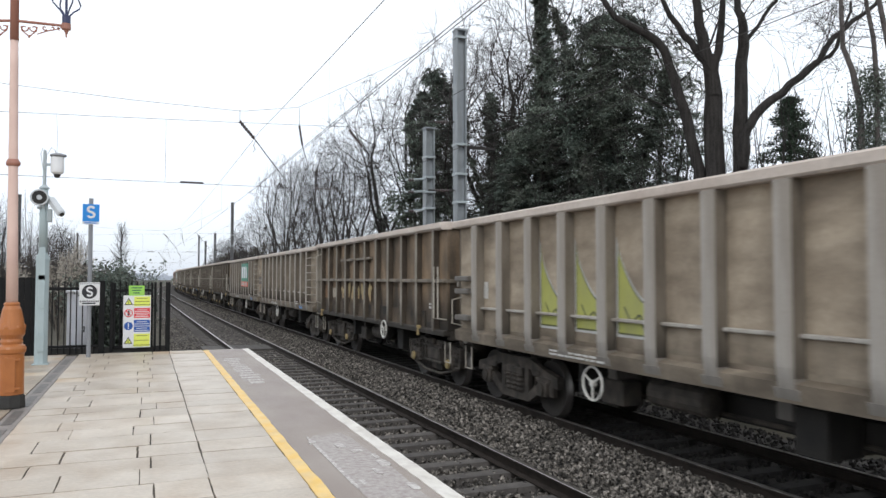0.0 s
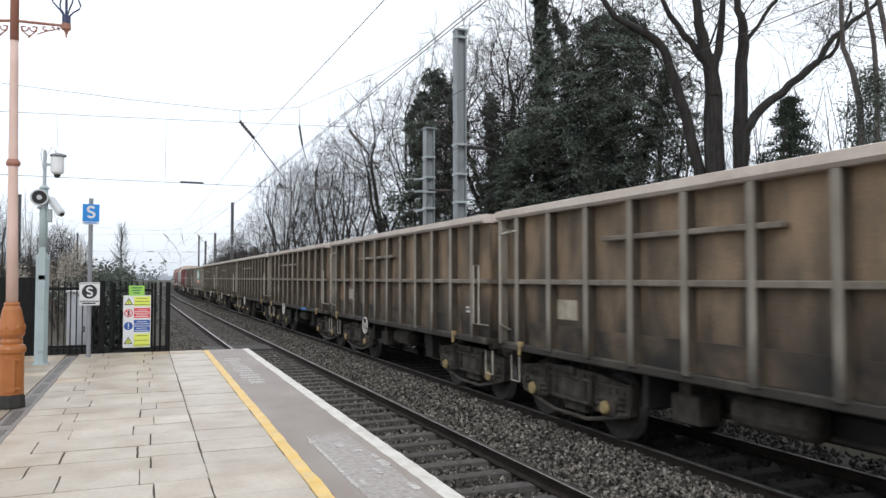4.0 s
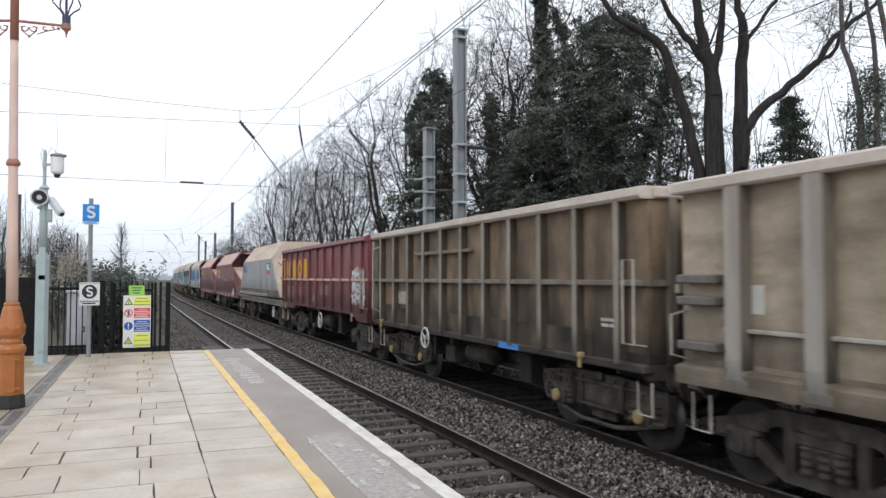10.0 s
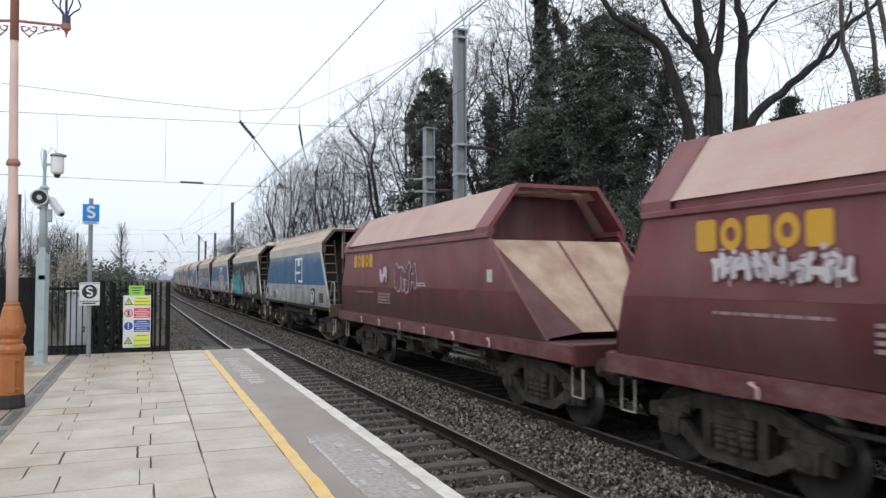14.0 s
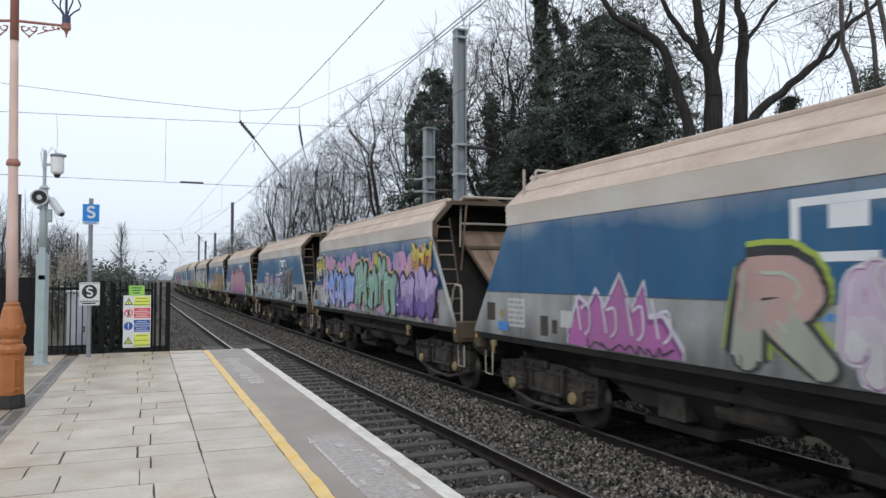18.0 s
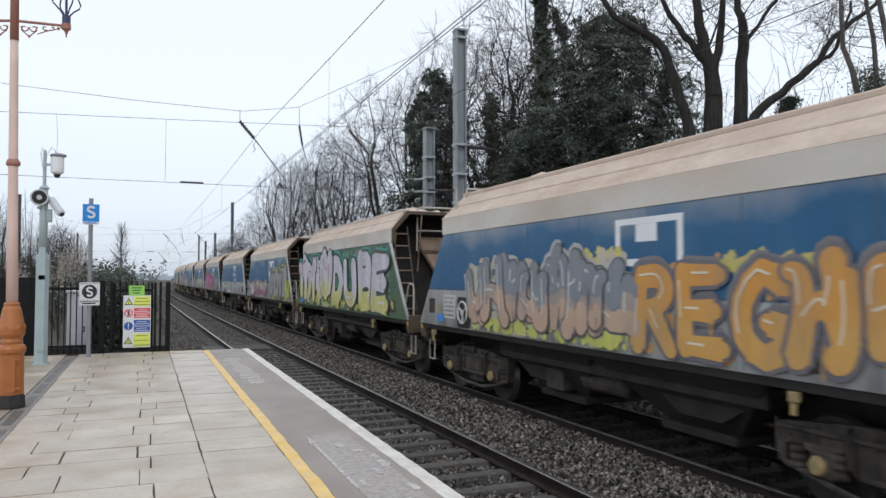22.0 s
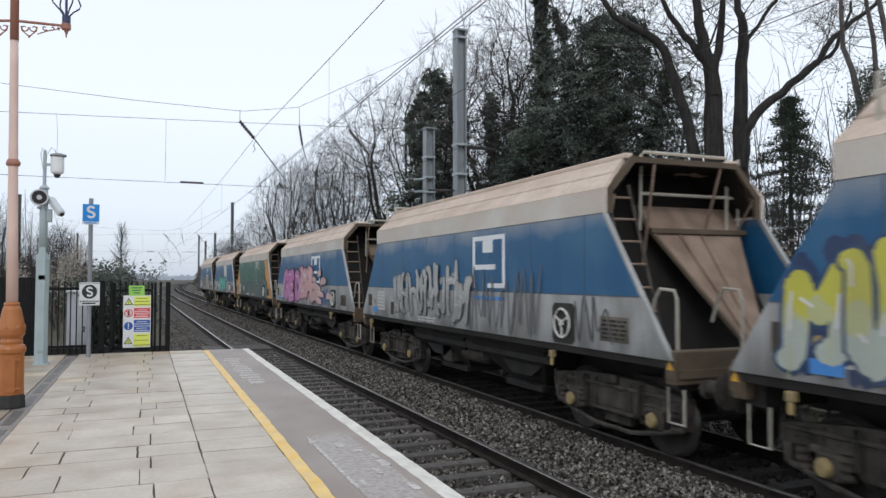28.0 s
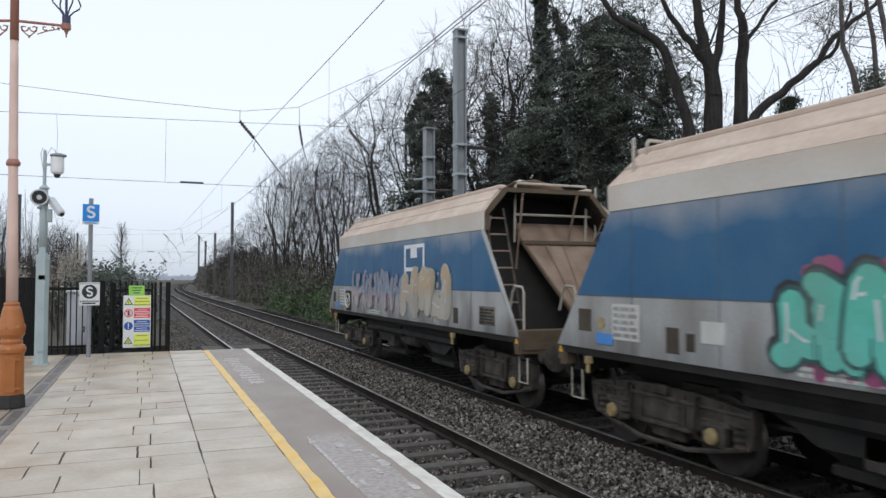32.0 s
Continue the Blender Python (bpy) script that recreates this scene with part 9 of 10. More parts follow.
def maroon_hopper(at, seed, tagged_side, half):
    tint = "%.2f" % half
    w = thing("hopper_wagon", "maroon bogie hopper wagon with a dusty top and open sloping ends", "freight wagon", "wagons of the freight train", at=at)
    e = lambda z: half - 0.89 - 1.73 * (z - 1.45) / (3.0 - 1.45)
    rear = lambda z: half - 0.12 - 0.75 * (z - 1.45) / (3.0 - 1.45)
    for d in (-1, 1):
        part("side", shared("mar_side:%d%s" % (d, tint), lambda: Shape().add(
            [(d * 1.42, -e(3.0), 3.0), (d * 1.42, rear(3.0), 3.0), (d * 1.42, rear(2.05), 2.05), (d * 1.42, -e(2.05), 2.05), (d * 1.36, -e(3.0), 3.0), (d * 1.36, rear(3.0), 3.0), (d * 1.36, rear(2.05), 2.05), (d * 1.36, -e(2.05), 2.05)],
            [(0, 1, 2, 3), (7, 6, 5, 4), (0, 4, 5, 1), (3, 2, 6, 7), (0, 3, 7, 4), (1, 5, 6, 2)]), M_MAROON), None, w, "maroon side sheet")
        part("lower_side", shared("mar_low:%d%s" % (d, tint), lambda: Shape().add(
            [(d * 1.42, -e(2.05), 2.047), (d * 1.42, rear(2.05), 2.047), (d * 1.32, rear(1.40), 1.31), (d * 1.32, -e(1.40), 1.31), (d * 1.36, -e(2.05), 2.047), (d * 1.36, rear(2.05), 2.047), (d * 1.26, rear(1.40), 1.31), (d * 1.26, -e(1.40), 1.31)],
            [(0, 1, 2, 3), (7, 6, 5, 4), (0, 4, 5, 1), (3, 2, 6, 7), (0, 3, 7, 4), (1, 5, 6, 2)]), M_MAROON), None, w, "lower side sheet, darker towards the bottom")
        part("ledge", shared("mar_ledge:%d%s" % (d, tint), lambda: Shape().box(min(d * 1.36, d * 1.47), max(d * 1.36, d * 1.47), -e(3.0) - 0.03, rear(3.0) + 0.03, 2.98, 3.06, 0.012).box(min(d * 1.3, d * 1.40), max(d * 1.3, d * 1.40), -e(3.0), rear(3.0), 3.06, 3.16), M_MAROON), None, w)
        t, q = e(3.0), rear(3.0)
        part("roof_slope", shared("mar_roof:%d%s" % (d, tint), lambda: Shape().add(
            [(d * 1.45, -t - 0.05, 3.16), (d * 1.45, q + 0.05, 3.16), (d * 0.85, q - 0.45, 3.95), (d * 0.85, -t + 0.25, 3.95), (d * 1.39, -t - 0.05, 3.16), (d * 1.39, q + 0.05, 3.16), (d * 0.80, q - 0.45, 3.92), (d * 0.80, -t + 0.25, 3.92)],
            [(0, 1, 2, 3), (7, 6, 5, 4), (0, 4, 5, 1), (3, 2, 6, 7), (0, 3, 7, 4), (1, 5, 6, 2)]), M_MAROONDUST), None, w, "dust-pink roof slope")
        part("sole_bar", shared("mar_sole:%d%s" % (d, tint), lambda: Shape().prism([(d * 1.05, 1.30), (d * 1.40, 1.30), (d * 1.40, 1.05), (d * 1.05, 1.05)], -half, half, "y"), M_MAROONWORN), None, w, "worn maroon sole bar")
        for i in range(6):
            part("rope_hook", shared("mar_hook:%d%s" % (d, tint), lambda: Shape().tube([(d * 1.41, 0.04, 1.22), (d * 1.46, 0.04, 1.22), (d * 1.46, -0.06, 1.18), (d * 1.46, -0.06, 1.08)], 0.02, 5), M_MAROONDUST), None, w, at=pose(0, -3.9 + i * 1.56, 0))
        part("side_gear", shared("mar_gear:%d%s" % (d, tint), lambda: Shape().tube([(d * 1.25, -3.2, 0.9), (d * 1.25, 3.2, 0.9)], 0.03, 6).box(min(d * 1.2, d * 1.3), max(d * 1.2, d * 1.3), -1.2, -0.8, 0.8, 1.04, 0.01).box(min(d * 1.2, d * 1.3), max(d * 1.2, d * 1.3), 1.1, 1.4, 0.8, 1.04, 0.01), M_BOGIE), None, w)
    for g in (-1, 1):
        turn = pose(0, 0, 0, 0, 0, 0 if g < 0 else 180)
        e = (lambda z: half - 0.89 - 1.73 * (z - 1.45) / (3.0 - 1.45)) if g < 0 else rear
        t = e(3.0)
        way = tint + str(g)
        part("end_hood", shared("mar_hood:" + way, lambda: Shape().add(
            [(x, y, z) for y in (-t - 0.05, -t + 0.5) for x, z in ((-1.45, 3.05), (-1.45, 3.18), (-0.86, 3.97), (0.86, 3.97), (1.45, 3.18), (1.45, 3.05), (1.38, 3.05), (1.38, 3.15), (0.82, 3.90), (-0.82, 3.90), (-1.38, 3.15), (-1.38, 3.05))],
            [(0, 1, 10, 11), (1, 2, 9, 10), (2, 3, 8, 9), (3, 4, 7, 8), (4, 5, 6, 7)] + [(i, i + 12, (i + 1) % 12 + 12, (i + 1) % 12) for i in range(12)]), M_MAROON), None, w, "maroon hood over the open end", at=turn)
        part("hood_back", shared("mar_back:" + way, lambda: Shape().add([(-1.3, -t + 0.75, 3.0), (1.3, -t + 0.75, 3.0), (0.8, -t + 0.75, 3.93), (-0.8, -t + 0.75, 3.93), (1.38, -t + 0.02, 2.93), (-1.38, -t + 0.02, 2.93)], [(0, 1, 2, 3), (0, 5, 4, 1)]), M_MAROONDARK), None, w, at=turn)
        part("end_sheet", shared("mar_end:" + way, lambda: Shape().add([(-1.38, -t + 0.02, 2.95), (1.38, -t + 0.02, 2.95), (0.62, -e(1.42) + 0.02, 1.42), (-0.62, -e(1.42) + 0.02, 1.42)], [(0, 1, 2, 3)]), M_ENDPALE), None, w, "dusty sloping end sheet", at=turn)
        for x in (-1, 1):
            part("end_cheek", shared("mar_cheek:%d%s" % (x, way), lambda: Shape().add([(x * 1.38, -t + 0.02, 2.95), (x * 0.62, -e(1.42) + 0.02, 1.42), (x * 1.36, -e(1.42) + 0.03, 1.32)], [(0, 1, 2)]), M_MAROONDARK), None, w, at=turn)
        part("end_deck", shared("mar_deck:" + way, lambda: Shape().box(-1.30, 1.30, -half + 0.14, -half + 1.2, 1.24, 1.30, 0.01), M_MAROONDARK), None, w, at=turn)
        part("end_rib", shared("mar_rib:" + way, lambda: Shape().tube([(0, -t + 0.0, 2.93), (0, -e(1.42), 1.42)], 0.03, 5), M_MAROON), None, w, at=turn)
        part("headstock", shared("mar_head:" + way, lambda: Shape().box(-1.34, 1.34, -half - 0.02, -half + 0.14, 1.0, 1.32, 0.015), M_MAROON), None, w, at=turn)
    lade(w, 0.8, half - 2.9, 3.80, seed, 0.2)
    underframe(w, half - 0.1, M_BOGIE)
    bogie(w, -half + 1.75, False, "heavy")
    bogie(w, half - 1.75, False, "heavy")
    coupling(w, half)
    if not tagged_side:
        handwheel(w, -1.46, -half + 1.62, 1.36, 0.24)
    yellow_blocks(w, 4.7, 2.9, 2.56, 2.90, -1.424)
    text_rows(w, -3.5, -2.2, 1.72, 2.02, 5, M_LABEL, seed + 1, x=-1.36, name="stencil_text")
    text_rows(w, -0.8, -0.1, 2.08, 2.18, 2, M_LABEL, seed + 2, x=-1.424)
    plate(w, "label", -4.0, -3.8, 2.2, 2.42, M_LABEL, "small white label", x=-1.423)
    if tagged_side:
        graffiti(w, 2.3, 1.7, 2.15, 2.55, 1, (0.62, 0.55, 0.62), (0.5, 0.42, 0.5), (0.16, 0.04, 0.05), seed, x=-1.426)
        graffiti(w, 1.1, -0.3, 1.95, 2.55, 3, (0.13, 0.035, 0.04), (0.13, 0.035, 0.04), (0.55, 0.5, 0.55), seed + 9, x=-1.426)
    else:
        graffiti(w, 4.4, 2.8, 2.22, 2.50, 6, (0.60, 0.56, 0.58), (0.56, 0.52, 0.55), (0.16, 0.05, 0.06), seed, x=-1.43, fat=0.16)
        text_rows(w, 0.2, 1.6, 2.1, 2.4, 4, M_DIMLABEL, seed + 4, x=-1.424)
    text_rows(w, 3.0, 4.5, 1.86, 1.98, 1, M_DIMLABEL, seed + 5, x=-1.40)
    text_rows(w, 1.6, 2.6, 1.62, 1.98, 5, M_DIMLABEL, seed + 6, x=-1.40)
    return w


# ---- the train: where the gap behind each wagon is along the line at the start ----
GAPS = [13.58, 25.27, 37.99, 50.58, 62.26, 73.98, 85.79, 97.62, 109.40, 121.21, 133.8, 145.43, 158.3, 172.05, 185.85, 199.6, 213.75,
        227.15, 240.6, 254.0, 267.25, 280.6, 293.95, 307.3, 320.7, 334.1, 347.45, 360.85, 374.35, 387.75, 401.2, 415.15, 428.8]
SPEED = 12.657
WHITE_S, CREAM, BLACK_S = (0.66, 0.64, 0.66), (0.66, 0.60, 0.47), (0.02, 0.02, 0.025)
TEAL, MINT, PINK, MAGENTA = (0.03, 0.36, 0.40), (0.16, 0.56, 0.48), (0.66, 0.28, 0.40), (0.50, 0.05, 0.28)
LILAC, PURPLE, ORANGE, YELLOW = (0.46, 0.36, 0.62), (0.16, 0.10, 0.36), (0.62, 0.25, 0.04), (0.66, 0.56, 0.08)
GREY_S, PALE = (0.25, 0.25, 0.24), (0.50, 0.52, 0.50)
SAGE, GREEN_S = (0.24, 0.42, 0.33), (0.06, 0.26, 0.07)
TRAIN = []


def centre_of(n):
    front = GAPS[n - 1] if n else GAPS[0] - 12.6
    return (front + GAPS[n]) / 2


def berth(n):
    px, py, turn = line_at(FAR_TRACK, centre_of(n))
    return pose(px, py, RAIL_Z, 0, 0, turn)


for n in range(12):
    at = berth(n)
    if n in (0, 2, 3, 10):
        w = rib_wagon(at, n in (3, 10), 20 + n, "dusty grey ribbed steel box wagon" + (" with a green company board" if n in (3, 10) else ""), -1.5 if n == 3 else 1.4)
    else:
        w = post_wagon(at, 20 + n, "dark rusty brown steel box wagon with dusty rim", wheel_at=-1.8 if n in (1, 4, 9) else 1.75)
    TRAIN.append(w)
# marks on the box wagons
w = TRAIN[1]
for i, y in enumerate((2.6, 1.55, 0.55)):
    graffiti(w, y, y - 0.85, 1.62, 2.05, 2, (0.40, 0.31, 0.15), (0.36, 0.25, 0.13), (0.20, 0.13, 0.06), 70 + i, x=-1.272)
TRAIN.append(post_wagon(berth(12), 50, "maroon steel box wagon with worn yellow lettering shapes", M_MAROON, M_MAROON, True, -0.85))
w = TRAIN[12]
yellow_blocks(w, 5.9, 1.3, 2.27, 2.97, -1.345)
for z in (1.48, 1.82, 2.14):
    graffiti(w, -4.55, -5.75, z, z + 0.34, 3, WHITE_S, (0.55, 0.52, 0.52), (0.28, 0.16, 0.17), 90 + int(z * 10), x=-1.34, fat=0.24)
text_rows(w, 3.9, 5.2, 1.5, 1.95, 5, M_DIMLABEL, 92, x=-1.336)
text_rows(w, 1.9, 2.9, 1.6, 1.95, 5, M_DIMLABEL, 93, x=-1.336)
text_rows(w, -1.7, -0.5, 1.7, 2.05, 5, M_DIMLABEL, 94, x=-1.336)
text_rows(w, -0.2, 0.6, 1.45, 1.7, 4, M_DIMLABEL, 95, x=-1.336)
TRAIN.append(grey_hopper(berth(13), 51))
TRAIN.append(maroon_hopper(berth(14), 52, False, 6.47))
TRAIN.append(maroon_hopper(berth(15), 53, True, 6.47))

HOPPER = "blue and grey bogie hopper wagon covered in stone dust"
for n in range(16, 33):
    upper, lower, logo, label = None, None, True, HOPPER
    if n == 17:
        upper, lower, logo, label = M_BLACKBODY, M_BLACKBODY, False, "black-sprayed bogie hopper wagon with bubble graffiti"
    elif n == 23:
        upper, lower, logo, label = M_OLIVEBODY, M_OLIVEBODY, False, "green-sprayed bogie hopper wagon with huge white graffiti"
    elif n == 30:
        upper, lower, logo, label = M_GREENBODY, M_GREENLOW, False, "green-sprayed bogie hopper wagon with orange ends"
    elif n == 19:
        logo, label = False, "bogie hopper wagon covered end to end in rainbow graffiti"
    elif n in (25, 32):
        label = "blue and grey bogie hopper wagon with faint graffiti"
    TRAIN.append(hopper_wagon(berth(n), 100 + n, label, upper, lower, logo, 3.95 if n in (19, 22, 23, 24, 25, 26, 32) else -3.95))


def crest(w, y_rear, y_front, z0, z_low, z_high, spikes, colours, seed, side=None, pointed=False):
    """A solid sprayed mass with a flaming upper edge, in shrinking layers."""
    r = random.Random(seed)
    tops = []
    for i in range(spikes * 2 + 1):
        u = i / (spikes * 2)
        swell = min(1.0, 0.45 + 3.5 * u, 0.25 + 3.0 * (1 - u))
        tops.append((y_rear + (y_front - y_rear) * u + r.uniform(-0.08, 0.08), z0 + (z_low - z0) * swell * 0.92 + ((z_high - z_low) * r.uniform(0.3, 1.0) * swell if i % 2 else 0)))
    s = Shape()
    yc = (y_rear + y_front) / 2
    for k in range(len(colours)):
        shrink = (0.07 if spikes > 3 else 0.035) * k
        x = (-(SIDE + 0.004) if side is None else side) - 0.003 * k
        line = [(yc + (y - yc) * (1 - shrink * 0.35), max(z0 + 0.02, z - shrink)) for y, z in (tops if pointed else bend(tops, 4))]
        for (ya, za), (yb, zb) in zip(line, line[1:]):
            s.add([(x, ya, z0), (x, yb, z0), (x, yb, zb), (x, ya, za)], [(0, 1, 2, 3)], k)
    return tagged(part("graffiti_ground", s, [paint(*c) for c in colours], w, "solid sprayed mass with a flaming edge"), kind="stuff")


def dots(w, y0, y1, z0, z1, count, colour, seed, lo=0.03, hi=0.12):
    r = random.Random(seed)
    s = Shape()
    for i in range(count):
        y, z, q = r.uniform(y0, y1), r.uniform(z0, z1), r.uniform(lo, hi)
        z = min(3.12 - q, max(1.33 + q, z))
        ragged = [q * r.uniform(0.55, 1.15) for t in range(12)]
        flat(s, [(y + ragged[t] * math.cos(t * 0.5236), max(1.32, z + ragged[t] * math.sin(t * 0.5236))) for t in range(12)], -(SIDE + 0.004 + 0.0002 * i), 0)
    return tagged(part("sprayed_dots", s, paint(*colour), w), kind="stuff")


T = TRAIN
for i, y in enumerate((3.01, 2.01, 1.01)):
    # a sprayed flame between two ribs: a tall tip at its rear, sweeping down towards the front
    s = Shape()
    for k, q in enumerate((0.0, 0.035, 0.06)):
        tip = 2.92 - 0.05 * i
        line = bend([(y - 0.12 - q, tip - 2.6 * q), (y - 0.22, 2.56 - q), (y - 0.42, 2.24 - q), (y - 0.66, 2.02 - q), (y - 0.87 + q, 2.04 - q)], 4)
        for (ya, za), (yb, zb) in zip(line, line[1:]):
            s.add([(-1.257 - 0.003 * k, ya, 1.50 + q), (-1.257 - 0.003 * k, yb, 1.50 + q), (-1.257 - 0.003 * k, yb, zb), (-1.257 - 0.003 * k, ya, za)], [(0, 1, 2, 3)], k)
    ribbon(s, bend([(y - 0.3, 1.9), (y - 0.45, 1.72), (y - 0.62, 1.80), (y - 0.7, 1.62)]), 0.016, -1.268, 1)
    part("sprayed_flame", s, [paint(0.50, 0.50, 0.48), paint(0.10, 0.11, 0.04), paint(0.37, 0.38, 0.10)], TRAIN[0], "lime sprayed flame with a pale edge")
tag(TRAIN[0], 1.3, 0.7, 1.12, 1.24, (0.5, 0.49, 0.46), 66, 0.02, x=-1.395)
tag(T[16], 3.0, 0.8, 1.5, 1.8, WHITE_S, 200)
crest(T[17], 5.55, 0.25, 1.335, 2.30, 3.08, 8, [(0.50, 0.48, 0.42), (0.02, 0.12, 0.15), TEAL], 320)
graffiti(T[17], 5.2, 1.2, 1.36, 2.28, 5, TEAL, (0.045, 0.42, 0.45), (0.015, 0.20, 0.26), 201, (0.10, 0.47, 0.49), None, fat=0.30, x=-1.42, rim=0.45)
graffiti(T[17], -0.7, -4.8, 1.38, 2.45, 4, (0.36, 0.35, 0.32), (0.44, 0.42, 0.36), BLACK_S, 202, MINT, fat=0.25, mass=BLACK_S)
s = Shape()
flat(s, [(6.18, 1.335), (5.55, 1.335), (5.0, 1.36), (5.25, 1.70), (5.1, 2.05), (5.35, 2.12), (5.62, 1.88), (5.9, 1.62)], -1.4075, 0)
part("sprayed_patch", s, paint(0.40, 0.40, 0.38), T[17], "grey sprayed patch with black ovals")
for i, (y, z) in enumerate(((5.98, 1.44), (5.72, 1.42), (5.46, 1.41), (5.86, 1.56), (5.62, 1.54), (5.68, 1.68), (5.52, 1.80), (5.22, 1.44))):
    s = Shape()
    flat(s, [(y + 0.05 * math.cos(t * 0.63), z + 0.05 * math.sin(t * 0.63)) for t in range(10)], -1.4095, 0)
    part("sprayed_oval", s, paint(*BLACK_S), T[17])
s = Shape()
flat(s, [(5.1, 1.335), (3.55, 1.335), (3.62, 1.62), (3.9, 1.74), (4.4, 1.56), (4.9, 1.50)], -1.425, 0)
part("sprayed_patch", s, paint(0.025, 0.055, 0.15), T[17], "navy sprayed patch")
plate(T[17], "label", 4.42, 4.90, 1.52, 1.92, M_LABEL, "white data panel", x=-1.462)
plate(T[17], "label", 2.92, 3.28, 1.56, 1.86, M_OLDLABEL, "small pale label", x=-1.462)
plate(T[17], "label", -1.0, -0.6, 1.9, 2.35, M_SIGNNAVY, "blue panel", x=-1.404)
dots(T[17], -4.9, 0.6, 2.2, 2.95, 22, GREY_S, 203, 0.02, 0.10)
crest(T[18], 3.12, 0.70, 1.335, 1.98, 2.42, 5, [(0.60, 0.57, 0.62), (0.22, 0.07, 0.22), (0.40, 0.12, 0.34)], 204, pointed=True)
for i, y in enumerate((2.75, 2.15, 1.6, 1.1)):
    # pale upright strokes inside the purple mass
    s = Shape()
    ribbon(s, bend([(y + 0.1, 2.02), (y + 0.03, 1.75), (y - 0.02, 1.55)]), 0.022, -1.418, 0)
    ribbon(s, bend([(y - 0.02, 1.85), (y - 0.2, 1.92 - 0.05 * (i % 2)), (y - 0.24, 1.62), (y - 0.12, 1.5)]), 0.02, -1.419, 0)
    tagged(part("sprayed_line", s, paint(0.62, 0.56, 0.64), T[18], "pale sprayed inner line"), kind="stuff")
tag(T[18], 2.6, 0.8, 1.35, 1.43, (0.05, 0.04, 0.05), 212, 0.02, x=-1.418)
graffiti(T[18], -0.18, -1.40, 1.36, 2.50, 1, (0.46, 0.30, 0.27), (0.34, 0.36, 0.29), BLACK_S, 219, (0.4, 0.45, 0.36), None, fat=0.19, letters_as="R", mass=BLACK_S, glow=(0.34, 0.44, 0.06))
graffiti(T[18], -1.5, -3.5, 1.36, 2.35, 4, (0.58, 0.45, 0.58), WHITE_S, (0.32, 0.1, 0.3), 205, WHITE_S, fat=0.2)
tag(T[18], -4.35, -5.2, 1.5, 1.85, BLACK_S, 206, 0.02)
# the rainbow side: a sprayed ground of orange and pink clouds, then letters
s = Shape()
r = random.Random(207)
for i in range(230):
    y, q = r.uniform(-5.6, 4.35), r.uniform(0.12, 0.34)
    z = r.uniform(1.5, 2.75)
    z = max(1.36 + q, z)
    if abs(y) > 6.1 - 1.32 * (z - 1.31) / 1.83 - q:
        continue
    flat(s, [(y + q * math.cos(t * 0.57), z + q * math.sin(t * 0.57)) for t in range(11)], -(SIDE + 0.003 + 0.000015 * i), (2 if r.random() < 0.3 else 0) if y > 0.2 else (0 if z > 2.3 and r.random() < 0.7 else r.choice((1, 1, 2, 0, 3))))
tagged(part("graffiti_ground", s, [paint(0.58, 0.29, 0.47), paint(0.60, 0.36, 0.27), paint(0.48, 0.31, 0.58), paint(0.60, 0.47, 0.24)], T[19], "sprayed pink and orange clouds"), kind="stuff")
graffiti(T[19], 4.0, 0.95, 1.40, 2.42, 5, (0.24, 0.37, 0.74), (0.40, 0.41, 0.74), (0.03, 0.03, 0.14), 208, WHITE_S, x=-1.412, fat=0.2, mass=BLACK_S, glow=(0.58, 0.47, 0.10))
graffiti(T[19], 0.8, -2.6, 1.38, 2.55, 5, SAGE, (0.26, 0.43, 0.36), (0.03, 0.07, 0.06), 209, WHITE_S, x=-1.412, fat=0.22, mass=BLACK_S, glow=(0.56, 0.42, 0.14))
graffiti(T[19], -2.7, -5.2, 1.38, 2.35, 4, LILAC, PURPLE, (0.08, 0.03, 0.16), 210, WHITE_S, x=-1.412, fat=0.2, mass=BLACK_S)
graffiti(T[19], 5.35, 4.3, 2.2, 2.85, 3, YELLOW, PALE, BLACK_S, 211, x=-1.412, mass=BLACK_S, glow=PALE)
graffiti(T[19], -3.9, -5.1, 2.4, 3.0, 3, YELLOW, ORANGE, BLACK_S, 212, x=-1.412)
flat_disc = Shape()
flat(flat_disc, [(-1.25 + 0.25 * math.cos(t * 0.3), 2.68 + 0.30 * math.sin(t * 0.3)) for t in range(21)], -1.425, 0)
flat(flat_disc, [(-1.25 + 0.21 * math.cos(t * 0.3), 2.68 + 0.26 * math.sin(t * 0.3)) for t in range(21)], -1.428, 1)
part("sprayed_disc", flat_disc, [paint(*BLACK_S), paint(0.46, 0.40, 0.05)], T[19], "yellow sprayed disc")
dots(T[19], -4.0, 5.0, 2.5, 3.05, 60, (0.30, 0.22, 0.48), 213, 0.03, 0.09)
graffiti(T[20], 3.0, -1.2, 1.40, 2.36, 3, (0.40, 0.25, 0.37), (0.30, 0.44, 0.45), (0.06, 0.03, 0.07), 214, PALE, fat=0.24, letters_as="PAZ", split=0.5, glow=(0.40, 0.45, 0.46))
graffiti(T[20], -1.7, -3.55, 1.36, 2.65, 3, BLACK_S, (0.03, 0.03, 0.035), WHITE_S, 215, WHITE_S, fat=0.36)
graffiti(T[21], 2.7, -3.2, 1.34, 2.60, 8, (0.58, 0.32, 0.36), (0.50, 0.20, 0.42), (0.22, 0.05, 0.10), 216, (0.6, 0.4, 0.42), None, fat=0.30, split=0.35, rim=0.7, mass=(0.20, 0.05, 0.06))
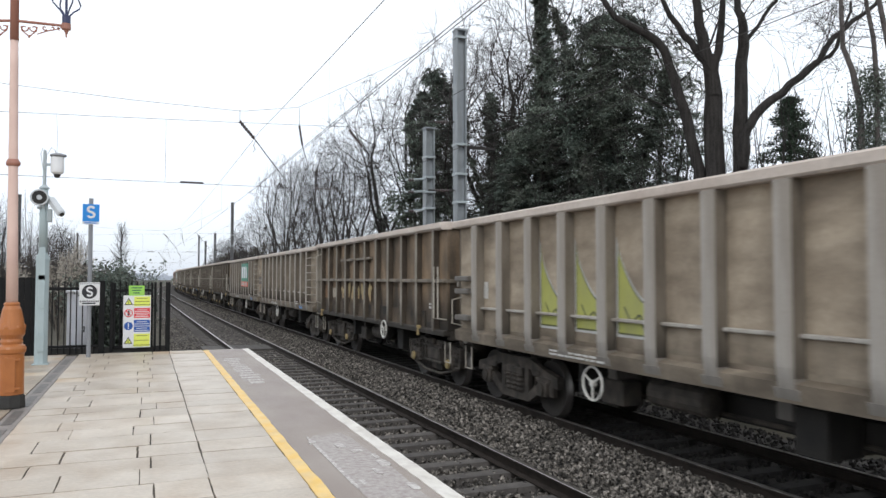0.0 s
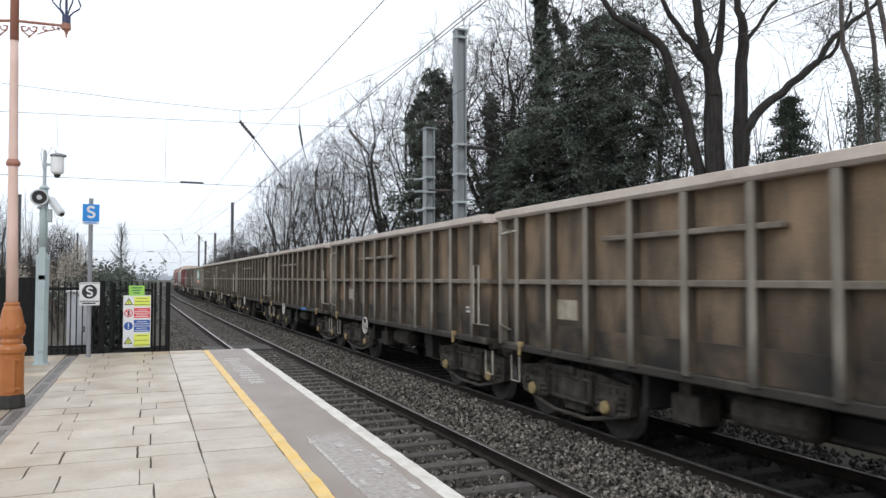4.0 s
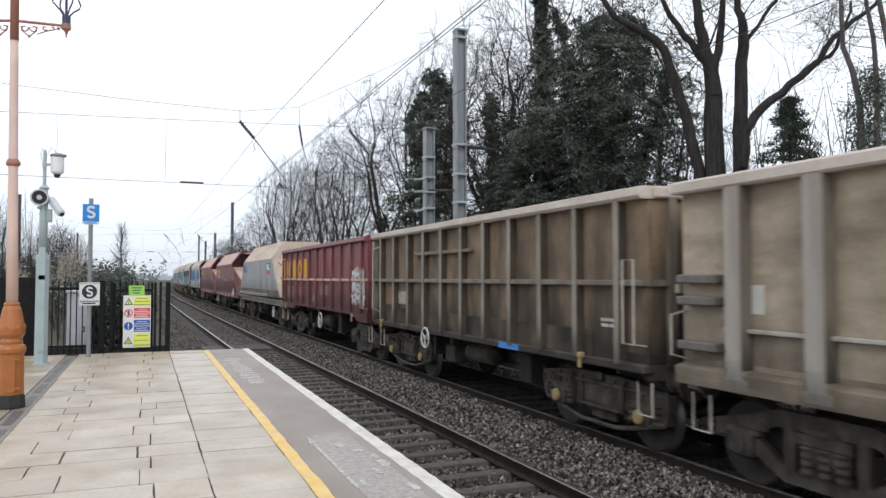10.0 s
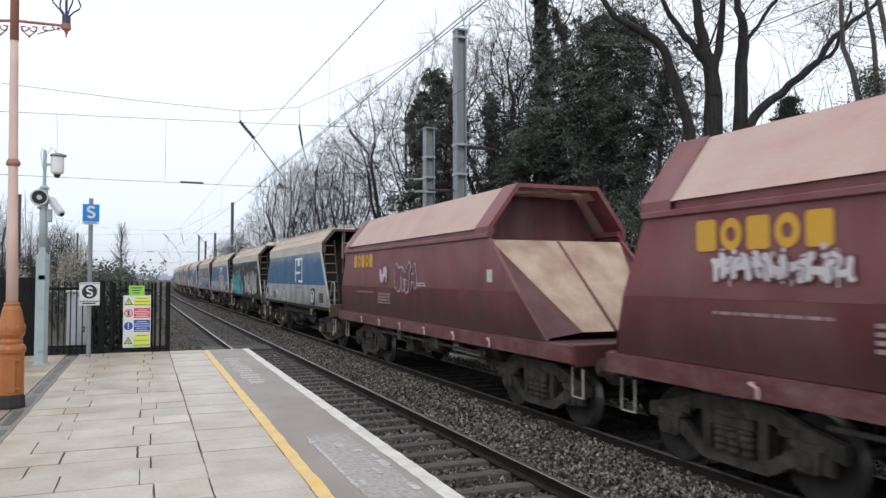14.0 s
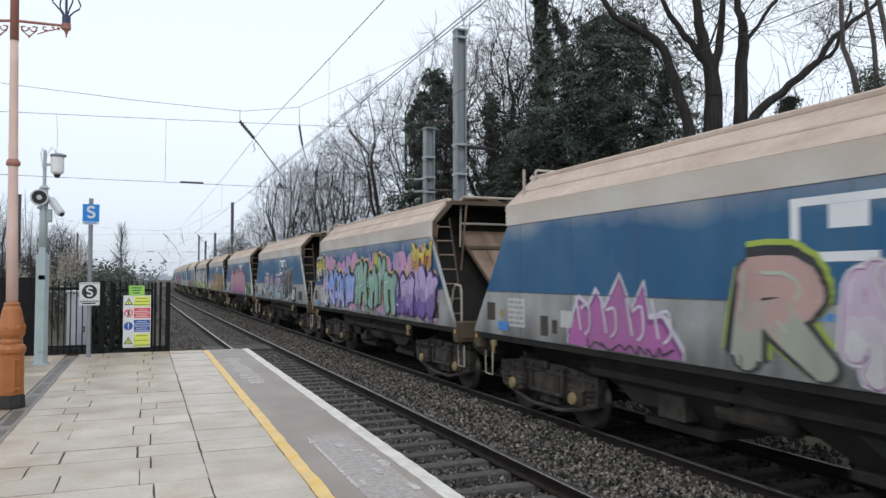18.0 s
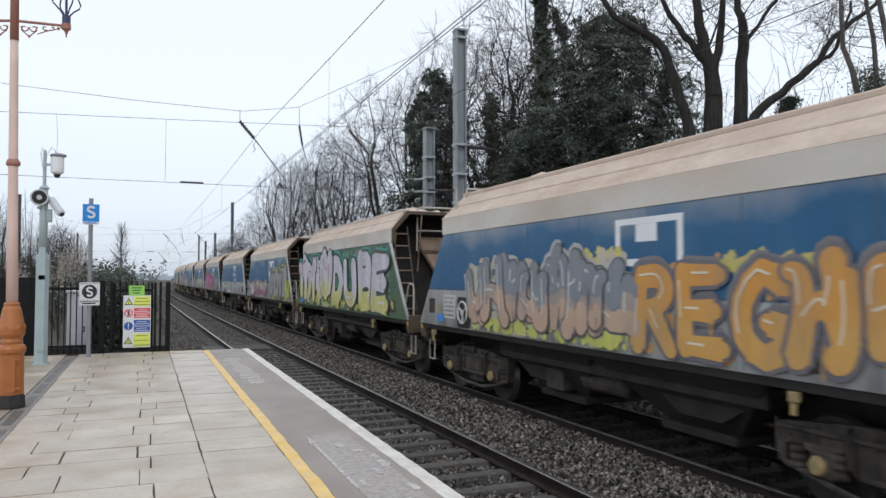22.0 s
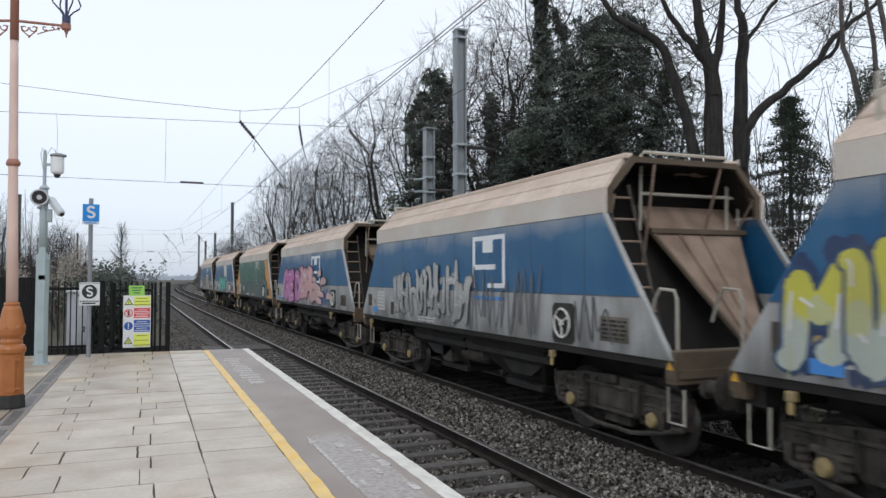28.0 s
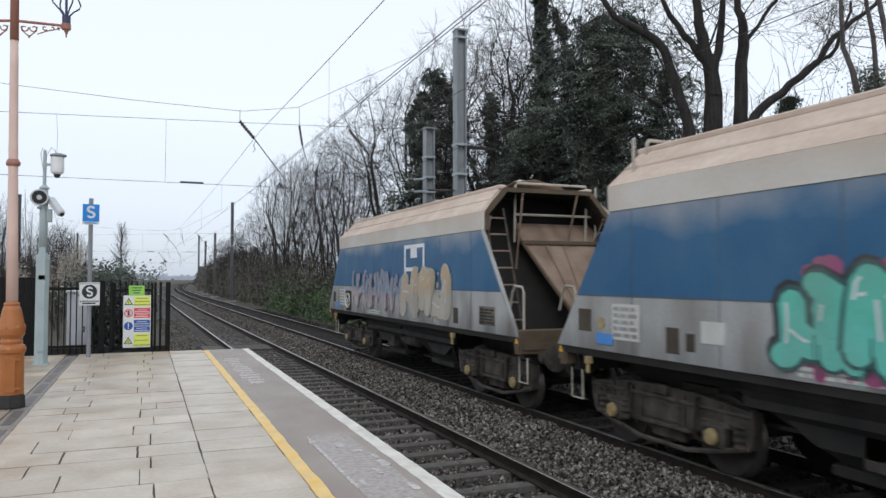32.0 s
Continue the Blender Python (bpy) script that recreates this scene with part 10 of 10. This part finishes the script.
for y, z in ((2.0, 2.50), (0.0, 2.62), (-2.3, 2.30), (-2.6, 2.45), (2.9, 1.6)):
    dots(T[21], y - 0.5, y + 0.5, z - 0.3, z, 14, GREEN_S, 300 + int(y * 10), 0.12, 0.24)
graffiti(T[21], 3.3, 2.8, 1.36, 1.9, 1, GREEN_S, GREEN_S, (0.10, 0.24, 0.10), 246, GREEN_S)
graffiti(T[21], -3.1, -5.0, 1.36, 1.9, 2, GREEN_S, (0.10, 0.28, 0.10), (0.10, 0.24, 0.10), 247, SAGE, fat=0.3)
graffiti(T[22], 3.7, -1.1, 1.40, 2.50, 6, (0.20, 0.22, 0.25), (0.48, 0.33, 0.24), (0.09, 0.09, 0.11), 217, (0.56, 0.55, 0.52), (0.46, 0.42, 0.34), fat=0.19, rim=0.7, mass=(0.42, 0.42, 0.40))
for i, (y, z) in enumerate(((3.2, 2.44), (1.6, 2.50), (-0.6, 2.62), (-3.2, 2.52), (-4.2, 2.45), (-4.9, 2.4))):
    dots(T[22], y - 0.45, y + 0.45, z - 0.22, z, 22, (0.56, 0.49, 0.13), 310 + i, 0.04, 0.11)
dots(T[22], -1.2, 3.6, 1.36, 1.56, 90, (0.52, 0.54, 0.12), 318, 0.05, 0.14)
graffiti(T[22], -1.25, -5.3, 1.36, 2.45, 5, (0.57, 0.27, 0.05), (0.56, 0.31, 0.08), (0.13, 0.12, 0.14), 218, CREAM, None, fat=0.20, letters_as="REC..", rim=1.2, mass=(0.17, 0.17, 0.18))
graffiti(T[23], 5.5, 0.9, 1.45, 2.95, 4, (0.56, 0.53, 0.57), (0.56, 0.52, 0.24), (0.04, 0.05, 0.05), 220, (0.45, 0.12, 0.18), (0.06, 0.24, 0.18), fat=0.24, split=0.34, rim=1.4, mass=(0.02, 0.03, 0.03), glow=(0.04, 0.34, 0.32))
graffiti(T[23], 0.7, -5.2, 1.40, 2.92, 4, (0.56, 0.54, 0.60), (0.56, 0.53, 0.20), (0.03, 0.05, 0.04), 222, WHITE_S, (0.10, 0.20, 0.12), fat=0.185, split=0.26, letters_as="DUBE", rim=1.5, mass=(0.02, 0.03, 0.03), glow=(0.04, 0.34, 0.30))
dots(T[23], -5.4, 5.2, 1.38, 1.72, 150, (0.50, 0.48, 0.12), 222, 0.05, 0.13)
dots(T[23], -5.0, 5.0, 2.75, 3.02, 70, (0.05, 0.30, 0.26), 253, 0.03, 0.09)
graffiti(T[24], 4.2, -0.3, 1.38, 2.15, 7, (0.50, 0.42, 0.36), (0.42, 0.17, 0.22), (0.12, 0.10, 0.12), 223, WHITE_S)
graffiti(T[24], -1.2, -4.9, 1.36, 2.62, 3, (0.30, 0.30, 0.29), (0.31, 0.31, 0.30), (0.03, 0.03, 0.03), 224, GREY_S, (0.50, 0.48, 0.04), fat=0.36, rim=1.6, glow=(0.58, 0.56, 0.04))
graffiti(T[24], -4.85, -5.75, 1.36, 2.1, 2, (0.52, 0.50, 0.05), (0.48, 0.48, 0.07), (0.12, 0.14, 0.05), 225, YELLOW)
tag(T[24], 5.0, 4.1, 2.7, 3.0, PALE, 226, 0.014)
tag(T[25], 5.6, 4.75, 2.1, 2.4, PALE, 227, 0.016)
tag(T[25], 4.2, 2.0, 2.1, 2.45, (0.2, 0.3, 0.4), 228, 0.012)
plate(T[25], "label", 0.7, 1.6, 1.36, 1.52, M_LABEL, "white painted strip")
plate(T[25], "name_plate", -1.98, -1.02, 1.62, 1.96, paint(0.035, 0.11, 0.24), "dark blue name plate")
text_rows(T[25], -1.92, -1.08, 1.68, 1.90, 2, M_LABEL, 330, x=-1.414)
graffiti(T[26], 4.6, -1.9, 1.42, 2.50, 7, (0.54, 0.08, 0.32), (0.55, 0.20, 0.36), (0.20, 0.04, 0.16), 229, WHITE_S, (0.58, 0.48, 0.04), fat=0.2, mass=(0.10, 0.02, 0.09), glow=(0.58, 0.50, 0.06))
graffiti(T[26], -2.0, -5.1, 1.40, 2.15, 5, (0.30, 0.32, 0.34), GREY_S, (0.45, 0.46, 0.5), 230, WHITE_S)
graffiti(T[27], 5.5, 3.5, 1.36, 2.45, 3, (0.50, 0.47, 0.06), (0.40, 0.44, 0.38), (0.02, 0.05, 0.12), 231, WHITE_S, (0.015, 0.035, 0.10))
graffiti(T[27], 0.4, -5.0, 1.36, 2.25, 5, (0.58, 0.56, 0.52), (0.56, 0.53, 0.46), (0.05, 0.05, 0.05), 232, YELLOW, (0.42, 0.37, 0.10), fat=0.22, mass=BLACK_S)
tag(T[27], 3.4, 0.8, 1.5, 1.9, (0.2, 0.2, 0.3), 233, 0.014)
graffiti(T[28], 3.6, -0.6, 1.38, 2.40, 7, (0.40, 0.40, 0.38), (0.28, 0.28, 0.27), (0.09, 0.09, 0.10), 234, WHITE_S, fat=0.13)
tag(T[28], -0.6, -3.3, 1.45, 2.3, (0.10, 0.10, 0.11), 235, 0.024)
tag(T[28], -4.3, -5.1, 1.5, 1.95, (0.05, 0.05, 0.06), 236, 0.022)
graffiti(T[29], 4.30, 0.75, 1.38, 2.55, 3, (0.46, 0.13, 0.34), (0.50, 0.19, 0.40), (0.05, 0.03, 0.06), 237, WHITE_S, None, fat=0.27, letters_as="CED", mass=BLACK_S)
graffiti(T[29], 0.85, -0.85, 1.38, 2.48, 2, (0.58, 0.34, 0.34), (0.56, 0.33, 0.32), (0.18, 0.07, 0.10), 238, WHITE_S, None, fat=0.22, mass=(0.05, 0.09, 0.16))


def petals(w, leaves, fill, line, x):
    """Sprayed leaf-shaped strokes, swollen at their front end, each with a dark edge."""
    for i, pts in enumerate(leaves):
        s = Shape()
        run = bend(pts, 6)
        for k, grow in ((0, 0.028), (1, 0.0)):
            lie = x - 0.003 * k - 0.0012 * i
            wide = [(0.03 + 0.085 * math.sin(math.pi * min(1.0, 0.12 + 0.80 * j / (len(run) - 1))) ** 0.8) + grow for j in range(len(run))]
            for j in range(len(run) - 1):
                (ya, za), (yb, zb) = run[j], run[j + 1]
                s.add([(lie, ya, max(1.32, za - wide[j])), (lie, yb, max(1.32, zb - wide[j + 1])), (lie, yb, zb + wide[j + 1]), (lie, ya, za + wide[j])], [(0, 1, 2, 3)], k)
        ribbon(s, [(y, z + 0.03) for y, z in run[len(run) // 2:-2]], 0.012, x - 0.016, 2)
        leaf = part("sprayed_leaf", s, [paint(*line), paint(*fill), paint(0.62, 0.52, 0.52)], w, "pink sprayed leaf-shaped stroke")
        tagged(leaf, kind="stuff")


petals(T[29], [
    [(-0.5, 2.30), (-0.85, 2.44), (-1.2, 2.45)], [(-0.6, 2.12), (-1.1, 2.22), (-1.7, 2.18)], [(-1.95, 2.38), (-2.2, 2.44), (-2.42, 2.42)],
    [(-2.35, 2.10), (-2.7, 2.18), (-3.1, 2.15)], [(-0.7, 1.75), (-1.3, 2.00), (-2.0, 1.93), (-2.35, 1.88)], [(-0.9, 1.50), (-1.5, 1.78), (-2.2, 1.76), (-2.8, 1.70)],
    [(-1.2, 1.50), (-1.6, 1.62), (-2.1, 1.52), (-2.5, 1.46)], [(-3.2, 1.66), (-3.45, 1.71), (-3.75, 1.66)]], (0.58, 0.36, 0.33), (0.06, 0.08, 0.14), -1.43)
dots(T[29], -3.9, -1.9, 1.45, 1.8, 26, (0.06, 0.12, 0.26), 248, 0.08, 0.18)
dots(T[29], -3.7, -2.4, 2.0, 2.3, 9, (0.04, 0.12, 0.12), 250, 0.05, 0.12)
dots(T[29], 4.3, 4.9, 1.38, 1.5, 8, (0.05, 0.14, 0.09), 251, 0.05, 0.10)


def side_fill(w, rows, colour, label, x):
    """A sprayed field between two edges, given at rising heights: height, one edge, the other edge."""
    s = Shape()
    ys = lambda z: 6.24 - 1.32 * (z - 1.31) / 1.83
    for (za, a0, a1), (zb, b0, b1) in zip(rows, rows[1:]):
        a1, b1 = (math.copysign(ys(za), a0) if a1 is None else a1), (math.copysign(ys(zb), b0) if b1 is None else b1)
        s.add([(x, a0, za), (x, a1, za), (x, b1, zb), (x, b0, zb)], [(0, 1, 2, 3)], 0)
    part("orange_spray", s, paint(*colour), w, label)


side_fill(T[30], [(z, y, None) for y, z in bend([(-4.86, 1.33), (-4.93, 1.62), (-4.93, 1.98), (-4.60, 2.16), (-4.34, 2.36), (-4.26, 2.55), (-4.34, 2.75), (-4.12, 2.9), (-3.9, 3.05), (-3.82, 3.13)], 4)], (0.60, 0.27, 0.045), "orange sprayed end with a curling edge", -1.406)
side_fill(T[30], [(1.33, 4.44, None), (1.72, 4.42, None), (1.90, 4.72, None), (2.18, 4.70, None), (2.45, 4.95, None), (2.78, 5.16, None)], (0.60, 0.27, 0.045), "orange sprayed wedge at the end", -1.406)
for pts, wide, colour in (
        ([(-3.66, 3.05), (-3.98, 2.80), (-4.08, 2.52), (-4.20, 2.32), (-4.50, 2.10), (-4.80, 1.95), (-4.80, 1.42)], 0.085, (0.02, 0.035, 0.035)),
        ([(-2.35, 2.62), (-2.55, 2.47), (-3.05, 2.36), (-3.75, 2.37)], 0.035, (0.015, 0.03, 0.028)),
        ([(-2.0, 2.12), (-2.9, 2.16), (-3.8, 2.12)], 0.09, (0.045, 0.085, 0.075)),
        ([(1.5, 2.32), (1.15, 2.35), (0.65, 2.40)], 0.04, (0.02, 0.045, 0.04)),
        ([(0.9, 2.9), (0.7, 2.5), (0.95, 2.1)], 0.03, (0.05, 0.09, 0.08)),
        ([(3.68, 2.42), (3.5, 2.2), (3.42, 1.95), (3.3, 1.6)], 0.035, (0.03, 0.05, 0.045)),
        ([(-4.15, 3.10), (-4.45, 2.92), (-4.75, 2.98), (-5.0, 3.1)], 0.03, (0.18, 0.26, 0.12)),
        ([(-4.95, 2.95), (-4.75, 2.75), (-4.55, 2.5), (-4.55, 2.35)], 0.025, (0.16, 0.22, 0.10)),
        ([(-1.12, 3.05), (-1.34, 2.75), (-1.56, 2.2), (-1.60, 1.8), (-1.55, 1.36)], 0.032, (0.36, 0.40, 0.37)),
        ([(-3.62, 3.02), (-3.85, 2.88), (-3.98, 2.70)], 0.018, (0.40, 0.43, 0.40)),
        ([(-3.75, 2.22), (-4.2, 2.05), (-4.60, 1.86), (-4.66, 1.62), (-4.56, 1.36)], 0.022, (0.34, 0.37, 0.36))):
    s = Shape()
    ribbon(s, bend(pts), wide, -1.409, 0)
    tagged(part("sprayed_line", s, paint(*colour), T[30], "long sprayed line"), kind="stuff")
s = Shape()
for y0, y1, z0, z1 in ((-2.28, -1.32, 3.02, 3.08), (-2.28, -2.19, 2.68, 3.02), (-1.86, -1.56, 2.76, 3.016)):
    s.box(-1.4095, -1.4065, y0, y1, z0, z1)
part("company_mark", s, paint(0.50, 0.52, 0.48), T[30], "half-hidden white company mark")
tag(T[30], -5.65, -6.05, 1.42, 1.85, (0.06, 0.03, 0.02), 241, 0.02)
plate(T[30], "label", -1.05, 0.15, 1.36, 1.46, M_DIMLABEL, "worn pale stencil", x=-1.407)
for i in range(26):
    # pale runs of thinned paint down the lower side
    rr = random.Random(500 + i)
    y, z = rr.uniform(-3.6, 4.0), rr.uniform(1.7, 2.15)
    s = Shape()
    ribbon(s, [(y, z), (y + rr.uniform(-0.02, 0.02), z - 0.15), (y + rr.uniform(-0.03, 0.03), max(1.35, z - rr.uniform(0.3, 0.7)))], rr.uniform(0.006, 0.016), -1.4075 - 0.00005 * i, 0)
    part("paint_run", s, paint(0.20, 0.27, 0.25) if i % 3 else paint(0.05, 0.085, 0.08), T[30], "run of thinned paint")
dots(T[30], -3.4, -1.7, 1.85, 2.2, 12, (0.36, 0.38, 0.38), 245, 0.02, 0.05)
graffiti(T[31], 2.0, -1.7, 1.36, 2.30, 5, (0.10, 0.46, 0.36), (0.12, 0.50, 0.41), (0.02, 0.08, 0.08), 242, WHITE_S, (0.30, 0.06, 0.16), fat=0.22, mass=BLACK_S)
plate(T[31], "cream_panel", -1.75, -0.45, 2.32, 3.13, paint(0.55, 0.54, 0.47), "cream unpainted panel", x=-1.4045)
plate(T[31], "red_label", -5.6, -5.15, 1.36, 1.50, M_LOGORED, "small red label", x=-1.404)
tag(T[31], -2.4, -3.2, 1.5, 2.0, (0.2, 0.2, 0.2), 249, 0.014)
tag(T[31], -4.5, -5.6, 1.6, 2.1, (0.22, 0.2, 0.18), 250, 0.02)
graffiti(T[32], 3.6, -0.6, 1.42, 2.35, 6, (0.20, 0.27, 0.35), (0.40, 0.36, 0.36), (0.45, 0.24, 0.30), 243, PALE, fat=0.12)
graffiti(T[32], -0.7, -3.4, 1.40, 2.40, 3, (0.46, 0.34, 0.22), (0.42, 0.38, 0.33), (0.45, 0.42, 0.34), 244, PALE)


# ---- what moves: the whole train rolls past, its wheels turning ----
def motions():
    for n, w in enumerate(TRAIN):
        rows = []
        for k in range(33):
            px, py, turn = line_at(FAR_TRACK, centre_of(n) - SPEED * k)
            rows.append((float(k), pose(px, py, RAIL_Z, 0, 0, turn)))
        walk(w, rows)
    for wheel, wagon, y in WHEELS:
        n = TRAIN.index(wagon)
        # the wheels turn while their wagon is within some sixty metres
        begin = max(0.0, (centre_of(n) - 60) / SPEED)
        end = min(32.0, (centre_of(n) + 8) / SPEED)
        if end <= begin:
            end = begin + 1 / FPS
        a, b = frame(begin), frame(min(end, 32.0 - 1 / FPS))
        rows = []
        if a > 1:
            rows.append((0.0, pose(0, y, 0.46)))
        for q in range(a, max(b, a + 1) + 1):
            t = (q - 1) / FPS
            rows.append((t, pose(0, y, 0.46, math.degrees(SPEED * (t - (a - 1) / FPS) / 0.46) % 360.0)))
        if rows[-1][0] < 32.0 - 0.001:
            rows.append((32.0, rows[-1][1]))
        walk(wheel, rows)


motions()
